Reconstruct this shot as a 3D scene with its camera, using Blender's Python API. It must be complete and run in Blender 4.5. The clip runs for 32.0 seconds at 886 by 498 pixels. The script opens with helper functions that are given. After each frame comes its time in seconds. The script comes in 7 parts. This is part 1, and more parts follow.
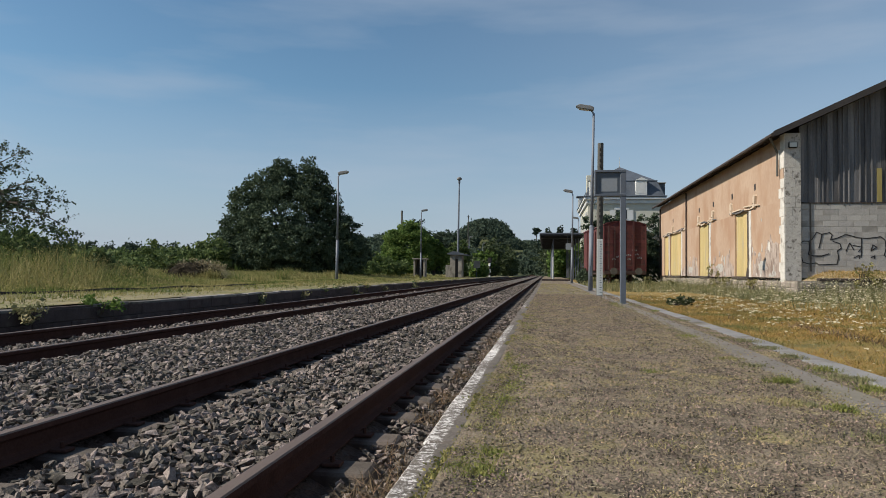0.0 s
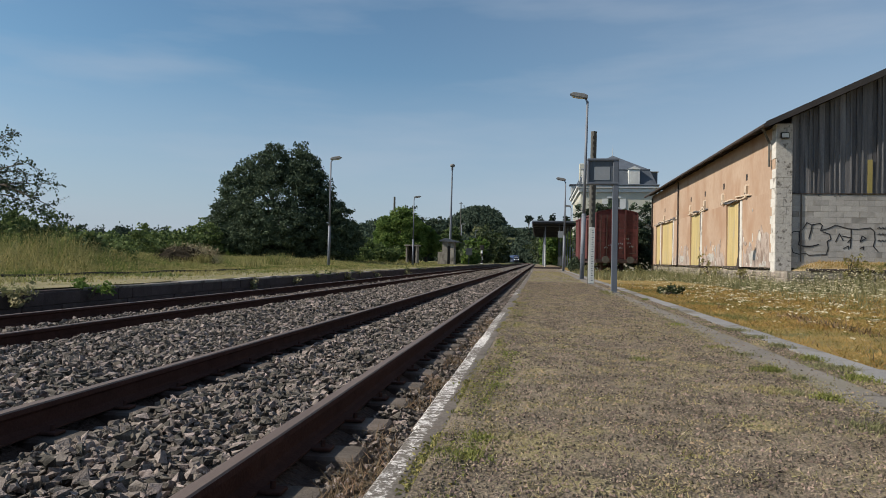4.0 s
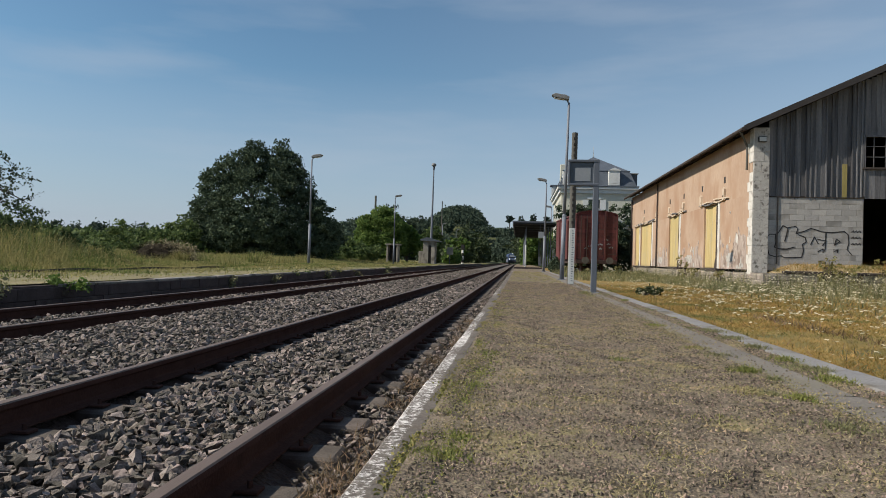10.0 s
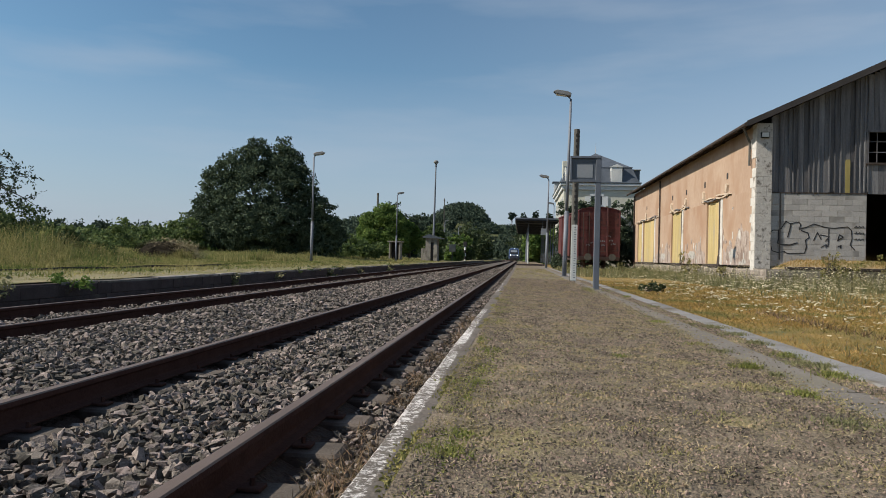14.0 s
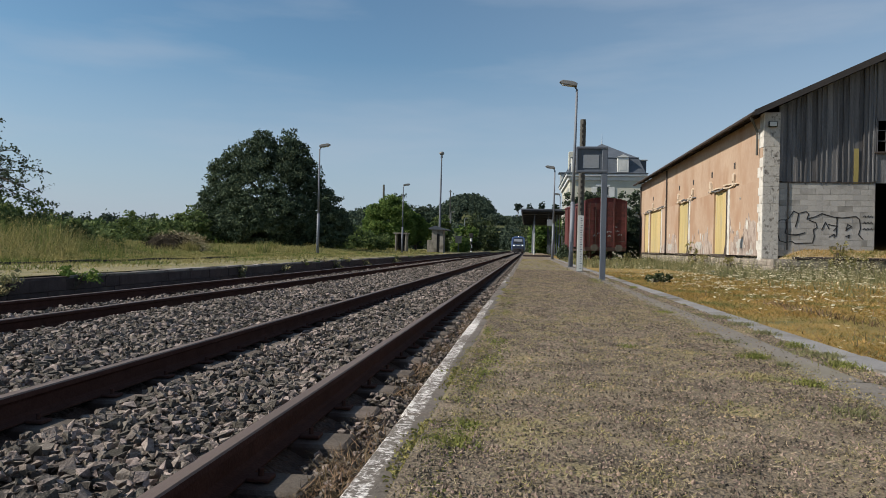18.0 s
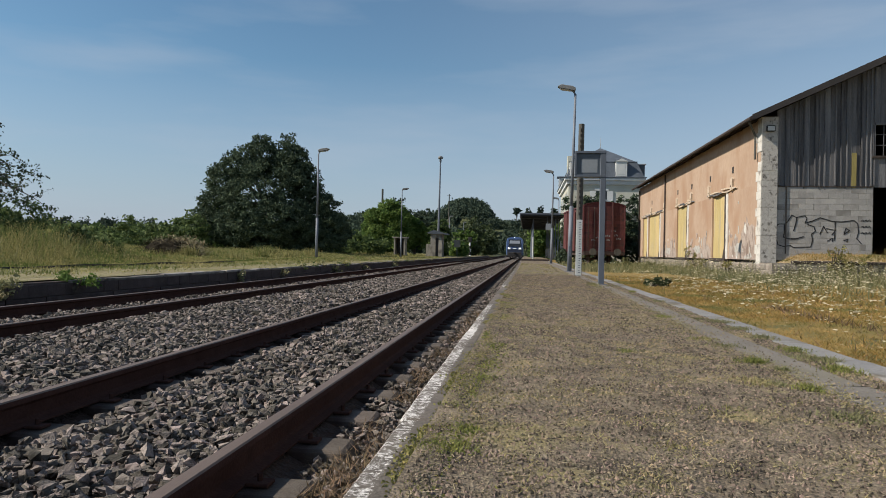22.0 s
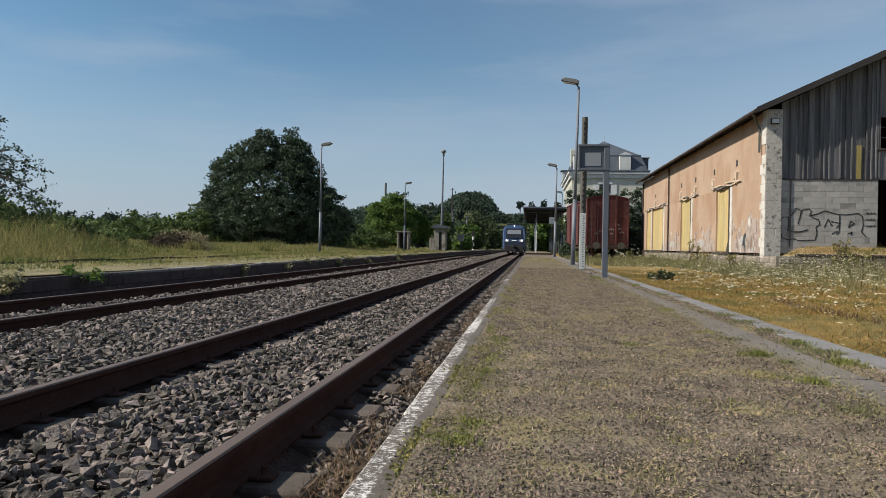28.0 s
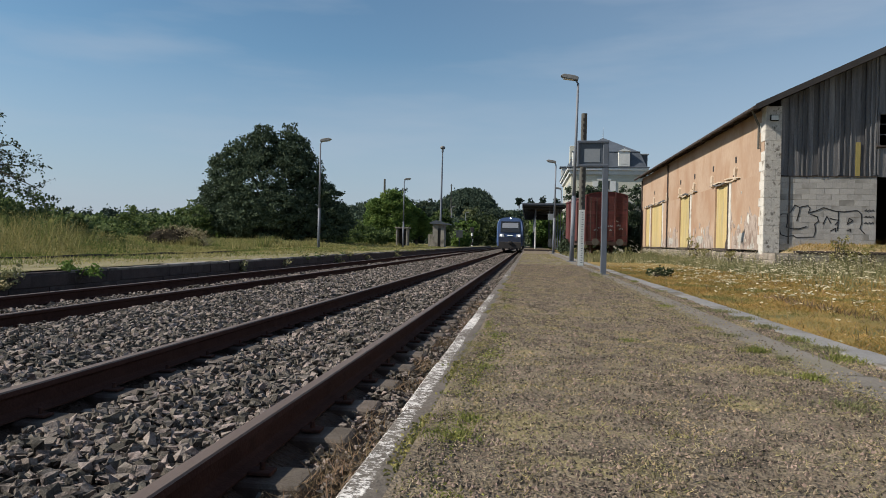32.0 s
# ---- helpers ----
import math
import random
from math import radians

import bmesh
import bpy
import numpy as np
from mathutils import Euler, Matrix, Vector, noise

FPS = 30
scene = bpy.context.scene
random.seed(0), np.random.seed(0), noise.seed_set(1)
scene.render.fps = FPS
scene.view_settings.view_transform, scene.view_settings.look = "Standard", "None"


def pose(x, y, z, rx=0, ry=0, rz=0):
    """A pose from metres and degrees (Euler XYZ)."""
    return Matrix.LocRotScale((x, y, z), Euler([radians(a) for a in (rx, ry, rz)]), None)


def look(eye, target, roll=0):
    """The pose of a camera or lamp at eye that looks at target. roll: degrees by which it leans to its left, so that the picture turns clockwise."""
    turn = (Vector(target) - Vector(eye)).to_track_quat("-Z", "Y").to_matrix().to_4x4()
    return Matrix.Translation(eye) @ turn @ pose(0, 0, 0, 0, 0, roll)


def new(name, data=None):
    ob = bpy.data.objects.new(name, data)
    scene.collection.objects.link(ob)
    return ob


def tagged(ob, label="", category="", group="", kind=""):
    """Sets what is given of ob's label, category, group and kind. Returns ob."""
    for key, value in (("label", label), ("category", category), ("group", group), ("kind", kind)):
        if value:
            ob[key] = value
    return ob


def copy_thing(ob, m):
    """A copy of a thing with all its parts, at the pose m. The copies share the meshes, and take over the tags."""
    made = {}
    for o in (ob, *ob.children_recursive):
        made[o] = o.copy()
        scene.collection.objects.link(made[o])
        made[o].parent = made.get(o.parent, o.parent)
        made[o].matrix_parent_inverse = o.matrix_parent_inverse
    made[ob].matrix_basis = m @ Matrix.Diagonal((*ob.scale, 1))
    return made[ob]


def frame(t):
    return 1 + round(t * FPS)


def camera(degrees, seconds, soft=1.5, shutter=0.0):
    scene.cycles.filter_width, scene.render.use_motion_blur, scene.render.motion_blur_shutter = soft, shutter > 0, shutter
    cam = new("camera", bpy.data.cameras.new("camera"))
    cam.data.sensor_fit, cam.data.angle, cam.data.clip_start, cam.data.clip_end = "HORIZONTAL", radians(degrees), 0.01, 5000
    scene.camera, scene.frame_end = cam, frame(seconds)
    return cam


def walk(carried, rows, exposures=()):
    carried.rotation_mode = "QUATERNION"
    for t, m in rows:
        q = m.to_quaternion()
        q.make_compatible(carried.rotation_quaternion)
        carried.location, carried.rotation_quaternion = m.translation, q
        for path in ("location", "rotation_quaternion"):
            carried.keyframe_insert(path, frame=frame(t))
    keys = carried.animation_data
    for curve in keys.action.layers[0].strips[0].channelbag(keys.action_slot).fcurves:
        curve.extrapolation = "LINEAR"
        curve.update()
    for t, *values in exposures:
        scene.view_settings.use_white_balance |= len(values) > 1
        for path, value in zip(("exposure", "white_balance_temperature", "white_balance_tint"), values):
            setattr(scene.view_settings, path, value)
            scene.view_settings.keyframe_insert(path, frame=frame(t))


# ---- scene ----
cam = camera(66.0, 32.0, soft=0.85)
PATH = [
    (0.0, pose(1.189, 0.002, 0.821, 91.993, -0.594, 8.598)),
    (0.5, pose(1.188, -0.005, 0.822, 92.232, -0.612, 8.431)),
    (1.0, pose(1.191, -0.007, 0.824, 92.210, -0.801, 8.273)),
    (1.5, pose(1.188, -0.005, 0.821, 91.944, -0.839, 8.366)),
    (2.0, pose(1.187, -0.003, 0.817, 91.382, -0.967, 8.224)),
    (2.5, pose(1.189, 0.003, 0.819, 91.232, -1.005, 8.233)),
    (3.0, pose(1.186, -0.004, 0.819, 91.198, -1.051, 8.018)),
    (3.5, pose(1.192, -0.005, 0.820, 91.053, -1.085, 7.986)),
    (5.5, pose(1.191, -0.002, 0.818, 90.675, -1.344, 7.728)),
    (6.0, pose(1.190, 0.002, 0.815, 90.720, -1.179, 7.613)),
    (6.5, pose(1.191, 0.006, 0.815, 90.703, -1.232, 7.397)),
    (7.0, pose(1.193, -0.000, 0.817, 90.438, -1.394, 7.135)),
    (7.5, pose(1.193, 0.001, 0.818, 90.430, -1.552, 6.966)),
    (8.0, pose(1.193, 0.001, 0.818, 90.633, -1.549, 7.008)),
    (8.5, pose(1.190, -0.000, 0.817, 90.670, -1.739, 6.797)),
    (9.0, pose(1.193, -0.003, 0.821, 90.815, -1.780, 6.669)),
    (9.5, pose(1.193, -0.003, 0.822, 90.856, -1.642, 6.545)),
    (10.0, pose(1.192, 0.001, 0.819, 90.886, -1.631, 6.322)),
    (10.5, pose(1.195, 0.000, 0.818, 90.810, -1.603, 6.299)),
    (11.0, pose(1.192, 0.001, 0.821, 90.949, -1.655, 6.261)),
    (11.5, pose(1.194, -0.001, 0.818, 90.695, -1.525, 6.603)),
    (12.0, pose(1.196, 0.002, 0.818, 90.710, -1.224, 6.751)),
    (12.5, pose(1.197, -0.001, 0.819, 90.436, -1.306, 6.624)),
    (13.0, pose(1.197, 0.001, 0.820, 90.640, -1.153, 6.520)),
    (13.5, pose(1.194, -0.005, 0.819, 90.661, -1.289, 6.462)),
    (14.0, pose(1.197, 0.001, 0.820, 90.634, -1.425, 6.530)),
    (14.5, pose(1.197, -0.005, 0.824, 90.707, -1.302, 6.750)),
    (16.5, pose(1.197, -0.007, 0.821, 90.271, -1.207, 6.689)),
    (17.0, pose(1.200, 0.003, 0.819, 90.282, -1.220, 6.688)),
    (17.5, pose(1.198, 0.004, 0.819, 90.066, -1.227, 6.797)),
    (18.0, pose(1.197, 0.000, 0.819, 89.905, -1.180, 7.044)),
    (18.5, pose(1.199, 0.001, 0.820, 89.994, -1.245, 6.949)),
    (19.0, pose(1.197, 0.000, 0.818, 89.893, -1.198, 6.880)),
    (19.5, pose(1.198, -0.004, 0.816, 89.988, -1.181, 6.835)),
    (20.0, pose(1.197, -0.002, 0.816, 89.615, -1.293, 6.920)),
    (20.5, pose(1.202, 0.004, 0.814, 89.641, -1.223, 6.806)),
    (21.0, pose(1.198, -0.006, 0.822, 89.985, -1.182, 6.961)),
    (21.5, pose(1.197, -0.002, 0.822, 90.162, -1.176, 6.972)),
    (22.0, pose(1.198, -0.010, 0.823, 90.259, -1.134, 6.945)),
    (22.5, pose(1.198, -0.002, 0.821, 89.916, -0.999, 7.159)),
    (23.0, pose(1.197, -0.001, 0.818, 89.657, -0.972, 7.272)),
    (23.5, pose(1.198, -0.006, 0.820, 89.966, -1.039, 7.225)),
    (24.0, pose(1.199, 0.002, 0.818, 89.954, -1.085, 7.222)),
    (24.5, pose(1.198, -0.002, 0.819, 90.016, -1.113, 7.109)),
    (25.0, pose(1.201, 0.002, 0.820, 89.847, -1.078, 7.189)),
    (25.5, pose(1.200, -0.007, 0.821, 89.857, -0.981, 7.156)),
    (27.5, pose(1.199, 0.001, 0.819, 89.860, -0.971, 7.209)),
    (28.0, pose(1.198, -0.003, 0.820, 89.750, -1.010, 7.224)),
    (28.5, pose(1.197, -0.002, 0.817, 89.665, -1.033, 7.278)),
    (29.0, pose(1.199, 0.000, 0.821, 89.537, -1.046, 7.141)),
    (29.5, pose(1.199, -0.000, 0.818, 89.787, -1.013, 7.108)),
    (30.0, pose(1.199, -0.002, 0.818, 89.584, -1.083, 7.078)),
    (30.5, pose(1.199, 0.001, 0.815, 89.438, -1.107, 7.077)),
    (31.0, pose(1.201, -0.002, 0.818, 89.526, -1.118, 7.173)),
    (31.5, pose(1.199, 0.004, 0.817, 89.447, -1.105, 7.144)),
    (32.0, pose(1.198, 0.000, 0.818, 89.435, -1.124, 7.129)),
]
walk(cam, PATH)
# ---- light: high summer sun over the left shoulder, thin cirrus ----
SUN_TO = Vector((-1.0, -0.29, 0.84)).normalized()
world = bpy.data.worlds.new("sky")
scene.world = world
world.use_nodes = True
wn, wl = world.node_tree.nodes, world.node_tree.links
sky = wn.new("ShaderNodeTexSky")
sky.sky_type = "NISHITA"
sky.sun_disc = False
sky.sun_elevation = math.asin(SUN_TO.z)
sky.sun_rotation = math.atan2(SUN_TO.x, SUN_TO.y) % (2 * math.pi)
sky.air_density, sky.dust_density, sky.ozone_density = 1.0, 0.3, 0.6
wc = wn.new("ShaderNodeTexCoord")
wm = wn.new("ShaderNodeMapping")
wm.inputs["Scale"].default_value = (1.2, 1.6, 7.0)
wl.new(wc.outputs["Generated"], wm.inputs["Vector"])
wno = wn.new("ShaderNodeTexNoise")
wno.inputs["Scale"].default_value = 2.2
wno.inputs["Detail"].default_value = 5
wl.new(wm.outputs["Vector"], wno.inputs["Vector"])
wr = wn.new("ShaderNodeValToRGB")
wr.color_ramp.elements[0].position, wr.color_ramp.elements[0].color = 0.48, (0, 0, 0, 1)
wr.color_ramp.elements[1].position, wr.color_ramp.elements[1].color = 0.78, (0.34, 0.34, 0.34, 1)
wl.new(wno.outputs["Fac"], wr.inputs["Fac"])
wx = wn.new("ShaderNodeMixRGB")
# the veil of cirrus thickens over the goods yard side
wsx = wn.new("ShaderNodeSeparateXYZ")
wl.new(wc.outputs["Generated"], wsx.inputs[0])
wveil = wn.new("ShaderNodeMapRange")
wveil.interpolation_type = "SMOOTHSTEP"
wveil.inputs["From Min"].default_value, wveil.inputs["From Max"].default_value = -0.35, 0.5
wveil.inputs["To Min"].default_value, wveil.inputs["To Max"].default_value = 0.0, 0.28
wl.new(wsx.outputs["X"], wveil.inputs["Value"])
wadd = wn.new("ShaderNodeMath")
wadd.use_clamp = True
wl.new(wr.outputs["Color"], wadd.inputs[0])
wl.new(wveil.outputs["Result"], wadd.inputs[1])
wl.new(wadd.outputs[0], wx.inputs["Fac"])
tint = wn.new("ShaderNodeMixRGB")
tint.blend_type = "MULTIPLY"
tint.inputs["Fac"].default_value = 1.0
tint.inputs["Color2"].default_value = (0.89, 1.15, 1.23, 1)
wl.new(sky.outputs["Color"], tint.inputs["Color1"])
# pale summer haze towards the horizon, all round
wsep = wn.new("ShaderNodeSeparateXYZ")
wl.new(wc.outputs["Generated"], wsep.inputs[0])
whz = wn.new("ShaderNodeMapRange")
whz.inputs["From Min"].default_value, whz.inputs["From Max"].default_value = 0.0, 0.26
whz.inputs["To Min"].default_value, whz.inputs["To Max"].default_value = 0.9, 0.0
wl.new(wsep.outputs["Z"], whz.inputs["Value"])
haze = wn.new("ShaderNodeMixRGB")
wl.new(whz.outputs["Result"], haze.inputs["Fac"])
wl.new(tint.outputs["Color"], haze.inputs["Color1"])
haze.inputs["Color2"].default_value = (4.65, 5.25, 6.7, 1)
wl.new(haze.outputs["Color"], wx.inputs["Color1"])
wx.inputs["Color2"].default_value = (5.6, 6.3, 7.4, 1)
bg = wn["Background"]
wl.new(wx.outputs["Color"], bg.inputs["Color"])
bg.inputs["Strength"].default_value = 0.054
sun = new("sun", bpy.data.lights.new("sun", "SUN"))
sun.data.energy, sun.data.angle, sun.data.color = 3.95, radians(0.55), (1.0, 0.9, 0.76)
sun.matrix_world = look(SUN_TO * 60, (0, 0, 0))
scene.view_settings.exposure = 0.62


# ---- materials ----
def mat(name, c1, c2, c3=None, scale=3.0, fine=45.0, rough=0.85, bump=0.25, dist=0.01, metal=0.0, jitter=0.0,
        island=False, spots=0.62, stretch=(1, 1, 1), through_light=0.0, spec=0.3):
    m = bpy.data.materials.new(name)
    m.use_nodes = True
    n, l = m.node_tree.nodes, m.node_tree.links
    b = n["Principled BSDF"]
    b.inputs["Roughness"].default_value, b.inputs["Metallic"].default_value = rough, metal
    b.inputs["Specular IOR Level"].default_value = spec
    tc, info = n.new("ShaderNodeTexCoord"), n.new("ShaderNodeObjectInfo")
    mp = n.new("ShaderNodeMapping")
    mp.inputs["Scale"].default_value = stretch
    mul = n.new("ShaderNodeMath")
    mul.operation = "MULTIPLY"
    mul.inputs[1].default_value = 31.7
    l.new(info.outputs["Random"], mul.inputs[0])
    add = n.new("ShaderNodeVectorMath")
    l.new(tc.outputs["Object"], mp.inputs["Vector"])
    l.new(mp.outputs["Vector"], add.inputs[0])
    l.new(mul.outputs[0], add.inputs[1])
    v = add.outputs[0]

    def noise_at(s, detail):
        t = n.new("ShaderNodeTexNoise")
        t.inputs["Scale"].default_value, t.inputs["Detail"].default_value = s, detail
        l.new(v, t.inputs["Vector"])
        return t

    def spread(sock, lo, hi):
        r = n.new("ShaderNodeMapRange")
        r.inputs["From Min"].default_value, r.inputs["From Max"].default_value = lo, hi
        l.new(sock, r.inputs["Value"])
        return r.outputs["Result"]

    def mix(fac, a, bb):
        x = n.new("ShaderNodeMixRGB")
        if hasattr(fac, "links"):
            l.new(fac, x.inputs["Fac"])
        else:
            x.inputs["Fac"].default_value = fac
        for sock, val in ((x.inputs["Color1"], a), (x.inputs["Color2"], bb)):
            if hasattr(val, "links"):
                l.new(val, sock)
            else:
                sock.default_value = (*val, 1)
        return x.outputs["Color"]

    big, small = noise_at(scale, 4), noise_at(fine, 3)
    fa = n.new("ShaderNodeMath")
    l.new(big.outputs["Fac"], fa.inputs[0])
    l.new(small.outputs["Fac"], fa.inputs[1])
    col = mix(spread(fa.outputs[0], 0.72, 1.28), c1, c2)
    if c3:
        third = noise_at(scale * 0.63 + 0.37, 6)
        col = mix(spread(third.outputs["Fac"], spots, spots + 0.13), col, c3)
    if jitter:
        hsv = n.new("ShaderNodeHueSaturation")
        src = n.new("ShaderNodeNewGeometry").outputs["Random Per Island"] if island else info.outputs["Random"]
        r = n.new("ShaderNodeMapRange")
        r.inputs["To Min"].default_value, r.inputs["To Max"].default_value = 1 - jitter, 1 + jitter
        l.new(src, r.inputs["Value"])
        l.new(r.outputs["Result"], hsv.inputs["Value"])
        r2 = n.new("ShaderNodeMapRange")
        r2.inputs["To Min"].default_value, r2.inputs["To Max"].default_value = 0.5 + jitter * 0.05, 0.5 - jitter * 0.05
        l.new(src, r2.inputs["Value"])
        l.new(r2.outputs["Result"], hsv.inputs["Hue"])
        l.new(col, hsv.inputs["Color"])
        col = hsv.outputs["Color"]
    l.new(col, b.inputs["Base Color"])
    if bump:
        bp = n.new("ShaderNodeBump")
        bp.inputs["Strength"].default_value, bp.inputs["Distance"].default_value = bump, dist
        l.new(fa.outputs[0], bp.inputs["Height"])
        l.new(bp.outputs["Normal"], b.inputs["Normal"])
    if through_light:
        tr, ms = n.new("ShaderNodeBsdfTranslucent"), n.new("ShaderNodeMixShader")
        l.new(col, tr.inputs["Color"])
        ms.inputs[0].default_value = through_light
        l.new(b.outputs[0], ms.inputs[1])
        l.new(tr.outputs[0], ms.inputs[2])
        l.new(ms.outputs[0], n["Material Output"].inputs["Surface"])
    return m


def glow(name, colour, power):
    m = mat(name, colour, colour, bump=0, rough=0.3)
    b = m.node_tree.nodes["Principled BSDF"]
    b.inputs["Emission Color"].default_value = (*colour, 1)
    b.inputs["Emission Strength"].default_value = power
    return m


STONE = mat("ballast_stone", (0.088, 0.074, 0.064), (0.228, 0.2, 0.176), (0.04, 0.033, 0.028), scale=16, fine=110, jitter=0.72, island=True, bump=0.7, spots=0.54)
BALLAST_BED = mat("ballast_bed", (0.055, 0.046, 0.04), (0.21, 0.18, 0.158), (0.035, 0.029, 0.026), scale=14, fine=32, bump=1.0, dist=0.05, spots=0.53)
RUST = mat("rail_rust", (0.04, 0.019, 0.0155), (0.061, 0.031, 0.025), (0.028, 0.0155, 0.013), scale=6, fine=70, rough=0.88, bump=0.3, spec=0.08)
RAIL_TOP = mat("rail_running_face", (0.115, 0.085, 0.072), (0.16, 0.12, 0.1), (0.075, 0.052, 0.045), scale=2, fine=60, rough=0.55, metal=0.15, bump=0.05, stretch=(6, 0.5, 1))
CONCRETE = mat("sleeper_concrete", (0.07, 0.058, 0.05), (0.125, 0.106, 0.092), (0.042, 0.034, 0.03), scale=9, fine=90, jitter=0.15, bump=0.6)
PLATFORM = mat("mossy_gravel", (0.055, 0.043, 0.032), (0.265, 0.216, 0.156), (0.245, 0.208, 0.108), scale=5.5, fine=90, bump=1.0, dist=0.014, spots=0.55)
PEBBLE = mat("platform_pebble", (0.045, 0.035, 0.027), (0.232, 0.186, 0.142), (0.225, 0.188, 0.098), scale=5.5, fine=60, jitter=0.65, island=True, spots=0.54)
MOSS = mat("dry_moss", (0.225, 0.2, 0.088), (0.32, 0.285, 0.145), (0.22, 0.175, 0.1), scale=1.2, fine=30, jitter=0.4, island=True, through_light=0.2)
FRINGE = mat("yellow_green_moss", (0.17, 0.16, 0.05), (0.27, 0.25, 0.095), (0.15, 0.12, 0.065), scale=4, fine=30, jitter=0.4, island=True, through_light=0.2, spots=0.52)
GREENMOSS = mat("green_moss", (0.14, 0.165, 0.04), (0.235, 0.245, 0.078), scale=3, fine=30, jitter=0.4, island=True, through_light=0.3)
KERB = mat("kerb_stone", (0.17, 0.15, 0.128), (0.27, 0.242, 0.212), (0.1, 0.09, 0.075), scale=5, fine=70, jitter=0.14, bump=0.5)
STRIP = mat("old_asphalt_strip", (0.125, 0.113, 0.1), (0.205, 0.188, 0.167), (0.16, 0.148, 0.11), scale=2.5, fine=70, bump=0.5, spots=0.55)
DARKSTONE = mat("dark_wall_stone", (0.038, 0.029, 0.029), (0.062, 0.049, 0.048), (0.085, 0.073, 0.065), scale=5, fine=40, jitter=0.12, bump=0.6)
LEFTTOP = mat("pale_dry_platform", (0.14, 0.122, 0.062), (0.265, 0.233, 0.128), (0.145, 0.145, 0.055), scale=0.9, fine=26, bump=0.9, dist=0.03, spots=0.5)
FIELD_GREEN = mat("meadow_ground", (0.13, 0.13, 0.045), (0.24, 0.21, 0.08), (0.09, 0.11, 0.03), scale=0.25, fine=9, bump=0.6, dist=0.1)
FIELD_DRY = mat("dry_ochre_ground", (0.175, 0.12, 0.038), (0.27, 0.19, 0.058), (0.12, 0.11, 0.04), scale=1.1, fine=14, bump=0.6, dist=0.05, spots=0.53)
GRASS_TALL = mat("tall_dry_grass", (0.195, 0.188, 0.068), (0.335, 0.303, 0.135), (0.128, 0.162, 0.047), scale=0.22, fine=3, jitter=0.42, island=True, through_light=0.35, bump=0, spots=0.47)
GRASS_OCHRE = mat("ochre_grass", (0.24, 0.163, 0.046), (0.365, 0.268, 0.095), (0.16, 0.157, 0.052), scale=0.8, fine=5, jitter=0.5, island=True, through_light=0.3, bump=0, spots=0.51)
GRASS_GREEN = mat("green_weeds", (0.125, 0.132, 0.056), (0.245, 0.243, 0.125), (0.28, 0.25, 0.135), scale=0.8, fine=5, jitter=0.4, island=True, through_light=0.3, bump=0, spots=0.54)
UMBEL = mat("white_umbel", (0.44, 0.4, 0.26), (0.58, 0.54, 0.4), scale=8, fine=30, jitter=0.3, island=True, through_light=0.2)
LEAF_DARK = mat("oak_leaf", (0.05, 0.073, 0.05), (0.088, 0.118, 0.074), scale=0.5, fine=5, jitter=0.35, island=True, through_light=0.15, bump=0, rough=0.9, spec=0.06)
LEAF_APPLE = mat("apple_leaf", (0.045, 0.066, 0.042), (0.075, 0.1, 0.06), scale=0.5, fine=5, jitter=0.4, island=True, through_light=0.15, bump=0, rough=0.8, spec=0.1)
LEAF_MID = mat("hedge_leaf", (0.064, 0.1, 0.038), (0.112, 0.156, 0.058), scale=0.4, fine=5, jitter=0.4, island=True, through_light=0.3, bump=0, rough=0.7, spec=0.15)
LEAF_LIME = mat("lime_leaf", (0.08, 0.138, 0.034), (0.145, 0.215, 0.06), scale=0.5, fine=5, jitter=0.35, island=True, through_light=0.35, bump=0, rough=0.75, spec=0.15)
LEAF_FAR = mat("far_leaf", (0.044, 0.066, 0.05), (0.068, 0.092, 0.064), scale=0.05, fine=0.6, jitter=0.22, island=True, through_light=0.15, bump=0, rough=0.9, spec=0.05)
LEAF_DEEP = mat("thicket_leaf", (0.028, 0.045, 0.018), (0.055, 0.078, 0.027), scale=0.4, fine=5, jitter=0.45, island=True, through_light=0.2, bump=0, rough=0.6)
BARK = mat("bark", (0.06, 0.05, 0.04), (0.12, 0.1, 0.08), scale=3, fine=30, stretch=(1, 1, 0.2), bump=0.7, dist=0.03)
RENDER = mat("ochre_render", (0.35, 0.246, 0.178), (0.415, 0.31, 0.232), (0.33, 0.215, 0.145), scale=0.55, fine=9, bump=0.3, spots=0.52, rough=0.92, stretch=(1, 1, 0.55))
RENDER_WORN = mat("peeling_render", (0.27, 0.215, 0.185), (0.42, 0.36, 0.32), (0.2, 0.15, 0.125), scale=5, fine=30, bump=0.7, spots=0.5, stretch=(1, 1, 0.5))
WHITEWASH = mat("whitewashed_pier", (0.32, 0.31, 0.29), (0.46, 0.445, 0.42), (0.13, 0.12, 0.11), scale=9, fine=40, bump=0.35, dist=0.01, spots=0.55)
BLOCK = mat("concrete_block", (0.265, 0.26, 0.252), (0.38, 0.37, 0.355), (0.21, 0.203, 0.192), scale=1.4, fine=30, jitter=0.1, bump=0.5, spots=0.55)
MORTAR = mat("block_mortar", (0.2, 0.193, 0.183), (0.32, 0.31, 0.295), (0.12, 0.115, 0.108), scale=2.5, fine=40, spots=0.5)
BOARD = mat("weathered_board", (0.075, 0.077, 0.087), (0.165, 0.165, 0.172), (0.048, 0.048, 0.054), scale=2.2, fine=30, stretch=(5, 5, 0.35), jitter=0.38, bump=0.5)
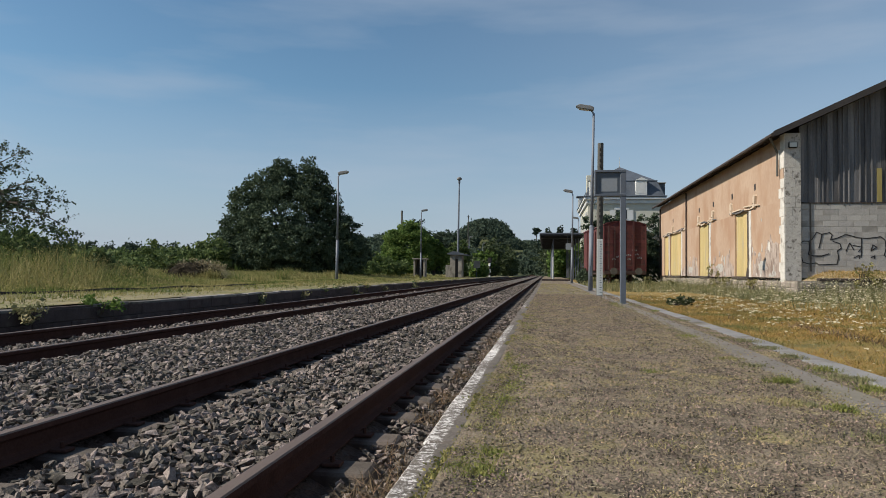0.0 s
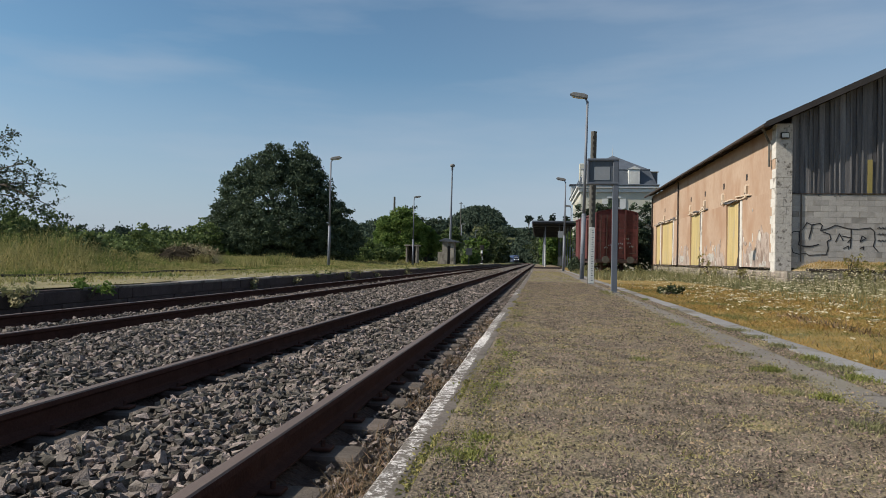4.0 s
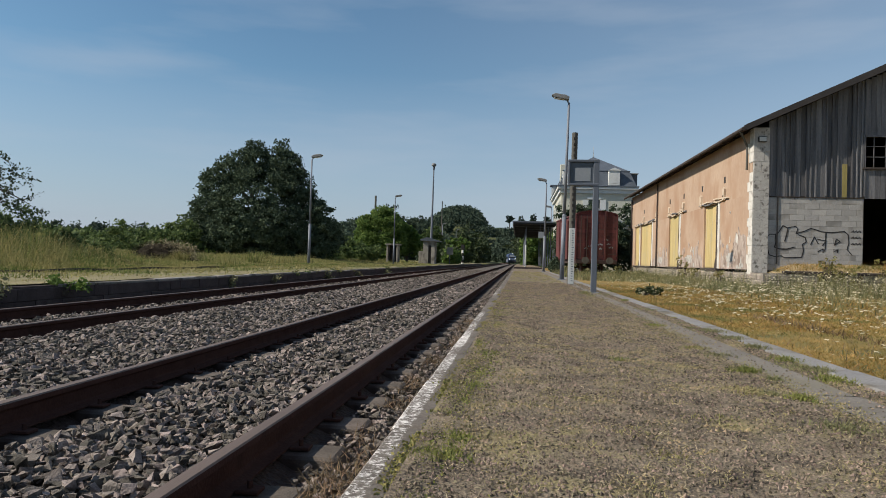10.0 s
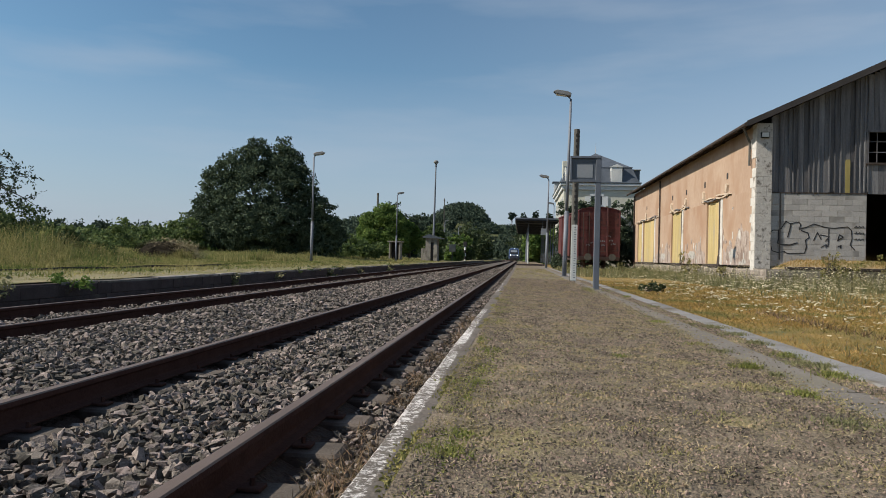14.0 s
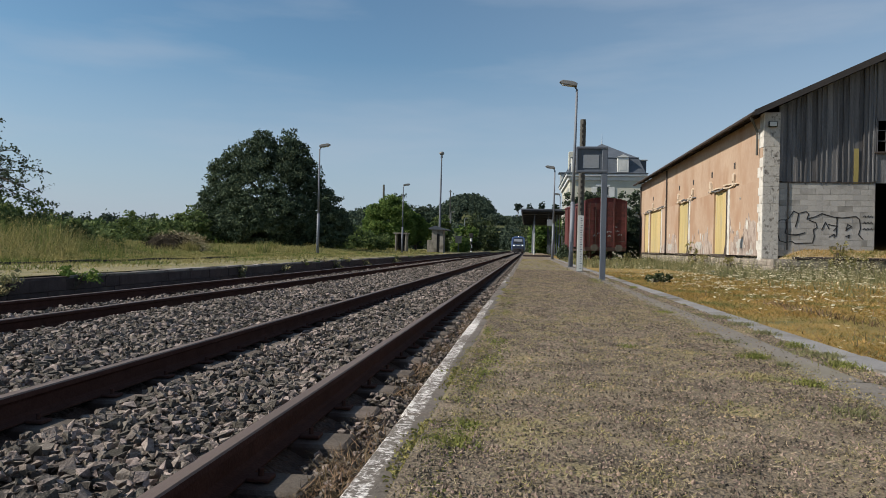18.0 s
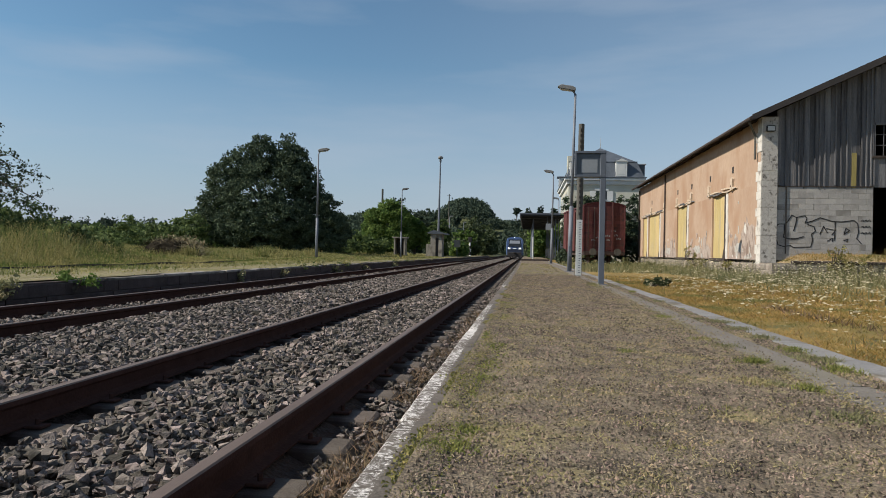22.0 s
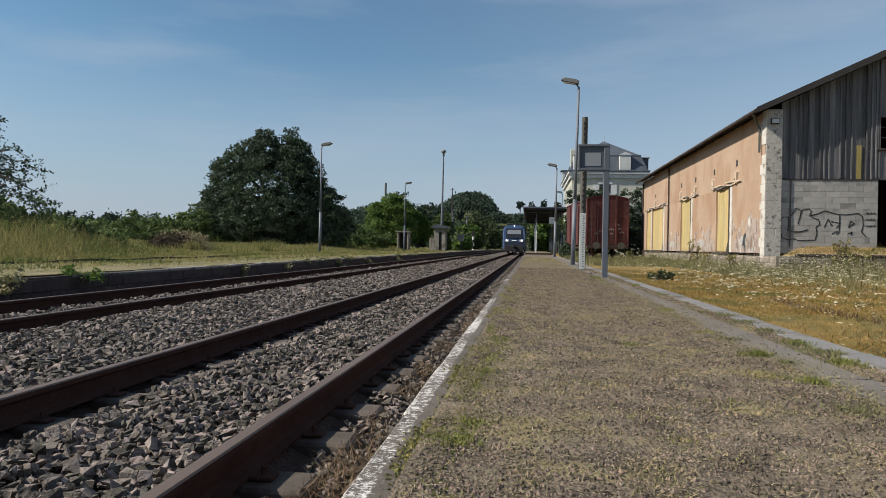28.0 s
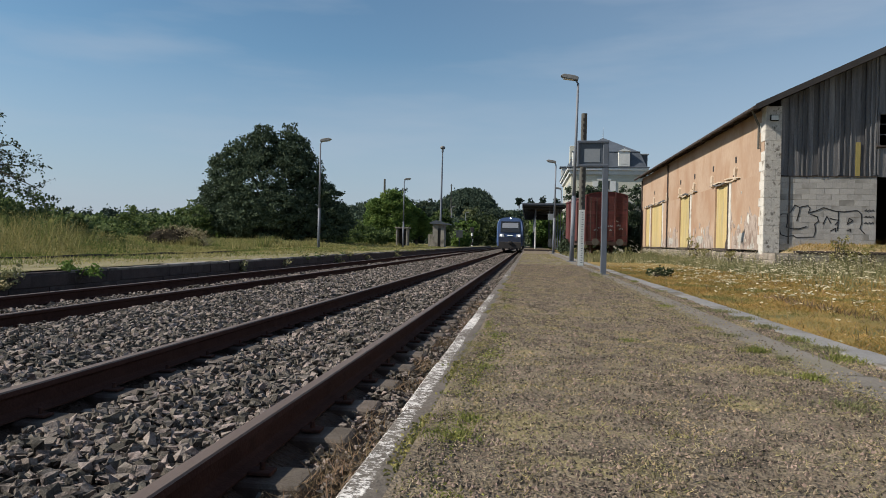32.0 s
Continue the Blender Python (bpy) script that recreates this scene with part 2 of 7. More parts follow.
BOARD_YELLOW = mat("lichen_board", (0.24, 0.2, 0.07), (0.3, 0.25, 0.1), scale=2.2, fine=30, stretch=(5, 5, 0.35), bump=0.5)
YELLOW = mat("faded_yellow_paint", (0.4, 0.31, 0.135), (0.5, 0.4, 0.2), (0.4, 0.34, 0.23), scale=1.6, fine=28, stretch=(3, 3, 0.5), jitter=0.1, bump=0.35, spots=0.54)
ROOF = mat("dark_roof_tile", (0.05, 0.038, 0.036), (0.09, 0.068, 0.062), (0.04, 0.034, 0.034), scale=1.5, fine=20, jitter=0.2, bump=0.5)
DARKWOOD = mat("dark_timber", (0.035, 0.028, 0.025), (0.07, 0.055, 0.05), scale=4, fine=40, bump=0.4)
OLDWOOD = mat("old_post_wood", (0.065, 0.064, 0.058), (0.11, 0.107, 0.097), (0.045, 0.043, 0.04), scale=2.0, fine=26, stretch=(5, 5, 0.4), bump=0.6)
QUAY = mat("quay_rubble", (0.17, 0.15, 0.125), (0.3, 0.268, 0.23), (0.1, 0.088, 0.074), scale=4, fine=30, jitter=0.35, bump=0.9)
# near black: paints interior shade in shed, hut and shelter; also vents, verge board
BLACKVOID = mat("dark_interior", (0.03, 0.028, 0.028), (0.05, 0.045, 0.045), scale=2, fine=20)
GALV = mat("galvanised_steel", (0.125, 0.14, 0.17), (0.185, 0.205, 0.24), (0.1, 0.11, 0.135), scale=3, fine=40, rough=0.6, metal=0.15, bump=0.05, stretch=(1, 1, 0.3))
GREYPAINT = mat("grey_enamel", (0.085, 0.1, 0.125), (0.115, 0.13, 0.16), scale=3, fine=50, rough=0.5, bump=0.05)
PANEL = mat("display_panel", (0.07, 0.085, 0.105), (0.09, 0.105, 0.125), scale=2, fine=20, rough=0.35, bump=0.0)
PANELPALE = mat("faded_poster", (0.2, 0.225, 0.25), (0.24, 0.26, 0.285), scale=3, fine=40, rough=0.5, bump=0.0)
WHITEPAINT = mat("white_paint", (0.7, 0.7, 0.69), (0.8, 0.8, 0.78), (0.55, 0.54, 0.5), scale=5, fine=50, bump=0.1, spots=0.66)
BLACKPAINT = mat("black_paint", (0.02, 0.02, 0.02), (0.035, 0.033, 0.033), scale=5, fine=50, bump=0.1)
WAGONRED = mat("faded_red_wagon", (0.078, 0.024, 0.025), (0.108, 0.035, 0.034), (0.055, 0.024, 0.026), scale=1.1, fine=14, stretch=(2, 2, 0.6), jitter=0.12, bump=0.25, rough=0.85, spots=0.52)
WAGONDARK = mat("wagon_iron", (0.04, 0.028, 0.026), (0.07, 0.045, 0.04), scale=4, fine=30)
LAMPHEAD = mat("lamp_head_grey", (0.14, 0.145, 0.15), (0.2, 0.205, 0.21), scale=4, fine=30, rough=0.5)
LAMPGLASS = mat("lamp_diffuser", (0.45, 0.47, 0.47), (0.52, 0.54, 0.53), scale=4, fine=30, rough=0.15, bump=0)
STUCCO = mat("cream_stucco", (0.42, 0.42, 0.36), (0.5, 0.5, 0.43), scale=0.8, fine=14, bump=0.15)
CORNICE = mat("white_cornice", (0.48, 0.5, 0.5), (0.58, 0.6, 0.6), scale=1.5, fine=20, bump=0.1)
SLATE = mat("blue_slate", (0.06, 0.072, 0.09), (0.095, 0.11, 0.135), scale=1.5, fine=12, jitter=0.1, rough=0.5, bump=0.3)
DARKSLAB = mat("canopy_slab", (0.035, 0.038, 0.045), (0.055, 0.058, 0.066), scale=1.5, fine=20, bump=0.2)
ZINC = mat("zinc", (0.3, 0.33, 0.36), (0.38, 0.41, 0.44), scale=2, fine=15, rough=0.45, metal=0.4)
DARKGLASS = mat("dark_glass", (0.02, 0.022, 0.025), (0.03, 0.033, 0.036), rough=0.08, bump=0, spec=0.6)
TRAINBLUE = mat("railcar_blue", (0.043, 0.078, 0.18), (0.053, 0.092, 0.205), (0.034, 0.062, 0.15), scale=1, fine=10, rough=0.35, bump=0, spec=0.5)
TRAINGREY = mat("railcar_silver", (0.2, 0.22, 0.26), (0.25, 0.27, 0.31), scale=1, fine=10, rough=0.35, bump=0, spec=0.5)
TRAINDARK = mat("railcar_skirt", (0.025, 0.025, 0.028), (0.045, 0.042, 0.042), scale=2, fine=14)
TRAINNAVY = mat("railcar_dark_front", (0.018, 0.023, 0.042), (0.026, 0.032, 0.055), scale=1, fine=10, rough=0.4, bump=0, spec=0.4)
HEADLIGHT = glow("headlight_glow", (1.0, 0.97, 0.92), 7.0)
GRAFFITI = mat("black_spray", (0.012, 0.012, 0.015), (0.03, 0.03, 0.034), scale=6, fine=40, bump=0)
HANGER = mat("pale_hanger_plate", (0.42, 0.34, 0.26), (0.56, 0.47, 0.37), (0.32, 0.25, 0.2), scale=5, fine=30, bump=0.3)
QUOIN = mat("whitewashed_quoin", (0.46, 0.445, 0.415), (0.6, 0.585, 0.55), (0.25, 0.225, 0.2), scale=4, fine=30, bump=0.4, spots=0.58)
QUAYSOIL = mat("dry_quay_soil", (0.25, 0.185, 0.1), (0.38, 0.3, 0.18), (0.19, 0.165, 0.075), scale=1.6, fine=20, bump=0.7, dist=0.03, spots=0.54)
HUTWALL = mat("grey_hut_wall", (0.2, 0.188, 0.168), (0.31, 0.294, 0.266), (0.12, 0.112, 0.1), scale=1.5, fine=20, spots=0.54)

FAR_GROUND = mat("far_slope", (0.05, 0.065, 0.03), (0.09, 0.1, 0.045), scale=0.05, fine=0.8, bump=0)

BRUSH = mat("old_brushwood", (0.016, 0.013, 0.01), (0.042, 0.034, 0.024), scale=2, fine=30, jitter=0.4, island=True, bump=0, spec=0.05)
GRIT = mat("grit_and_straw", (0.066, 0.052, 0.039), (0.262, 0.214, 0.157), (0.25, 0.212, 0.11), scale=5.5, fine=60, jitter=0.6, island=True, bump=0, spots=0.54)
STRAW = mat("pale_straw", (0.25, 0.21, 0.125), (0.42, 0.365, 0.24), (0.18, 0.15, 0.09), scale=2, fine=30, jitter=0.4, island=True, bump=0, spec=0.1)
LITTER = mat("dry_litter", (0.1, 0.07, 0.043), (0.21, 0.155, 0.098), scale=2, fine=30, jitter=0.45, island=True, bump=0, spec=0.1)


# ---- building helpers ----
def mesh_of(name, verts, faces, materials):
    me = bpy.data.meshes.new(name)
    me.from_pydata(verts, [], faces)
    for m in materials if isinstance(materials, (list, tuple)) else [materials]:
        me.materials.append(m)
    return me


def fast_mesh(name, verts, loops, sides, material):
    """verts (n, 3), loops flat vertex indices, all faces with the same number of sides."""
    me = bpy.data.meshes.new(name)
    nf = len(loops) // sides
    me.vertices.add(len(verts))
    me.vertices.foreach_set("co", np.asarray(verts, dtype=np.float32).ravel())
    me.loops.add(len(loops))
    me.loops.foreach_set("vertex_index", np.asarray(loops, dtype=np.int32))
    me.polygons.add(nf)
    me.polygons.foreach_set("loop_start", np.arange(nf, dtype=np.int32) * sides)
    me.polygons.foreach_set("use_smooth", np.zeros(nf, dtype=bool))
    me.update(calc_edges=True)
    me.validate()
    me.materials.append(material)
    return me


def box(bm, x0, x1, y0, y1, z0, z1, bevel=0.0, mi=0):
    m = Matrix.Translation(((x0 + x1) / 2, (y0 + y1) / 2, (z0 + z1) / 2)) @ Matrix.Diagonal((abs(x1 - x0), abs(y1 - y0), abs(z1 - z0), 1))
    vs = bmesh.ops.create_cube(bm, size=1.0, matrix=m)["verts"]
    fs = {f for v in vs for f in v.link_faces}
    for f in fs:
        f.material_index = mi
    if bevel:
        es = list({e for v in vs for e in v.link_edges})
        bmesh.ops.bevel(bm, geom=es, offset=bevel, segments=1, affect="EDGES", profile=0.5)
    return vs


def rod(bm, a, b, r0, r1=None, n=10, caps=True, mi=0):
    a, b = Vector(a), Vector(b)
    d = b - a
    m = Matrix.Translation((a + b) / 2) @ d.to_track_quat("Z", "Y").to_matrix().to_4x4()
    vs = bmesh.ops.create_cone(bm, cap_ends=caps, segments=n, radius1=r0, radius2=r0 if r1 is None else r1, depth=d.length, matrix=m)["verts"]
    for f in {f for v in vs for f in v.link_faces}:
        f.material_index = mi
    return vs


def prism(bm, outline, y0, y1, axis="y", mi=0):
    """Extrude a closed outline of (u, w) from y0 to y1: u is x (or y for axis x), w is z."""
    put = (lambda u, w, s: (u, s, w)) if axis == "y" else (lambda u, w, s: (s, u, w))
    a = [bm.verts.new(put(u, w, y0)) for u, w in outline]
    b = [bm.verts.new(put(u, w, y1)) for u, w in outline]
    k = len(outline)
    fs = [bm.faces.new(a), bm.faces.new(b[::-1])]
    for i in range(k):
        fs.append(bm.faces.new((a[i], b[i], b[(i + 1) % k], a[(i + 1) % k])))
    for f in fs:
        f.material_index = mi
    bmesh.ops.recalc_face_normals(bm, faces=fs)
    return fs


def part(name, bm, material, parent=None, label="", m=None):
    if isinstance(bm, bpy.types.Mesh):
        me = bm
    else:
        me = bpy.data.meshes.new(name)
        bm.to_mesh(me)
        bm.free()
        for k in material if isinstance(material, (list, tuple)) else [material]:
            me.materials.append(k)
    ob = new(name, me)
    ob.parent = parent
    if m is not None:
        ob.matrix_basis = m
    if label:
        tagged(ob, label)
    return ob


def thing(name, label, category, m=None, group="", kind=""):
    ob = new(name)
    ob.empty_display_size = 0.2
    if m is not None:
        ob.matrix_basis = m
    return tagged(ob, label, category, group, kind)


def solid(name, bm, material, label, category="", kind="", group="", m=None):
    return tagged(part(name, bm, material, None, "", m), label, category, group, kind)


def B():
    return bmesh.new()


def cube_part(name, x0, x1, y0, y1, z0, z1, material, parent, bevel=0.0, label=""):
    bm = B()
    box(bm, x0, x1, y0, y1, z0, z1, bevel)
    return part(name, bm, material, parent, label)


def smooth(ob):
    for p in ob.data.polygons:
        p.use_smooth = True
    return ob


rng = np.random.default_rng(7)
EYE = np.array((1.2, 0.0))


def blades(pos, h, w, bend=0.35):
    """Grass: one bent blade of two triangles' worth at each place; returns verts and loops of triangles."""
    n = len(pos)
    a = rng.uniform(0, 2 * np.pi, n)
    dirx, diry = np.cos(a), np.sin(a)
    lean = rng.uniform(0, bend, n) * h
    b = rng.uniform(0, 2 * np.pi, n)
    v = np.empty((n, 3, 3))
    v[:, 0] = pos + np.stack([dirx * w, diry * w, np.zeros(n)], 1)
    v[:, 1] = pos - np.stack([dirx * w, diry * w, np.zeros(n)], 1)
    v[:, 2] = pos + np.stack([np.cos(b) * lean, np.sin(b) * lean, h], 1)
    return v.reshape(-1, 3), np.arange(3 * n)


def leaf_cards(c, size):
    """Small rhombic leaves at the places c."""
    n = len(c)
    u = rng.normal(size=(n, 3))
    u /= np.linalg.norm(u, axis=1)[:, None]
    w = rng.normal(size=(n, 3))
    w -= (w * u).sum(1)[:, None] * u
    w /= np.linalg.norm(w, axis=1)[:, None]
    s = (size * rng.uniform(0.6, 1.3, n))[:, None]
    v = np.stack([c - u * s * 0.62, c + w * s * 0.36, c + u * s * 0.62, c - w * s * 0.36], 1)
    return v.reshape(-1, 3), np.arange(4 * n)


def flat_cards(c, size):
    """Flower heads: small level leaves at the places c, tilted a little."""
    n = len(c)
    a = rng.uniform(0, 2 * np.pi, n)
    u = np.stack([np.cos(a), np.sin(a), rng.normal(0, 0.22, n)], 1)
    w = np.stack([-np.sin(a), np.cos(a), rng.normal(0, 0.22, n)], 1)
    s = (size * rng.uniform(0.5, 1.3, n))[:, None]
    v = np.stack([c - u * s, c + w * s * 0.8, c + u * s, c - w * s * 0.8], 1)
    return v.reshape(-1, 3), np.arange(4 * n)


def in_lumps(lumps, n, shell=0.55):
    """Places in a crown made of ellipsoid lumps, thicker towards their skins."""
    L = np.array(lumps)
    p = (L[:, 3] * L[:, 4] * L[:, 5]) ** (2 / 3)
    k = rng.choice(len(L), n, p=p / p.sum())
    d = rng.normal(size=(n, 3))
    d /= np.linalg.norm(d, axis=1)[:, None]
    r = shell + (1.03 - shell) * rng.uniform(0, 1, n) ** 0.7
    r *= 1 + 0.13 * rng.normal(size=n)
    return L[k, :3] + d * L[k, 3:6] * r[:, None]


def clumps(lumps, size, count):
    """Break the lumps of a crown into many small leaf clumps lying near their skins."""
    L = np.array(lumps)
    p = (L[:, 3] * L[:, 4] * L[:, 5]) ** (2 / 3)
    k = rng.choice(len(L), count, p=p / p.sum())
    d = rng.normal(size=(count, 3))
    d /= np.linalg.norm(d, axis=1)[:, None]
    r = rng.uniform(0.35, 1.0, count) ** 0.45
    c = L[k, :3] + d * L[k, 3:6] * r[:, None]
    s = size * rng.uniform(0.6, 1.35, count)
    return np.concatenate([c, np.stack([s * 1.15, s * 1.15, s * 0.75], 1)], 1)


def near_rows(n, x0, x1, y0, y1, power=1.6):
    """Places on a strip, denser near its y0 end."""
    t = rng.uniform(0, 1, n) ** power
    return np.stack([rng.uniform(x0, x1, n), y0 + (y1 - y0) * t], 1)


# ---- ground, tracks, platforms ----
def bend_x(y):
    """Sideways run of the line: straight along the station, then a wide curve to the left."""
    return -((y - 215.0) ** 2) / 1640.0 if y > 215 else 0.0


def hill(x, y):
    """Height of the country round the station."""
    h = 0.0
    if y > 290:
        d = min(1.0, (y - 290) / 200.0)
        h = 17.0 * d * d * (3 - 2 * d)
        if y > 430:
            h += 13.0 * math.exp(-(((x + 43) / 16.0) ** 4)) * min(1.0, (y - 430) / 70.0)
    if x < -110:
        h = h * max(0.2, 1.0 + (x + 110) * 0.01) + min(4.0, (-x - 110) * 0.02)
    return h


def ground_z(x, y):
    if x < -9.7:
        z = 0.27 + min(0.25, (-9.7 - x) * 0.02)
    elif x < -6.4:
        z = 0.1
    elif x < 0.73:
        z = -0.42
    elif x < 3.29:
        z = 0.0
    else:
        z = 0.03
    if y > 150 and -6.4 <= x < 3.29:
        z = min(z, -0.2)
    away = (abs(x - bend_x(y) + 2.6) - 7.0) / 30.0
    if y > 445:
        away = 1.0
    if away > 0:
        z += hill(x, y) * min(1.0, away)
    return z


def build_ground():
    xs = [-2500, -1200, -600, -300, -200, -150, -120, -100, -80, -70, -60, -50, -44, -38, -32, -26, -21, -17, -14, -12, -10.6, -9.71, -9.69, -6.41, -6.39,
          -3, 0.72, 0.74, 2.0, 3.28, 3.3, 4.2, 5.5, 7, 9, 12, 16, 22, 30, 42, 60, 85, 130, 200, 350, 700, 1400, 2500]
    ys = [-900, -300, -100, -40, -15, -5] + [3 + 2.5 * i for i in range(24)] + [66, 75, 85, 100, 115, 130, 149, 151, 165, 180, 200, 220, 240, 260, 280, 300, 320, 345, 370, 400, 430, 470, 495, 520, 545, 620, 800, 1200, 2000, 4000]
    verts, faces, ids = [], [], []
    for y in ys:
        for x in xs:
            z = ground_z(x, y)
            if x > 4 or x < -10:
                z += 0.05 * noise.noise((x * 0.3, y * 0.3, 0))
            verts.append((x, y, z))
    w = len(xs)
    for j in range(len(ys) - 1):
        for i in range(w - 1):
            faces.append((j * w + i, j * w + i + 1, (j + 1) * w + i + 1, (j + 1) * w + i))
            xm, ym = (xs[i] + xs[i + 1]) / 2, (ys[j] + ys[j + 1]) / 2
            ids.append(3 if ym > 190 else (1 if 3.3 < xm < 60 and ym < 120 else (2 if -6.4 < xm < 0.74 and ym < 150 else 0)))
    me = mesh_of("ground", verts, faces, [FIELD_GREEN, FIELD_DRY, BALLAST_BED, FAR_GROUND])
    me.polygons.foreach_set("material_index", ids)
    tagged(new("ground", me), "dry summer meadow ground reaching to wooded hills", "ground", kind="structure")


build_ground()

TRACKS = ((0.0, -1.5), (-4.076, -5.576))


def rail_shade_dust(m):
    """Rail shade and rust dust coloured into the bed in strips along each rail."""
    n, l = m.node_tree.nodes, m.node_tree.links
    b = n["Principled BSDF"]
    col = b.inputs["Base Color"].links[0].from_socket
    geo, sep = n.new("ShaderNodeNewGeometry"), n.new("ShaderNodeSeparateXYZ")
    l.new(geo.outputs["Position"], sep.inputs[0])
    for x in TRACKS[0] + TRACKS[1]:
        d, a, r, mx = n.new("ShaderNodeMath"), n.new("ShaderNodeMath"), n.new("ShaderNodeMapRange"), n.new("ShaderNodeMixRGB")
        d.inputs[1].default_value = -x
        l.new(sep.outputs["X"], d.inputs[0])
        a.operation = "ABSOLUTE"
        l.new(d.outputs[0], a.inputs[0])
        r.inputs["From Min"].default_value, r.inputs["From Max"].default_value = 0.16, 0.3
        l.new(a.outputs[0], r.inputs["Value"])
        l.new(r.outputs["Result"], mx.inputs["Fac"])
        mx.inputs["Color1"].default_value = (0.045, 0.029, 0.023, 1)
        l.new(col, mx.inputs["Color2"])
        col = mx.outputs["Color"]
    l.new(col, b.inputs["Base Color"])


rail_shade_dust(BALLAST_BED)
SLEEPER_STEP, SLEEPER_TOP = 0.6415, -0.155


def rail_mesh(x):
    half = [(0.027, 0.0), (0.033, -0.008), (0.036, -0.034), (0.02, -0.042), (0.009, -0.055), (0.008, -0.122), (0.025, -0.136), (0.07, -0.146), (0.07, -0.155)]
    prof = half + [(-u, w) for u, w in half[::-1]]
    ys = [-8 + 6 * i for i in range(38)] + [224 + 8 * i for i in range(27)]
    verts, faces, ids = [], [], []
    k = len(prof)
    for y in ys:
        verts += [(x + bend_x(y) + u, y, w) for u, w in prof]
    for j in range(len(ys) - 1):
        for i in range(k):
            a, b = j * k + i, j * k + (i + 1) % k
            faces.append((a, a + k, b + k, b))
            ids.append(1 if i in (0, k - 1, k - 2) else 0)
    me = mesh_of("rail", verts, faces, [RUST, RAIL_TOP])
    me.polygons.foreach_set("material_index", ids)
    return me


def seat_shade_stain(m):
    """Shade and rust staining painted on a sleeper block round the rail seat."""
    n, l = m.node_tree.nodes, m.node_tree.links
    b = n["Principled BSDF"]
    old = b.inputs["Base Color"].links[0].from_socket
    tc, sep, ab, r, x = n.new("ShaderNodeTexCoord"), n.new("ShaderNodeSeparateXYZ"), n.new("ShaderNodeMath"), n.new("ShaderNodeMapRange"), n.new("ShaderNodeMixRGB")
    l.new(tc.outputs["Object"], sep.inputs[0])
    ab.operation = "ABSOLUTE"
    l.new(sep.outputs["X"], ab.inputs[0])
    r.inputs["From Min"].default_value, r.inputs["From Max"].default_value = 0.12, 0.21
    l.new(ab.outputs[0], r.inputs["Value"])
    l.new(r.outputs["Result"], x.inputs["Fac"])
    x.inputs["Color1"].default_value = (0.035, 0.022, 0.018, 1)
    l.new(old, x.inputs["Color2"])
    l.new(x.outputs["Color"], b.inputs["Base Color"])


seat_shade_stain(CONCRETE)


def block_mesh():
    """One half of a two-block sleeper, under one rail."""
    bm = B()
    vs = []
    for x, y, z in ((-0.4, -0.15, -0.2), (0.4, -0.15, -0.2), (0.4, 0.15, -0.2), (-0.4, 0.15, -0.2),
                    (-0.32, -0.12, -0.004), (0.32, -0.12, -0.004), (0.32, 0.12, -0.004), (-0.32, 0.12, -0.004)):
        vs.append(bm.verts.new((x + 0.005 * noise.noise((x, y, z)), y, z)))
    for f in ((3, 2, 1, 0), (4, 5, 6, 7), (0, 1, 5, 4), (1, 2, 6, 5), (2, 3, 7, 6), (3, 0, 4, 7)):
        bm.faces.new([vs[i] for i in f])
    bmesh.ops.bevel(bm, geom=list(bm.edges), offset=0.014, segments=1, affect="EDGES", profile=0.5)
    me = bpy.data.meshes.new("sleeper_block")
    bm.to_mesh(me)
    bm.free()
    me.materials.append(CONCRETE)
    return me


def clip_mesh():
    bm = B()
    box(bm, -0.05, 0.05, -0.04, 0.04, 0, 0.018, 0.004)
    rod(bm, (0.0, 0, 0.0), (0.0, 0, 0.05), 0.012, n=6)
    me = bpy.data.meshes.new("rail_clip")
    bm.to_mesh(me)
    bm.free()
    me.materials.append(RUST)
    return me


def build_track(rails, label, y0, count):
    t = thing("railway_track", label, "railway track", kind="structure")
    for x in rails:
        part("rail", rail_mesh(x), None, t, "rusty rail with a worn running face")
    block, clip = block_mesh(), clip_mesh()
    for i in range(count):
        y = y0 + i * SLEEPER_STEP
        for x in rails:
            s = part("sleeper_block", block, None, t, m=pose(x + random.uniform(-.008, .008), y + random.uniform(-.012, .012), SLEEPER_TOP - 0.002, 0, 0, random.uniform(-1.5, 1.5)))
            if 8 < i < 34:
                for sx in (-0.12, 0.12):
                    part("rail_clip", clip, None, s, m=pose(sx, 0, 0))


build_track(TRACKS[0], "two rusty rails on concrete sleeper blocks in ballast", 3.35 - 13 * SLEEPER_STEP, 120)
build_track(TRACKS[1], "second line of rusty rails beside the overgrown far platform", 3.35 - 0.2 - 12 * SLEEPER_STEP, 112)


def ballast_z(x, y):
    """Top of the ballast: filled between the rails, sloping down to the platform walls."""
    z = -0.12
    if x > 0.1:
        z = -0.17 - 0.05 * min(1, (x - 0.1) / 0.6)
    elif -1.4 < x < -0.1:
        z = -0.148 - 0.03 * max(0.0, 1 - min(x + 1.4, -0.1 - x) / 0.28)
    elif -4.05 < x < -1.55:
        z = -0.1 + 0.03 * math.sin((x + 4.05) / 2.5 * math.pi)
    elif -5.5 < x <= -4.05:
        z = -0.13
    elif x <= -5.5:
        z = -0.2
    for rails in TRACKS:
        for r in rails:
            if 0.03 < x - r < 0.34:
                z = -0.18
            elif -0.3 < x - r < -0.03:
                z = max(z, -0.1)
    return z + 0.03 * noise.noise((x * 1.7, y * 1.7, 3.0)) + 0.02 * noise.noise((x * 5, y * 5, 1.0))


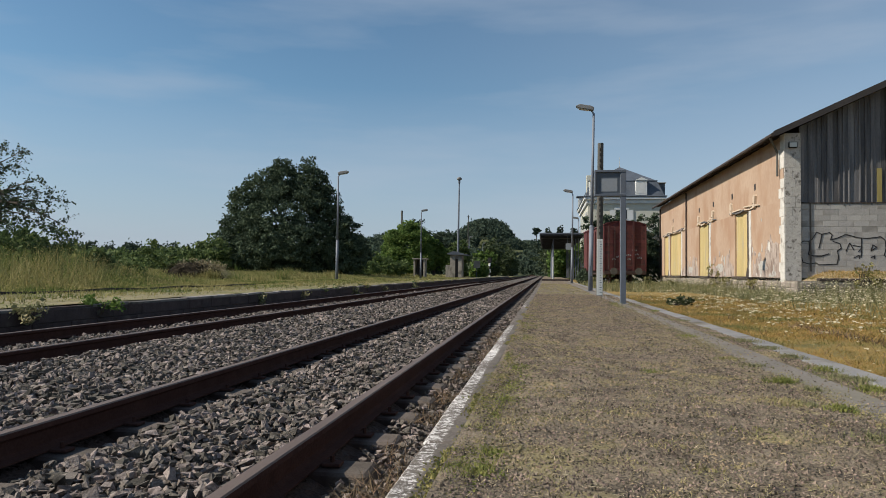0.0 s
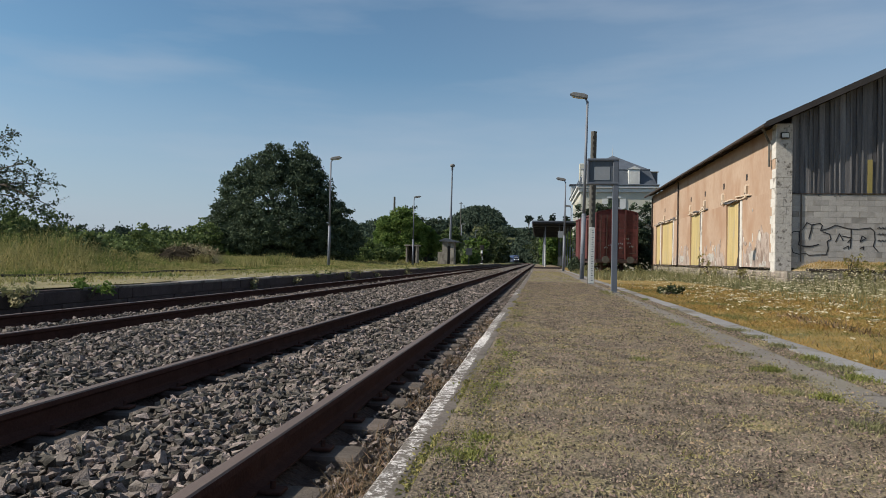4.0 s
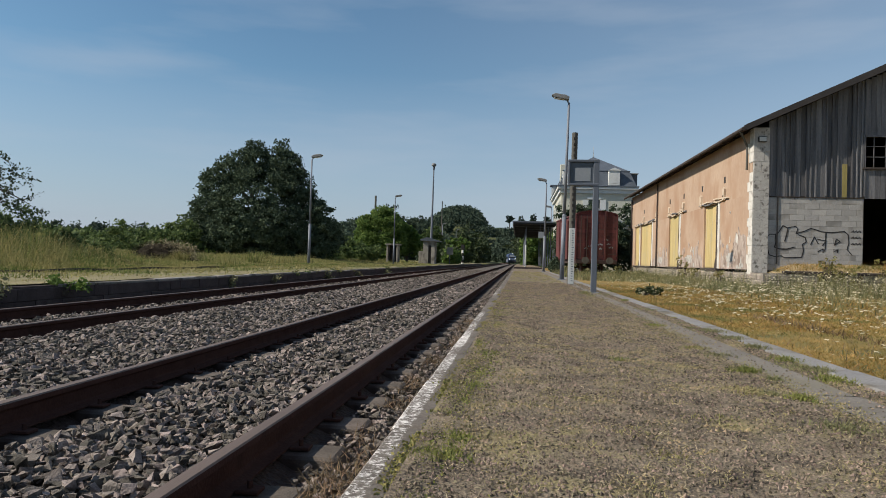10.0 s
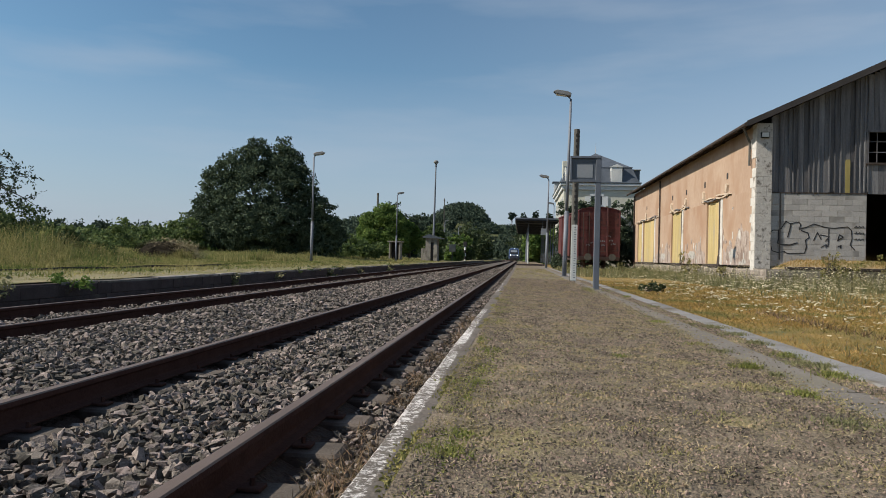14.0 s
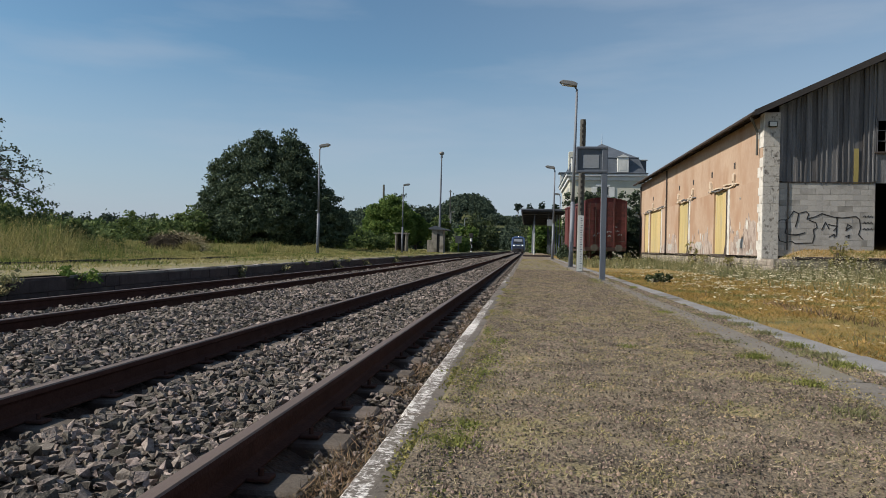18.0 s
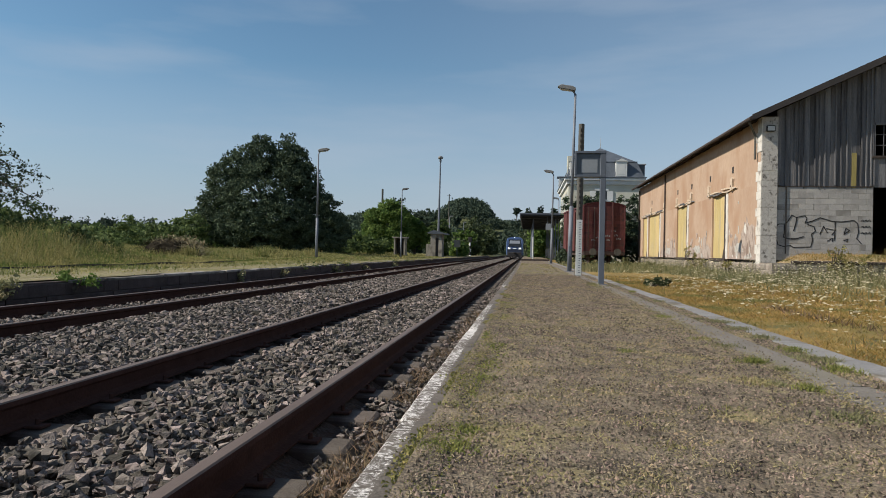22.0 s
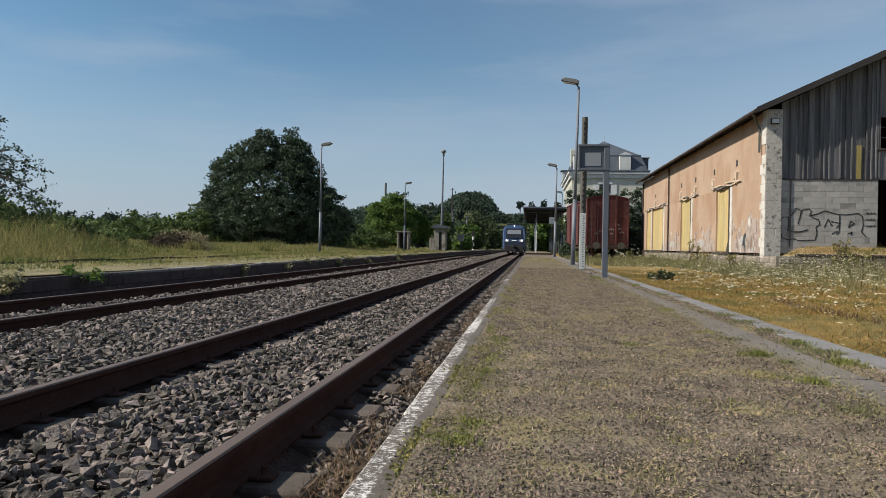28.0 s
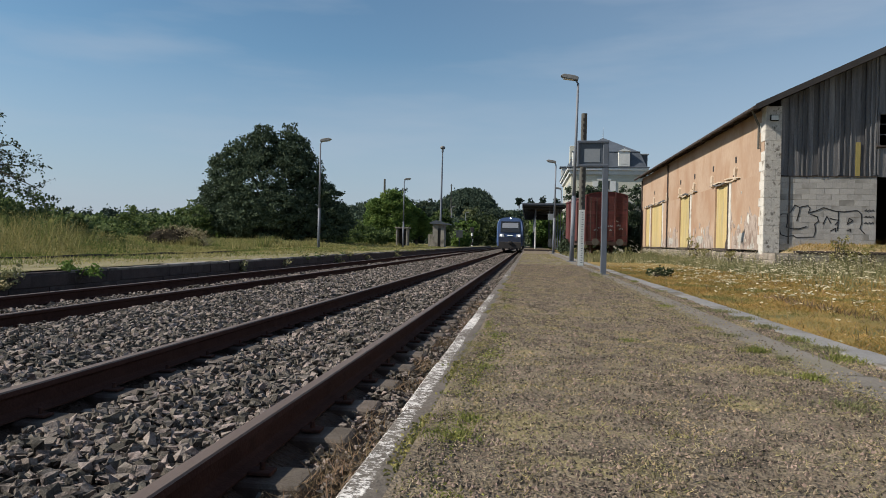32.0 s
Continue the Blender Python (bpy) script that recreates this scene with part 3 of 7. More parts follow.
def build_ballast():
    verts, faces = [], []
    xs = [-6.38 + 7.1 * i / 60 for i in range(61)]
    ys = [-6 + 0.28 * i for i in range(130)] + [31 + 2.0 * i for i in range(60)] + [152 + 8 * i for i in range(36)]
    for y in ys:
        for x in xs:
            verts.append((x + bend_x(y), y, ballast_z(x, y) - 0.045))
    w = len(xs)
    for j in range(len(ys) - 1):
        for i in range(w - 1):
            faces.append((j * w + i, j * w + i + 1, (j + 1) * w + i + 1, (j + 1) * w + i))
    me = mesh_of("ballast_bed", verts, faces, BALLAST_BED)
    tagged(new("ballast_bed", me), "grey-brown bed of crushed stone under both tracks", "ballast", kind="structure")
    # loose stones: broken lumps with flat faces, hulls of a few corners each
    def broken(corners):
        bm = B()
        for _ in range(corners):
            d = rng.normal(size=3)
            d = np.clip(d / np.linalg.norm(d) * 1.6, -0.95, 0.95)
            bm.verts.new(d * rng.uniform(0.8, 1.1))
        bmesh.ops.convex_hull(bm, input=list(bm.verts))
        bmesh.ops.delete(bm, geom=[v for v in bm.verts if not v.link_faces], context="VERTS")
        bm.verts.index_update()
        pts = np.array([v.co[:] for v in bm.verts]) * np.array([rng.uniform(1.0, 1.45), rng.uniform(0.75, 1.1), rng.uniform(0.55, 0.9)])
        faces = np.array([[v.index for v in f.verts] for f in bm.faces])
        bm.free()
        return pts, faces

    def stones(xy, lo, hi, corners):
        V, T, o = [], [], 0
        kinds = [broken(corners) for _ in range(26)]
        pick = rng.integers(0, len(kinds), len(xy))
        for k, (pts, faces) in enumerate(kinds):
            q0 = xy[pick == k]
            n = len(q0)
            turn, tip = rng.uniform(0, 2 * np.pi, n) / 2, np.abs(rng.normal(0, 0.5, n)) / 2
            side = rng.uniform(0, 2 * np.pi, n)
            q = np.stack([np.cos(turn) * np.cos(tip), np.sin(tip) * np.cos(side), np.sin(tip) * np.sin(side), np.sin(turn) * np.cos(tip)], 1)
            q /= np.linalg.norm(q, axis=1)[:, None]
            a, b, c, d = q.T
            R = np.stack([1 - 2 * (c * c + d * d), 2 * (b * c - a * d), 2 * (b * d + a * c), 2 * (b * c + a * d), 1 - 2 * (b * b + d * d), 2 * (c * d - a * b),
                          2 * (b * d - a * c), 2 * (c * d + a * b), 1 - 2 * (b * b + c * c)], 1).reshape(n, 3, 3)
            s = lo + (hi - lo) * rng.uniform(0, 1, n) ** 1.3
            s = np.where(q0[:, 0] > 0.1, s * 0.75, s)
            z = np.array([ballast_z(x, y) for x, y in q0]) - 0.018 + rng.uniform(-0.022, 0.03, n)
            v = np.einsum("nij,vj->nvi", R, pts) * s[:, None, None] + np.stack([q0[:, 0], q0[:, 1], z], 1)[:, None, :]
            V.append(v.reshape(-1, 3))
            T.append((faces[None] + (np.arange(n) * len(pts))[:, None, None]).ravel() + o)
            o += n * len(pts)
        return np.concatenate(V), np.concatenate(T)

    def clear(xy):
        keep = np.ones(len(xy), bool)
        for rails in TRACKS:
            for x in rails:
                d = np.abs(xy[:, 0] - x)
                keep &= (d > 0.085) & ((xy[:, 0] < x) | (d > 0.2))
                phase = np.abs(((xy[:, 1] - 3.35) / SLEEPER_STEP + 0.5) % 1 - 0.5) * SLEEPER_STEP
                keep &= ~((d < 0.37) & (phase < 0.15) & (xy[:, 0] > x))
        return xy[keep]

    near = clear(np.stack([rng.uniform(-6.3, 0.7, 52000), 1.0 + 9 * rng.uniform(0, 1, 52000)], 1))
    mid = clear(np.stack([rng.uniform(-6.3, 0.7, 34000), 10 + 14 * rng.uniform(0, 1, 34000) ** 1.15], 1))
    rear = clear(np.stack([rng.uniform(-6.3, 0.7, 7000), rng.uniform(-5, 1, 7000)], 1))
    far = clear(np.stack([rng.uniform(-6.3, 0.7, 15000), 24 + 40 * rng.uniform(0, 1, 15000) ** 1.5], 1))
    V, F, o = [], [], 0
    for xy, lo, hi, corners in ((near, 0.0158, 0.034, 9), (mid, 0.022, 0.041, 7), (rear, 0.026, 0.046, 6), (far, 0.034, 0.057, 6)):
        v, f = stones(xy, lo, hi, corners)
        V.append(v), F.append(f + o)
        o += len(v)
    me = fast_mesh("ballast_stones", np.concatenate(V), np.concatenate(F), 3, STONE)
    tagged(new("ballast_stones", me), "loose broken grey stones of the track ballast", "ballast", kind="stuff")


build_ballast()


def worn_paint(m, edge):
    """White safety line on a kerb, worn off in patches."""
    n, l = m.node_tree.nodes, m.node_tree.links
    b = n["Principled BSDF"]
    old = b.inputs["Base Color"].links[0].from_socket
    tc, no = n.new("ShaderNodeTexCoord"), n.new("ShaderNodeTexNoise")
    geo, sep = n.new("ShaderNodeNewGeometry"), n.new("ShaderNodeSeparateXYZ")
    mp = n.new("ShaderNodeMapping")
    mp.inputs["Scale"].default_value = (0.85, 1.15, 1)
    l.new(geo.outputs["Position"], mp.inputs["Vector"])
    l.new(mp.outputs["Vector"], no.inputs["Vector"])
    no.inputs["Scale"].default_value, no.inputs["Detail"].default_value, no.inputs["Roughness"].default_value = 38.0, 9, 0.85
    big = n.new("ShaderNodeTexNoise")
    big.inputs["Scale"].default_value = 0.9
    l.new(mp.outputs["Vector"], big.inputs["Vector"])
    l.new(geo.outputs["Position"], sep.inputs[0])
    r = n.new("ShaderNodeMapRange")
    r.inputs["From Min"].default_value, r.inputs["From Max"].default_value = edge + 0.025, edge - 0.025
    r.inputs["To Min"].default_value, r.inputs["To Max"].default_value = -0.3, 0.1
    l.new(sep.outputs["X"], r.inputs["Value"])
    s, s2, cut = n.new("ShaderNodeMath"), n.new("ShaderNodeMath"), n.new("ShaderNodeMapRange")
    l.new(no.outputs["Fac"], s.inputs[0])
    far = n.new("ShaderNodeMapRange")
    far.inputs["From Min"].default_value, far.inputs["From Max"].default_value = 3.5, 10.0
    far.inputs["To Min"].default_value, far.inputs["To Max"].default_value = 0.0, -0.12
    l.new(sep.outputs["Y"], far.inputs["Value"])
    wear = n.new("ShaderNodeMath")
    l.new(r.outputs["Result"], wear.inputs[0])
    l.new(far.outputs["Result"], wear.inputs[1])
    l.new(wear.outputs[0], s.inputs[1])
    s2.operation = "MULTIPLY_ADD"
    l.new(big.outputs["Fac"], s2.inputs[0])
    s2.inputs[1].default_value = 0.5
    l.new(s.outputs[0], s2.inputs[2])
    cut.inputs["From Min"].default_value, cut.inputs["From Max"].default_value = 0.815, 0.88
    l.new(s2.outputs[0], cut.inputs["Value"])
    x = n.new("ShaderNodeMixRGB")
    l.new(cut.outputs["Result"], x.inputs["Fac"])
    l.new(old, x.inputs["Color1"])
    x.inputs["Color2"].default_value = (0.66, 0.64, 0.62, 1)
    l.new(x.outputs["Color"], b.inputs["Base Color"])
    return m


KERB_PAINTED = worn_paint(mat("painted_kerb_stone", (0.082, 0.07, 0.06), (0.15, 0.131, 0.114), (0.05, 0.042, 0.035), scale=6, fine=70, jitter=0.14, bump=0.6), 0.832)


def kerb_mesh(w, length, h, material, bev=0.014):
    bm = B()
    box(bm, 0, w, -length / 2, length / 2, -h, 0, bev)
    me = bpy.data.meshes.new("kerb_stone")
    bm.to_mesh(me)
    bm.free()
    me.materials.append(material)
    return me


BORDER = mat("pale_border_stone", (0.165, 0.163, 0.165), (0.255, 0.25, 0.25), (0.13, 0.116, 0.092), scale=3, fine=60, jitter=0.12, bump=0.7, spots=0.52)
# weathered stone; its pale tone puts the far platform's sunlit edge into the colour
DARKKERB = mat("weathered_lit_kerb", (0.16, 0.147, 0.132), (0.27, 0.252, 0.23), (0.07, 0.062, 0.055), scale=4, fine=40, jitter=0.4, bump=0.6, spots=0.5)


def platform_z(x, y):
    return 0.199 + (0.005 if x < 0.97 else 0) + (0.005 * noise.noise((x * 14, y * 14, 8)) if x < 1.0 else 0) + 0.007 * noise.noise((x * 1.3, y * 1.3, 0)) + 0.005 * noise.noise((x * 6, y * 6, 2))


def build_platforms():
    # platform on which the camera stands
    bm = B()
    xs = [0.865, 0.89, 0.92, 0.96] + [1.0 + i * 0.1 for i in range(17)] + [2.66]
    ys = [-12 + 0.35 * i for i in range(110)] + [26.5 + 2.5 * i for i in range(41)]
    grid = [[bm.verts.new((x, y, platform_z(x, y))) for x in xs] for y in ys]
    for j in range(len(ys) - 1):
        for i in range(len(xs) - 1):
            bm.faces.new((grid[j][i], grid[j][i + 1], grid[j + 1][i + 1], grid[j + 1][i]))
    p = thing("platform", "low station platform of mossy gravel with stone kerbs", "platform", kind="structure")
    part("surface", bm, PLATFORM, p, "compacted gravel grown over with dry moss")
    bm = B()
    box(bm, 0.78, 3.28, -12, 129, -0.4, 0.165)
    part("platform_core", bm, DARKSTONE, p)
    stone = kerb_mesh(0.14, 0.985, 0.5, KERB_PAINTED)
    for i in range(130):
        part("kerb_stone", stone, None, p, m=pose(0.74 + random.uniform(-.006, .006), -6 + i, 0.2 + random.uniform(-.004, .004), 0, 0, random.uniform(-.3, .3)))
    outer = kerb_mesh(0.23, 0.985, 0.35, BORDER)
    for i in range(80):
        part("border_stone", outer, None, p, m=pose(3.075 + random.uniform(-.006, .006), -4 + i, 0.2 + random.uniform(-.006, .006), 0, 0, random.uniform(-.6, .6)))
    bm = B()
    for i in range(30):
        box(bm, 2.62, 2.88 + random.uniform(-.02, .02), -6 + i * 3.2, -6 + i * 3.2 + 3.19, 0.1, 0.197 + random.uniform(-0.002, 0.002))
    part("asphalt_strip", bm, STRIP, p, "worn grey strip along the back of the platform")
    bm = B()
    box(bm, 2.88, 3.075, -6, 90, 0.1, 0.192)
    part("earth_joint", bm, PLATFORM, p)
    # older, higher part of the platform under the canopy, with a dark riser
    bm = B()
    box(bm, 0.8, 3.27, 61.3, 128.9, 0.15, 0.36, 0.02)
    part("upper_level", bm, PLATFORM, p)
    cube_part("riser", 0.8, 3.27, 61.25, 61.297, 0.19, 0.355, DARKSTONE, p, 0, "dark stone riser across the platform")
    # far platform
    q = thing("far_platform", "overgrown far platform with a dark stone face", "platform", kind="structure")
    bm = B()
    xs = [-6.5 - 0.37 * i for i in range(10)]
    ys = [-14 + 1.2 * i for i in range(130)]
    grid = [[bm.verts.new((x, y, 0.245 + 0.03 * noise.noise((x, y, 5)) + (0.02 if x < -9 else 0))) for x in xs] for y in ys]
    for j in range(len(ys) - 1):
        for i in range(len(xs) - 1):
            bm.faces.new((grid[j][i + 1], grid[j][i], grid[j + 1][i], grid[j + 1][i + 1]))
    part("surface", bm, LEFTTOP, q, "pale trodden earth and dry grass")
    edge = kerb_mesh(0.2, 0.985, 0.055, DARKKERB, 0.012)
    for i in range(140):
        if random.random() < 0.14:
            continue
        part("kerb_stone", edge, None, q, m=pose(-6.52 + random.uniform(-.03, .01), -6 + i, 0.245 + random.uniform(-.02, .008), random.uniform(-.6, .6), random.uniform(-3, 4), random.uniform(-.8, .8)))
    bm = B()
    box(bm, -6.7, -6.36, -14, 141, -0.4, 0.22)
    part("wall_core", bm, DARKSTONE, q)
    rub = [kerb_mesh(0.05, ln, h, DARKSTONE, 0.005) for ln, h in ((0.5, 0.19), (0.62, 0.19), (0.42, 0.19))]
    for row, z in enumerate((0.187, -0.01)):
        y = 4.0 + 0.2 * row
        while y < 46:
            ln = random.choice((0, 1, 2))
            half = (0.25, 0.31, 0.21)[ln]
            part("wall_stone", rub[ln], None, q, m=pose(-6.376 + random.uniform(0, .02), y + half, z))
            y += half * 2 + 0.005


build_platforms()


# ---- goods shed ----
def build_shed():
    s = thing("goods_shed", "old goods shed with ochre render, yellow doors and weathered boards", "shed", pose(0, 0, 0))
    X, Y0, Y1, W, F, E, OV = 9.45, 25.5, 51.5, 14.0, 0.77, 5.8, 0.47
    # side wall with door openings (thickness 0.35), butted strips
    doors = [(29.66, 31.82), (36.55, 39.05), (43.9, 47.85), (48.25, 50.1)]
    top = 3.5
    y = Y0 + 0.02
    for a, b in doors + [(Y1, Y1)]:
        cube_part("wall_bay", X, X + 0.35, y, a, F, top, RENDER, s, 0, "faded ochre render")
        y = b
    cube_part("side_wall", X, X + 0.35, Y0 + 0.02, Y1, top, E, RENDER, s, 0, "faded ochre render")
    # peeled foot of the wall: ragged flakes just proud of the render
    for a, b in ((25.9, 29.2), (32.0, 36.0), (39.2, 43.4)):
        bm = B()
        y = a
        pts = []
        while y < b:
            pts.append((y, 1.2 + 0.9 * abs(noise.noise((y * 0.9, 0, 4))) + 0.25 * noise.noise((y * 5, 0, 2)) + 0.08 * random.random() + (0.75 if abs(y - 26.5) < 0.5 else 0)))
            y += random.uniform(0.05, 0.1)
        prism(bm, [(a, F)] + [(b, F)] + [(yy, zz) for yy, zz in pts[::-1]], X - 0.006, X + 0.01, axis="x")
        part("peeled_render", bm, RENDER_WORN, s, "peeling render at the foot of the wall")
    # flaked and darkened patches in the render
    for yy, zz, ry, rz, worn in ((27.1, 1.7, 0.3, 0.5, 1), (29.3, 1.9, 0.13, 0.4, 1), (33.0, 1.5, 0.3, 0.35, 1), (36.5, 1.9, 0.16, 0.45, 1), (40.3, 1.5, 0.35, 0.4, 1), (27.9, 1.2, 0.6, 0.2, 0), (34.4, 1.2, 0.7, 0.2, 0), (41.2, 1.15, 0.7, 0.2, 0), (28.0, 3.0, 0.07, 0.05, 0)):
        bm = B()
        ring = []
        for q in range(22):
            an = q / 22 * 2 * math.pi
            rr = 1 + 0.55 * noise.noise((math.cos(an) * 1.6 + yy, math.sin(an) * 1.6 + zz, 3)) + random.uniform(-0.1, 0.1)
            ring.append((yy + ry * rr * math.cos(an), max(F + 0.02, zz + rz * rr * math.sin(an))))
        prism(bm, ring, X - 0.009 if worn else X - 0.011, X + 0.01, axis="x")
        part("flaked_patch", bm, RENDER_WORN if worn else WHITEWASH, s)
    for _ in range(64):
        yy, zz = random.choice((random.uniform(26.3, 29.7), random.uniform(26.3, 29.7), random.uniform(32.4, 36.8), random.uniform(39.5, 43.8))), F + 0.05 + 1.15 * random.random() ** 1.5
        ry, rz = random.uniform(0.03, 0.16), random.uniform(0.05, 0.26)
        bm = B()
        ring = []
        for q in range(11):
            an = q / 11 * 2 * math.pi
            rr = random.uniform(0.45, 1.2)
            ring.append((yy + ry * rr * math.cos(an), max(F + 0.02, zz + rz * rr * math.sin(an))))
        prism(bm, ring, X - 0.013 - 0.003 * random.random(), X + 0.01, axis="x")
        part("flaked_patch", bm, random.choice((WHITEWASH, RENDER_WORN, RENDER_WORN, QUOIN)), s)
    for k, (a, b) in enumerate(doors):
        d = part("sliding_door", B(), YELLOW, s)
        n = max(4, round((b - a) / 0.28))
        w = (b - a) / n
        bm = B()
        box(bm, X + 0.1, X + 0.14, a, b, F, top)
        d.data = bpy.data.meshes.new("sliding_door")
        bm.to_mesh(d.data)
        bm.free()
        d.data.materials.append(YELLOW)
        tagged(d, "faded yellow boarded sliding door")
        for i in range(n):
            cube_part("plank", X + 0.075, X + 0.1, a + i * w + 0.006, a + (i + 1) * w - 0.006, F + 0.03, top - 0.02, YELLOW, d, 0.004)
        # dark plate painting the gap's shade at the near jamb, white jamb strip and lintel rail
        cube_part("door_gap", X + 0.055, X + 0.074, a - 0.003, a + 0.46, F + 0.02, top - 0.05, DARKWOOD, d)
        bm = B()
        prism(bm, [(a + 0.02, F), (a + 0.75, F), (a + 0.6, F + 0.35), (a + 0.42, F + 0.5), (a + 0.36, F + 0.95), (a + 0.2, F + 1.2), (a + 0.02, F + 1.05)], X + 0.068, X + 0.09, axis="x")
        part("rotted_corner", bm, DARKWOOD, d, "rotted dark lower corner")
        cube_part("door_jamb", X - 0.02, X + 0.05, a - 0.3, a - 0.02, F, top + 0.02, QUOIN, s, 0.006, "white-painted door jamb")
        # broken planks left of the hood over the door
        y, n_board = a - 1.5, 0
        while y < b + 0.25:
            ln = random.uniform(0.45, 0.85)
            for z_lift in (0.03, 0.13) if n_board % 3 else (0.07,):
                z0 = top + z_lift + random.uniform(-0.03, 0.03)
                tilt = random.uniform(-0.06, 0.06)
                bm = B()
                prism(bm, [(y, z0), (y + ln, z0 + tilt), (y + ln - 0.03, z0 + tilt + 0.055), (y + 0.04, z0 + 0.05)], X - random.uniform(0.05, 0.09), X + 0.012, axis="x")
                part("hood_board", bm, random.choice((HANGER, HANGER, BOARD)), s, "broken pale board over the door")
            y += ln * random.uniform(0.75, 1.0)
            n_board += 1
        cube_part("threshold", X - 0.1, X + 0.3, a - 0.1, b + 0.1, F - 0.1, F + 0.02, DARKWOOD, s, 0.01)
    for i, y in enumerate((28.8, 32.2, 35.68, 38.88, 42.4, 46.65)):
        cube_part("vent", X - 0.012, X + 0.03, y - 0.1, y + 0.1, 4.25, 4.5, BLACKVOID, s, 0, "small dark wall vent")
        # leaning hanger plate of the old door rail below each vent
        bm = B()
        lean = (0.1, -0.05, 0.06, -0.04, 0.05, 0.03)[i]
        prism(bm, [(y - 0.14, 3.56), (y + 0.1, 3.53), (y + 0.12 - lean, 4.02), (y - 0.04 - lean, 4.08), (y - 0.12 - lean, 4.0)], X - 0.09, X + 0.01, axis="x")
        part("rail_hanger", bm, HANGER, s, "pale leaning hanger plate of the door rail")
        bm = B()
        rod(bm, (X - 0.1, y - 0.02, 3.72), (X - 0.03, y - 0.02, 3.72), 0.035, n=8)
        part("bolt", bm, RUST, s)
    # down pipe and gutter
    bm = B()
    rod(bm, (X - 0.07, 42.1, F), (X - 0.07, 42.1, 5.7), 0.045)
    part("downpipe", bm, DARKWOOD, s, "dark rusty downpipe")
    bm = B()
    rod(bm, (X - 0.07, Y1 - 0.1, F), (X - 0.07, Y1 - 0.1, 5.6), 0.05)
    part("downpipe", bm, DARKWOOD, s, "dark rusty downpipe")
    bm = B()
    rod(bm, (X - OV - 0.03, Y0 - 0.2, 5.68), (X - 0.09, Y0 + 0.36, 5.25), 0.04)
    rod(bm, (X - 0.09, Y0 + 0.36, 5.27), (X - 0.09, Y0 + 0.36, 4.4), 0.04)
    part("downpipe", bm, OLDWOOD, s, "bent grey downpipe at the corner pier")
    # corner pier of whitewashed stones
    bm = B()
    box(bm, X + 0.02, X + 0.54, Y0 - 0.092, Y0 + 0.3, 0.0, 5.86)
    pier = part("corner_pier", bm, WHITEWASH, s, "whitewashed masonry corner pier")
    z, i = 0.02, 0
    while z < 5.75:
        h = random.choice((0.3, 0.36, 0.33))
        z1 = min(5.85, z + h - 0.004)
        mid = 0.26 if i % 2 else 0.36
        for lo, hi in ((0.024, mid), (mid + 0.005, 0.543)):
            cube_part("stone", X + lo, X + hi, Y0 - 0.1 + random.uniform(-.003, .003), Y0 + 0.1, z, z1, WHITEWASH, pier, 0.005)
        # quoins on the side face, toothed into the render
        back = (0.28, 0.4, 0.33, 0.46)[i % 4] + random.uniform(-.03, .03)
        if not 4.1 < z < 4.4:
            cube_part("quoin", X - 0.014, X + 0.02, Y0 - 0.097, Y0 + back, z, z1, QUOIN, pier, 0.006, "bright whitewashed quoin")
        z += h
        i += 1
    bm = B()
    box(bm, X + 0.12, X + 0.42, Y0 - 0.2, Y0 - 0.11, 5.32, 5.54, 0.03)
    fl = part("floodlight", bm, BLACKPAINT, s, "small dark floodlight")
    cube_part("lens", X + 0.15, X + 0.39, Y0 - 0.206, Y0 - 0.2, 5.35, 5.51, LAMPGLASS, fl)
    # block wall under the gable, the doorway beside it
    gx0, gx1, bt = X + 0.55, 13.23, 3.39
    bm = B()
    box(bm, gx0, gx1, Y0 + 0.03, Y0 + 0.2, F, bt)
    bw = part("block_wall", bm, MORTAR, s, "pale concrete block wall with spray-painted writing")
    h = 0.2
    bt_rows = int((bt - F) / h)
    for r in range(bt_rows + 1):
        z0 = F + r * h
        z1 = min(bt, z0 + h)
        if z1 - z0 < 0.03:
            continue
        x = gx0 + 0.004
        first = 0.5 if r % 2 == 0 else 0.25
        while x < gx1 - 0.02:
            w = min(first, gx1 - x - 0.002)
            first = 0.5
            cube_part("block", x + 0.003, x + w - 0.003, Y0 + 0.012 + random.uniform(-.002, .002), Y0 + 0.05, z0 + 0.003, z1 - 0.003, BLOCK, bw, 0.004)
            x += w
    cube_part("wall_cap", gx0, gx1, Y0 - 0.015, Y0 + 0.2, bt, bt + 0.03, DARKWOOD, s)
    cube_part("conduit", X + 0.86, X + 0.9, Y0 - 0.02, Y0 + 0.012, 1.0, bt, BLACKPAINT, s)
    # gable boards
    slope = 0.464
    ridge = X + W / 2

    def roof_z(x):
        return 5.73 + slope * (min(x, 2 * ridge - x) - 8.97)

    x = gx0
    bm = B()
    pts = [(gx0, bt + 0.03), (gx1 + 0.02, bt + 0.03), (gx1 + 0.02, roof_z(gx1) - 0.1), (gx0, roof_z(gx0) - 0.12)]
    prism(bm, pts, Y0 + 0.09, Y0 + 0.12)
    gable = part("gable_backing", bm, DARKWOOD, s)
    i = 0
    while x < gx1:
        w = random.choice((0.15, 0.17, 0.19, 0.16))
        x1 = min(x + w, gx1 + 0.02)
        foot = bt + 0.03 + random.choice((0, 0, -0.03, -0.05, 0.02)) - (0.0 if random.random() < 0.75 else 0.1)
        bm = B()
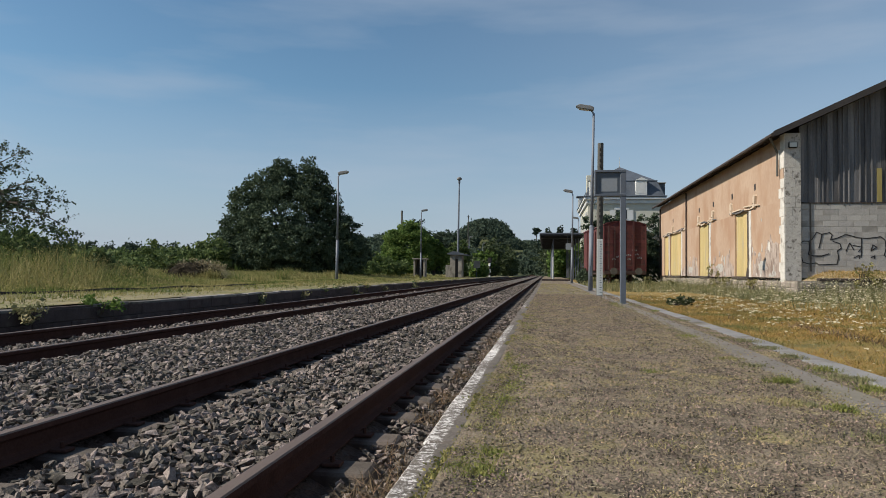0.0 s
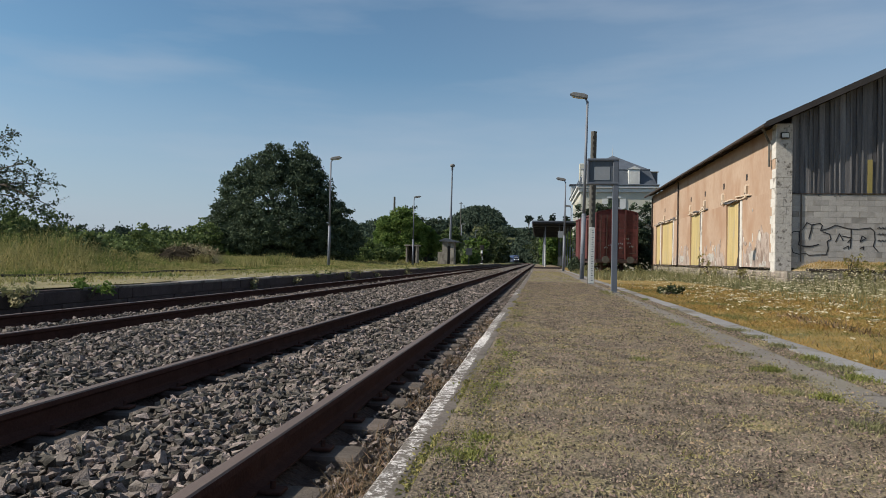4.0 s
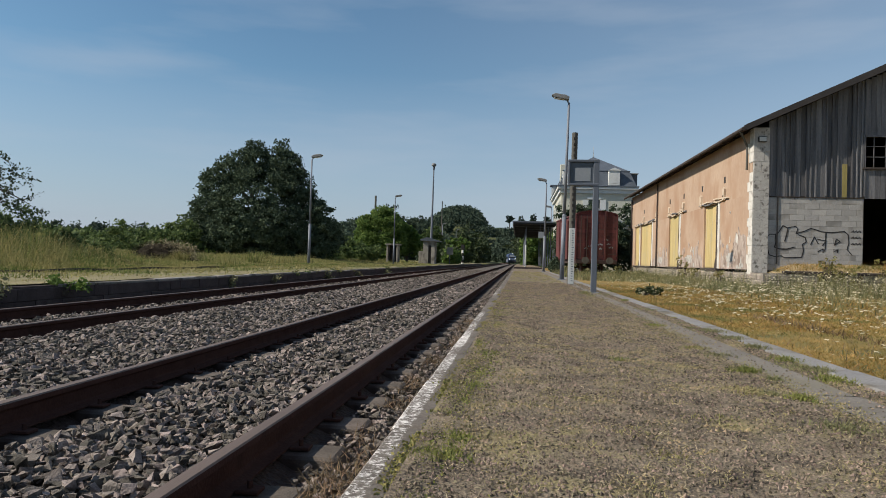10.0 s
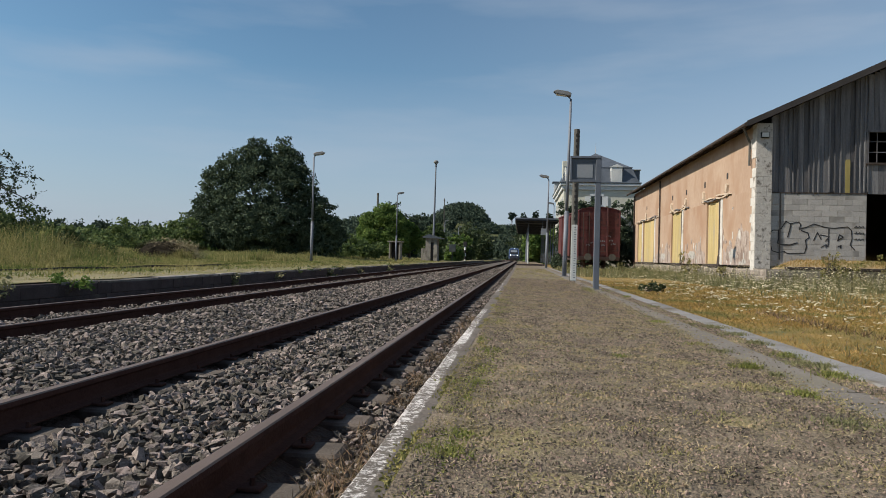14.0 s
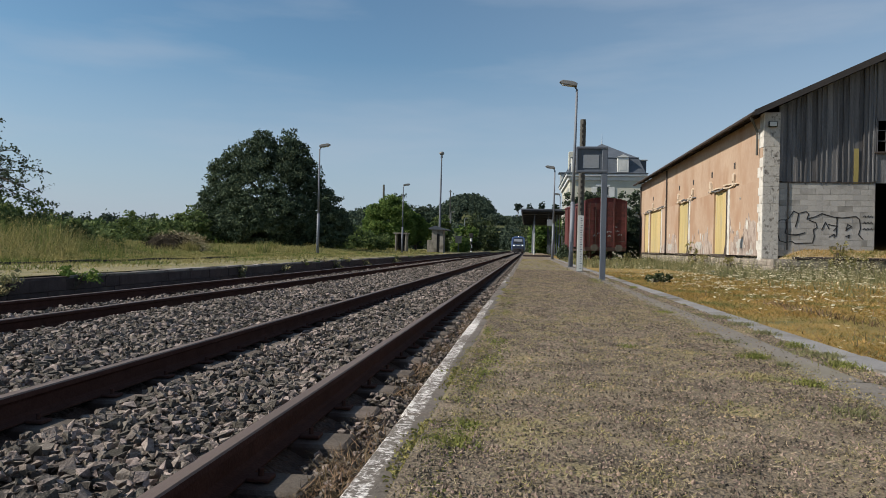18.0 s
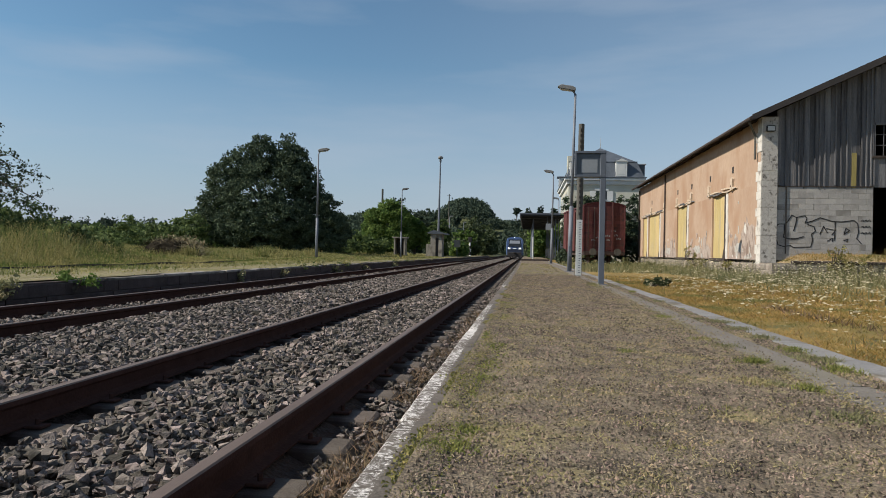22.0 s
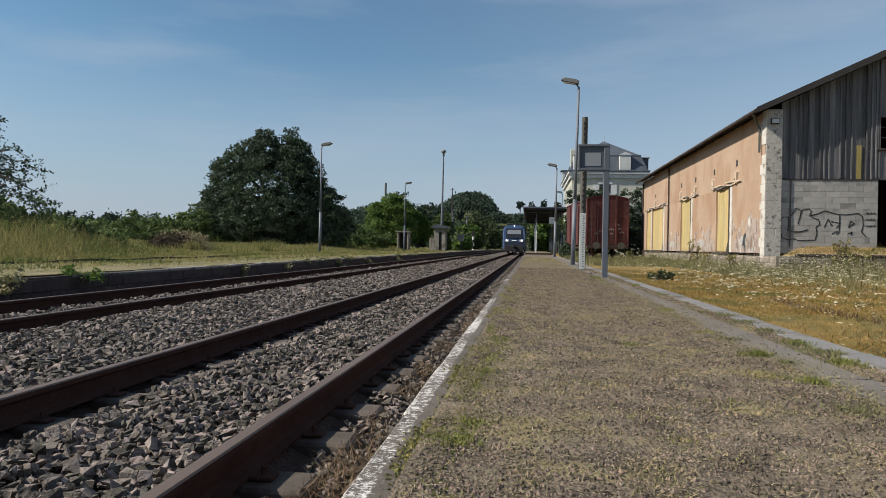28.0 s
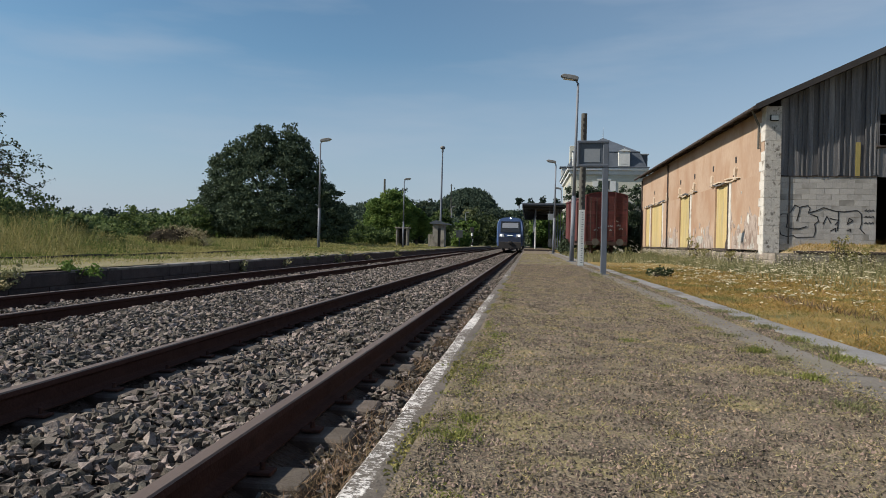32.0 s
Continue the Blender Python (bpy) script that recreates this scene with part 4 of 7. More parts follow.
        prism(bm, [(x + 0.004, foot), (x1 - 0.004, foot), (x1 - 0.004, roof_z(x1) - 0.1), (x + 0.004, roof_z(x) - 0.1)], Y0 + random.uniform(0.03, 0.055), Y0 + 0.088)
        part("board", bm, BOARD, gable)
        if abs(x - 12.52) < 0.09:
            cube_part("lichen_board", x + 0.006, x1 - 0.006, Y0 + 0.02, Y0 + 0.029, foot, 4.6, BOARD_YELLOW, gable)
        if random.random() < 0.75:
            bm = B()
            prism(bm, [(x1 - 0.025, foot + 0.03), (x1 + 0.02, foot + 0.03), (x1 + 0.02, roof_z(x1) - 0.12), (x1 - 0.025, roof_z(x1) - 0.12)], Y0 + 0.0, Y0 + 0.03)
            part("cover_strip", bm, BOARD, gable)
        x = x1
    # boards beyond the loft window, to the far corner
    X2 = X + W
    gate1 = 16.6
    wl, wr, wb, wt = 13.24, 15.05, 4.49, 5.57
    x = gx1 + 0.03
    while x < X2 - 0.3:
        x1 = x + 0.175
        spans = [(bt, roof_z(x) - 0.1)]
        if wl < x + 0.1 < wr:
            spans = [(bt, wb), (wt, roof_z(x) - 0.1)]
        if x > gate1:
            spans = [(F, roof_z(x) - 0.1)]
        for a, b in spans:
            cube_part("board", x + 0.004, x1 - 0.004, Y0 + 0.04, Y0 + 0.08, a, b, BOARD, gable)
        x = x1
    win = cube_part("loft_window", wl - 0.06, wr + 0.06, Y0 + 0.0, Y0 + 0.06, wt, wt + 0.08, BOARD, s, 0.005, "dark unglazed loft window with glazing bars")
    cube_part("sill", wl - 0.08, wr + 0.08, Y0 - 0.04, Y0 + 0.06, wb - 0.07, wb, DARKWOOD, win, 0.006)
    for xx in (wl - 0.06, wr):
        cube_part("jamb", xx, xx + 0.06, Y0 + 0.0, Y0 + 0.06, wb, wt, BOARD, win)
    for xx in np.linspace(wl + 0.32, wr - 0.3, 4):
        cube_part("glazing_bar", xx - 0.012, xx + 0.012, Y0 + 0.05, Y0 + 0.07, wb, wt, BOARD, win)
    for zz in (wb + 0.38, wb + 0.75):
        cube_part("glazing_bar", wl, wr, Y0 + 0.05, Y0 + 0.07, zz - 0.012, zz + 0.012, BOARD, win)
    # closing walls: inside stays dark
    bm = B()
    box(bm, X2 - 0.3, X2, Y0 + 0.1, Y1, 0, E)
    box(bm, X, X2, Y1, Y1 + 0.3, 0, E)
    prism(bm, [(X, E), (X2, E), (ridge, roof_z(ridge) - 0.1)], Y1, Y1 + 0.3)
    part("back_wall", bm, RENDER, s)
    # floor coloured near black, painting the shade inside the shed
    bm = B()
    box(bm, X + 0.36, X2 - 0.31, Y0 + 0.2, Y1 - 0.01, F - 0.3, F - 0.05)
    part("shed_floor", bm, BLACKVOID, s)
    # roof: two slabs of tiles with rafters under the overhang, verge boards
    for sgn in (1, -1):
        bm = B()
        a = (ridge - sgn * (W / 2 + OV), roof_z(X - OV))
        b = (ridge, roof_z(ridge))
        prism(bm, [(a[0], a[1] - 0.02), (b[0], b[1] - 0.02), (b[0], b[1] + 0.1), (a[0], a[1] + 0.1)], Y0 - 0.48, Y1 + 0.5)
        part("roof_slope", bm, ROOF, s, "dark weathered tile roof")
    bm = B()
    prism(bm, [(X - OV, roof_z(X - OV) - 0.08), (ridge, roof_z(ridge) - 0.14), (ridge, roof_z(ridge) + 0.13), (X - OV, roof_z(X - OV) + 0.13)], Y0 - 0.51, Y0 - 0.482)
    part("verge_board", bm, BLACKVOID, s, "dark verge board along the gable")
    for y in np.arange(Y0 + 0.6, Y1, 1.6):
        bm = B()
        prism(bm, [(X - 0.44, roof_z(X - 0.44) - 0.11), (X + 0.02, roof_z(X) - 0.16), (X + 0.02, roof_z(X) - 0.04), (X - 0.44, roof_z(X - 0.44) - 0.03)], y, y + 0.09)
        part("rafter", bm, DARKWOOD, s)
    bm = B()
    rod(bm, (X - OV - 0.04, Y0 - 0.54, roof_z(X - OV) + 0.0), (X - OV - 0.04, Y1 + 0.5, roof_z(X - OV) + 0.0), 0.065, n=8)
    part("gutter", bm, DARKWOOD, s, "dark half-round gutter")
    # loading quay
    q = thing("loading_quay", "rubble-stone loading quay with a dark timber edge", "loading quay", kind="structure")
    bm = B()
    box(bm, X - 0.04, X + W, 24.1, Y0 - 0.1, -0.1, F - 0.1)
    box(bm, X + 0.06, X + W, Y0 - 0.1, Y1, -0.1, F - 0.11)
    part("quay_core", bm, QUAY, q)
    bm = B()
    gx = [X + 0.56 + 0.25 * i for i in range(40)]
    gy = [24.22, 24.4, 24.65, 24.9, 25.15, 25.35, Y0 + 0.01]
    grid = [[bm.verts.new((x, y, F - 0.11 + min(1.0, (x - X - 0.5) / 0.9) * (0.1 + 0.26 * (y - 24.22) / 1.28) + 0.04 * noise.noise((x * 1.4, y * 2, 6)))) for x in gx] for y in gy]
    for a, b in zip(grid, grid[1:]):
        for i in range(len(gx) - 1):
            bm.faces.new((a[i], a[i + 1], b[i + 1], b[i]))
    part("quay_soil", bm, QUAYSOIL, q, "dry orange-brown soil banked against the wall")
    cube_part("timber_edge", X + 0.6, X + W, 24.0, 24.25, F - 0.1, F - 0.0, DARKWOOD, q, 0.02, "dark squared timber along the quay edge")
    stones = [kerb_mesh(0.07, ln, h, QUAY, 0.032) for ln in (0.42, 0.55, 0.34) for h in (0.205,)]
    y = 24.2
    for row in range(4):
        y = 24.2 + 0.13 * (row % 2)
        while y < 50:
            k = random.randrange(3)
            ln = (0.42, 0.55, 0.34)[k]
            part("quay_stone", stones[k], None, q, m=pose(X - 0.075 + random.uniform(0, .02), y + ln / 2, 0.0 + 0.21 * row, random.uniform(-5, 5), 0, random.uniform(-3, 3)))
            y += ln + 0.015
        x = X + 0.05
        while x < 16.5:
            k = random.randrange(3)
            ln = (0.42, 0.55, 0.34)[k]
            part("quay_stone", stones[k], None, q, m=pose(x + ln / 2, 24.06 - random.uniform(0, .02), 0.0 + 0.21 * row, random.uniform(-5, 5), 0, 90 + random.uniform(-3, 3)))
            x += ln + 0.015


build_shed()


def build_graffiti():
    """Outlined sprayed letters on the block wall; the writing stands for no word."""
    g = thing("graffiti", "black outlined spray-paint graffiti on the block wall", "graffiti", pose(9.98, 25.506, 1.2))

    def stroke(pts, r=0.015, closed=False):
        bm = B()
        pts = pts + ([pts[0]] if closed else [])
        for (a, b), (c, d) in zip(pts, pts[1:]):
            L = math.hypot(c - a, d - b)
            ang = math.atan2(d - b, c - a)
            ux, uz = math.cos(ang) * r * 0.5, math.sin(ang) * r * 0.5
            nx, nz = -math.sin(ang) * r, math.cos(ang) * r
            q = [(a - ux - nx, b - uz - nz), (c + ux - nx, d + uz - nz), (c + ux + nx, d + uz + nz), (a - ux + nx, b - uz + nz)]
            prism(bm, q, -0.004 - 0.001 * random.random(), 0.002)
        part("sprayed_line", bm, GRAFFITI, g)

    stroke([(0.1, 0.12), (0.02, 0.4), (-0.06, 0.72), (0.12, 0.86), (0.3, 0.86), (0.4, 0.92), (0.55, 1.18), (0.7, 1.1), (0.98, 1.16), (1.06, 1.08), (1.0, 0.9),
            (1.25, 0.98), (1.5, 1.1), (1.9, 0.98), (2.2, 0.96), (2.62, 1.02), (2.75, 0.9), (2.78, 0.6), (2.72, 0.38), (2.88, 0.2)])
    stroke([(0.1, 0.12), (0.3, 0.06), (0.52, 0.1), (0.62, 0.03), (0.9, 0.05), (1.2, 0.06), (1.26, 0.3), (1.22, 0.52), (1.35, 0.62), (1.3, 0.78), (1.08, 0.86)])
    stroke([(0.3, 0.86), (0.32, 0.6), (0.28, 0.4), (0.45, 0.34), (0.7, 0.34), (0.95, 0.42)], 0.019)
    stroke([(0.62, 0.62), (0.68, 0.85), (0.72, 1.08)], 0.019)
    stroke([(1.5, 0.52), (1.62, 0.8), (1.75, 0.56)])
    stroke([(1.72, 0.72), (2.02, 0.66), (1.9, 0.5)])
    stroke([(1.98, 0.3), (2.0, 0.62), (2.0, 0.98)])
    stroke([(2.3, 0.52), (2.48, 0.66), (2.36, 0.74), (2.3, 0.52)])
    stroke([(2.3, 0.3), (2.42, 0.36), (2.4, 0.26)])
    stroke([(1.75, 0.28), (1.92, 0.38), (1.92, 0.26)])
    for k in range(3):
        for j in range(3):
            stroke([(2.86 + 0.11 * j, 1.0 - 0.22 * k), (2.92 + 0.11 * j, 1.05 - 0.22 * k), (2.95 + 0.11 * j, 0.98 - 0.22 * k)], 0.01)


build_graffiti()


# ---- posts, lamps, signs ----
def lamp_post(name, label, m, height, arm, group):
    """Tapered galvanised column with a flat head on a short arm; arm is the side to which the head reaches."""
    s = thing(name, label, "street lamp", m, group)
    bm = B()
    rod(bm, (0, 0, 0), (0, 0, 2.4), 0.085, 0.08, 12)
    smooth(part("lower_column", bm, GALV, s))
    bm = B()
    rod(bm, (0, 0, 2.4), (0.0, 0, height - 0.15), 0.06, 0.042, 12)
    smooth(part("upper_column", bm, GALV, s))
    cube_part("base_plate", -0.16, 0.16, -0.16, 0.16, 0, 0.025, GALV, s, 0.005)
    cube_part("hatch", -0.045, 0.045, -0.092, -0.078, 0.55, 0.95, GREYPAINT, s, 0.004)
    bm = B()
    rod(bm, (0, 0, 2.36), (0, 0, 2.44), 0.09, 0.065, 12)
    part("collar", bm, GALV, s)
    bm = B()
    rod(bm, (0, 0, height - 0.16), (arm * 0.12, 0, height), 0.03)
    part("arm", bm, GALV, s)
    bm = B()
    prism(bm, [(-0.05, -0.05), (0.5, -0.03), (0.62, 0.04), (0.5, 0.12), (0.1, 0.12), (-0.05, 0.07)], -0.13, 0.13)
    bmesh.ops.bevel(bm, geom=list(bm.edges), offset=0.02, segments=2, affect="EDGES", profile=0.5)
    if arm < 0:
        bmesh.ops.scale(bm, vec=(-1, 1, 1), verts=bm.verts)
        bmesh.ops.reverse_faces(bm, faces=bm.faces)
    head = part("lamp_head", bm, LAMPHEAD, s, "flat grey lamp head", pose(arm * 0.05, 0, height, 0, -8 * arm, 0))
    bm = B()
    box(bm, 0.12, 0.5, -0.1, 0.1, -0.06, -0.035, 0.01)
    if arm < 0:
        bmesh.ops.scale(bm, vec=(-1, 1, 1), verts=bm.verts)
        bmesh.ops.reverse_faces(bm, faces=bm.faces)
    part("diffuser", bm, LAMPGLASS, head)
    return s


lamp_post("platform_lamp", "tall grey platform lamp with a flat head", pose(2.8, 25.7, 0.19, 0, 0.9, 0), 6.75, -1, "lamps along the near platform")
lamp_post("platform_lamp", "tall grey platform lamp with a flat head", pose(2.9, 47.0, 0.19, 0, 0.5, 0), 6.2, -1, "lamps along the near platform")
lamp_post("platform_lamp", "tall grey platform lamp with a flat head", pose(4.37, 70.0, 0.03, 0, 0.3, 0), 6.4, -1, "lamps along the near platform")
first = lamp_post("platform_lamp", "grey platform lamp beside the meadow", pose(-11.0, 38.8, 0.25), 6.35, 1, "lamps along the far platform")
for x, y, z in ((-10.45, 63.0, 0.25), (-11.2, 110.0, 0.25), (-11.0, 132.0, 0.25)):
    copy_thing(first, pose(x, y, z, 0, 0, 6))


def build_mast():
    s = thing("floodlight_mast", "slender tall mast with a round floodlight", "light mast", pose(-10.2, 88.0, 0.1, 0, 0.5, 0))
    bm = B()
    rod(bm, (0, 0, 0), (0, 0, 12.6), 0.17, 0.08, 12)
    part("mast", bm, GALV, s)
    bm = B()
    rod(bm, (0, 0, 12.4), (0, 0, 12.75), 0.14, 0.14, 12)
    part("collar", bm, GREYPAINT, s)
    bm = B()
    bmesh.ops.create_uvsphere(bm, u_segments=14, v_segments=8, radius=0.34, matrix=pose(0, 0, 13.0) @ Matrix.Diagonal((1, 1, 0.7, 1)))
    smooth(part("lamp_globe", bm, LAMPHEAD, s, "round metal lamp head"))


build_mast()


def build_sign():
    s = thing("notice_frame", "grey metal information frame on one post, glass blind", "sign", pose(2.8, 14.9, 0.19))
    cube_part("post", -0.06, 0.06, -0.05, 0.05, 0, 2.86, GREYPAINT, s, 0.01, "blue-grey square steel post")
    cube_part("base_plate", -0.12, 0.12, -0.12, 0.12, 0, 0.02, GREYPAINT, s, 0.004)
    f = cube_part("display_frame", -0.58, 0.06, -0.02, 0.04, 2.33, 2.82, PANEL, s, 0.004, "dark panel in a grey frame")
    cube_part("frame_rail", -0.6, 0.06, -0.06, 0.06, 2.81, 2.86, GREYPAINT, f, 0.006)
    cube_part("frame_rail", -0.6, 0.06, -0.06, 0.06, 2.3, 2.35, GREYPAINT, f, 0.006)
    cube_part("frame_stile", -0.6, -0.56, -0.06, 0.06, 2.35, 2.81, GREYPAINT, f, 0.006)
    cube_part("poster", -0.46, -0.12, -0.026, -0.0201, 2.4, 2.68, PANELPALE, f)


build_sign()


def build_pole():
    s = thing("wooden_pole", "old wooden pole with a white graduated board at its foot", "pole", pose(2.73, 20.5, 0.19, 0, 0.35, 0))
    bm = B()
    for z0, z1, r in ((0, 1.6, 0.1), (1.6, 3.2, 0.095), (3.2, 4.5, 0.09)):
        rod(bm, (0, 0, z0), (0, 0, z1), r, r - 0.004, 9)
    part("shaft", bm, OLDWOOD, s)
    cube_part("back_strip", -0.04, 0.04, 0.09, 0.13, 0.1, 4.4, OLDWOOD, s)
    for i in range(16):
        cube_part("slot", -0.03, 0.03, -0.106, -0.07, 1.8 + i * 0.165, 1.88 + i * 0.165, BLACKPAINT, s)
    bd = cube_part("graduated_board", -0.085, 0.085, -0.14, -0.105, 0.02, 1.66, LAMPGLASS, s, 0.006, "white board with black marks")
    for i in range(22):
        cube_part("mark", -0.005, 0.035 if i % 2 else 0.055, -0.143, -0.1401, 0.1 + i * 0.07, 0.122 + i * 0.07, GREYPAINT, bd)


build_pole()


# ---- red covered wagon on the siding ----
def build_wagon():
    s = thing("covered_wagon", "rust-red old covered goods wagon parked on an overgrown siding", "goods wagon", pose(6.79, 50.6, 0.02, 0, 0, 5.5))
    w, L, z0, z1 = 1.49, 9.6, 1.09, 4.31
    arc = [(w * math.cos(a), z1 + 0.36 * math.sin(a)) for a in np.linspace(0, math.pi, 11)]
    bm = B()
    prism(bm, [(-w + 0.03, z0), (w - 0.03, z0)] + [(u * 0.97, v) for u, v in arc], 0.05, L - 0.05)
    body = part("body", bm, WAGONRED, s, "faded red boarded body")
    # end boards and side boards, each proud of the body
    z = z0
    while z < z1 - 0.02:
        cube_part("board", -w, w, 0.0, 0.05, z + 0.002, min(z1, z + 0.2) - 0.002, WAGONRED, body, 0.003)
        z += 0.2
    for i in range(34):
        y = 0.06 + i * (L - 0.12) / 34
        cube_part("board", -w - 0.005, -w + 0.03, y + 0.006, y + (L - 0.12) / 34 - 0.006, z0, z1, WAGONRED, body)
    for x in (-0.36, 0.62):
        cube_part("end_post", x - 0.06, x + 0.06, -0.09, 0.0, z0 - 0.1, z1 + 0.35, WAGONRED, s, 0.01, "upright iron end post")
    for x in (-w, w):
        cube_part("corner_post", x - 0.05, x + 0.05, -0.03, 0.06, z0 - 0.1, z1, WAGONRED, s, 0.01)
    for y in (1.1, 2.5, 6.0, 7.5):
        cube_part("side_post", -w - 0.08, -w, y - 0.05, y + 0.05, z0 - 0.05, z1, WAGONRED, s, 0.01)
    cube_part("sliding_door", -w - 0.1, -w - 0.03, 3.3, 5.3, z0, z1 - 0.2, WAGONRED, s, 0.01, "red sliding door")
    bm = B()
    n = len(arc)
    ou = [(u * 1.05, v + 0.03) for u, v in arc]
    inn = [(u * 1.0, v) for u, v in arc]
    prism(bm, ou + inn[::-1], -0.02, L + 0.02)
    part("roof", bm, WAGONRED, s, "red curved roof")
    cube_part("underframe", -w + 0.1, w - 0.1, -0.02, L + 0.02, z0 - 0.3, z0 - 0.02, WAGONDARK, s, 0.01)
    cube_part("buffer_beam", -w, w, -0.12, -0.02, z0 - 0.28, z0 - 0.02, WAGONDARK, s, 0.01)
    for x in (-0.88, 0.88):
        bm = B()
        rod(bm, (x, -0.12, z0 - 0.05), (x, -0.5, z0 - 0.05), 0.1, 0.08, 12)
        bf = part("buffer", bm, WAGONDARK, s, "round buffer")
        bm = B()
        rod(bm, (x, -0.5, z0 - 0.05), (x, -0.55, z0 - 0.05), 0.25, 0.25, 18)
        part("buffer_plate", bm, OLDWOOD, bf, "worn grey buffer face")
    cube_part("draw_hook", -0.06, 0.06, -0.32, -0.12, z0 - 0.22, z0 - 0.08, WAGONDARK, s, 0.02)
    for y in (1.9, 6.7):
        for x in (-0.75, 0.75):
            bm = B()
            rod(bm, (x - 0.06, y, 0.5), (x + 0.06, y, 0.5), 0.5, 0.5, 20)
            part("wheel", bm, WAGONDARK, s)
        bm = B()
        rod(bm, (-0.95, y, 0.5), (0.95, y, 0.5), 0.07)
        part("axle", bm, WAGONDARK, s)
    for x in (-1.15, -0.72):
        cube_part("ladder_rail", x - 0.025, x + 0.025, -0.11, -0.06, z0 + 0.1, z1, WAGONDARK, s)
    for i in range(9):
        cube_part("ladder_rung", -1.13, -0.74, -0.1, -0.07, z0 + 0.3 + i * 0.33, z0 + 0.34 + i * 0.33, WAGONRED, s)
    for x, zz, ln in ((0.9, 1.5, 0.5), (-0.1, 1.45, 0.6), (0.2, 3.3, 0.3)):
        bm = B()
        rod(bm, (x, -0.08, zz), (x + ln, -0.08, zz + 0.02), 0.018, n=6)
        rod(bm, (x, -0.08, zz), (x, 0.0, zz), 0.015, n=6)
        rod(bm, (x + ln, -0.08, zz + 0.02), (x + ln, 0.0, zz + 0.02), 0.015, n=6)
        part("grab_rail", bm, WAGONDARK, s)
    for k, (x, zz, ww) in enumerate(((-0.6, 2.02, 0.4), (0.55, 2.5, 0.35), (0.9, 1.95, 0.35), (-0.35, 2.2, 0.35), (0.1, 2.15, 0.4), (0.75, 2.2, 0.3), (-0.9, 1.85, 0.3), (0.2, 1.85, 0.25))):
        for j in range(3):
            cube_part("chalk_mark", x + j * ww / 3, x + j * ww / 3 + ww * 0.2, -0.0085, -0.004, zz + 0.03 * (j % 2), zz + 0.1 + 0.04 * (j % 2), PANELPALE, body)


build_wagon()


# ---- station building and canopy ----
def build_station():
    s = thing("station_building", "cream station building with a slate mansard roof", "station", pose(5.0, 70.0, 0.0))
    W, D, Hc = 7.9, 16.0, 8.1
    bm = B()
    box(bm, 0.35, W - 0.35, 0.35, D - 0.35, 0, Hc)
    part("masonry", bm, STUCCO, s, "cream stucco walls")
    bm = B()
    box(bm, -0.05, W + 0.05, -0.05, D + 0.05, Hc + 0.25, Hc + 0.5, 0.03)
    box(bm, 0.15, W - 0.15, 0.15, D - 0.15, Hc - 0.15, Hc + 0.25, 0.03)
    part("cornice", bm, CORNICE, s, "white moulded cornice")
    bm = B()
    box(bm, -0.12, W + 0.12, -0.12, D + 0.12, Hc + 0.503, Hc + 0.62, 0.03)
    part("gutter", bm, SLATE, s, "dark lead gutter over the cornice")
    bm = B()
    z0, z1, z2 = Hc + 0.61, 10.3, 12.25
    a = [bm.verts.new(p) for p in ((0.1, 0.1, z0), (W - 0.1, 0.1, z0), (W - 0.1, D - 0.1, z0), (0.1, D - 0.1, z0))]
    b = [bm.verts.new(p) for p in ((0.75, 0.75, z1), (W - 0.75, 0.75, z1), (W - 0.75, D - 0.75, z1), (0.75, D - 0.75, z1))]
    c = [bm.verts.new((W / 2 - 0.1, 4.2, z2)), bm.verts.new((W / 2 - 0.1, D - 4.2, z2))]
    for i in range(4):
        bm.faces.new((a[i], a[(i + 1) % 4], b[(i + 1) % 4], b[i]))
    bm.faces.new((b[0], b[1], c[0]))
    bm.faces.new((b[1], b[2], c[1], c[0]))
    bm.faces.new((b[2], b[3], c[1]))
    bm.faces.new((b[3], b[0], c[0], c[1]))
    part("mansard_roof", bm, SLATE, s, "blue-grey slate mansard")
    bm = B()
    box(bm, 0.7, W - 0.7, 0.68, 0.8, z1 - 0.04, z1 + 0.05)
    box(bm, 0.68, 0.8, 0.7, D - 0.7, z1 - 0.04, z1 + 0.05)
    part("roof_flashing", bm, SLATE, s)
    bm = B()
    rod(bm, (W / 2 - 0.1, 4.2, z2), (W / 2 - 0.1, 4.2, z2 + 1.1), 0.05, 0.01, 6)
    part("finial", bm, ZINC, s, "zinc roof finial")
    for x in (1.0, 5.55):
        d = cube_part("dormer", x - 0.55, x + 0.55, 0.0, 1.0, z0 + 0.05, z0 + 1.55, CORNICE, s, 0.02, "white dormer window")
        cube_part("pane", x - 0.33, x + 0.33, -0.012, 0.02, z0 + 0.25, z0 + 1.3, CORNICE, d)
        bm = B()
        prism(bm, [(x - 0.65, z0 + 1.55), (x + 0.65, z0 + 1.55), (x, z0 + 1.85)], -0.08, 0.9)
        part("pediment", bm, CORNICE, d)
    for y in (12.5,):
        d = cube_part("dormer", -0.1, 0.9, y - 0.5, y + 0.5, z0 + 0.05, z0 + 1.2, CORNICE, s, 0.02, "white dormer window")
        cube_part("pane", -0.112, -0.08, y - 0.32, y + 0.32, z0 + 0.2, z0 + 1.0, DARKGLASS, d)
        cube_part("dormer_roof", -0.3, 1.2, y - 0.65, y + 0.65, z0 + 1.2, z0 + 1.36, SLATE, d, 0.03)
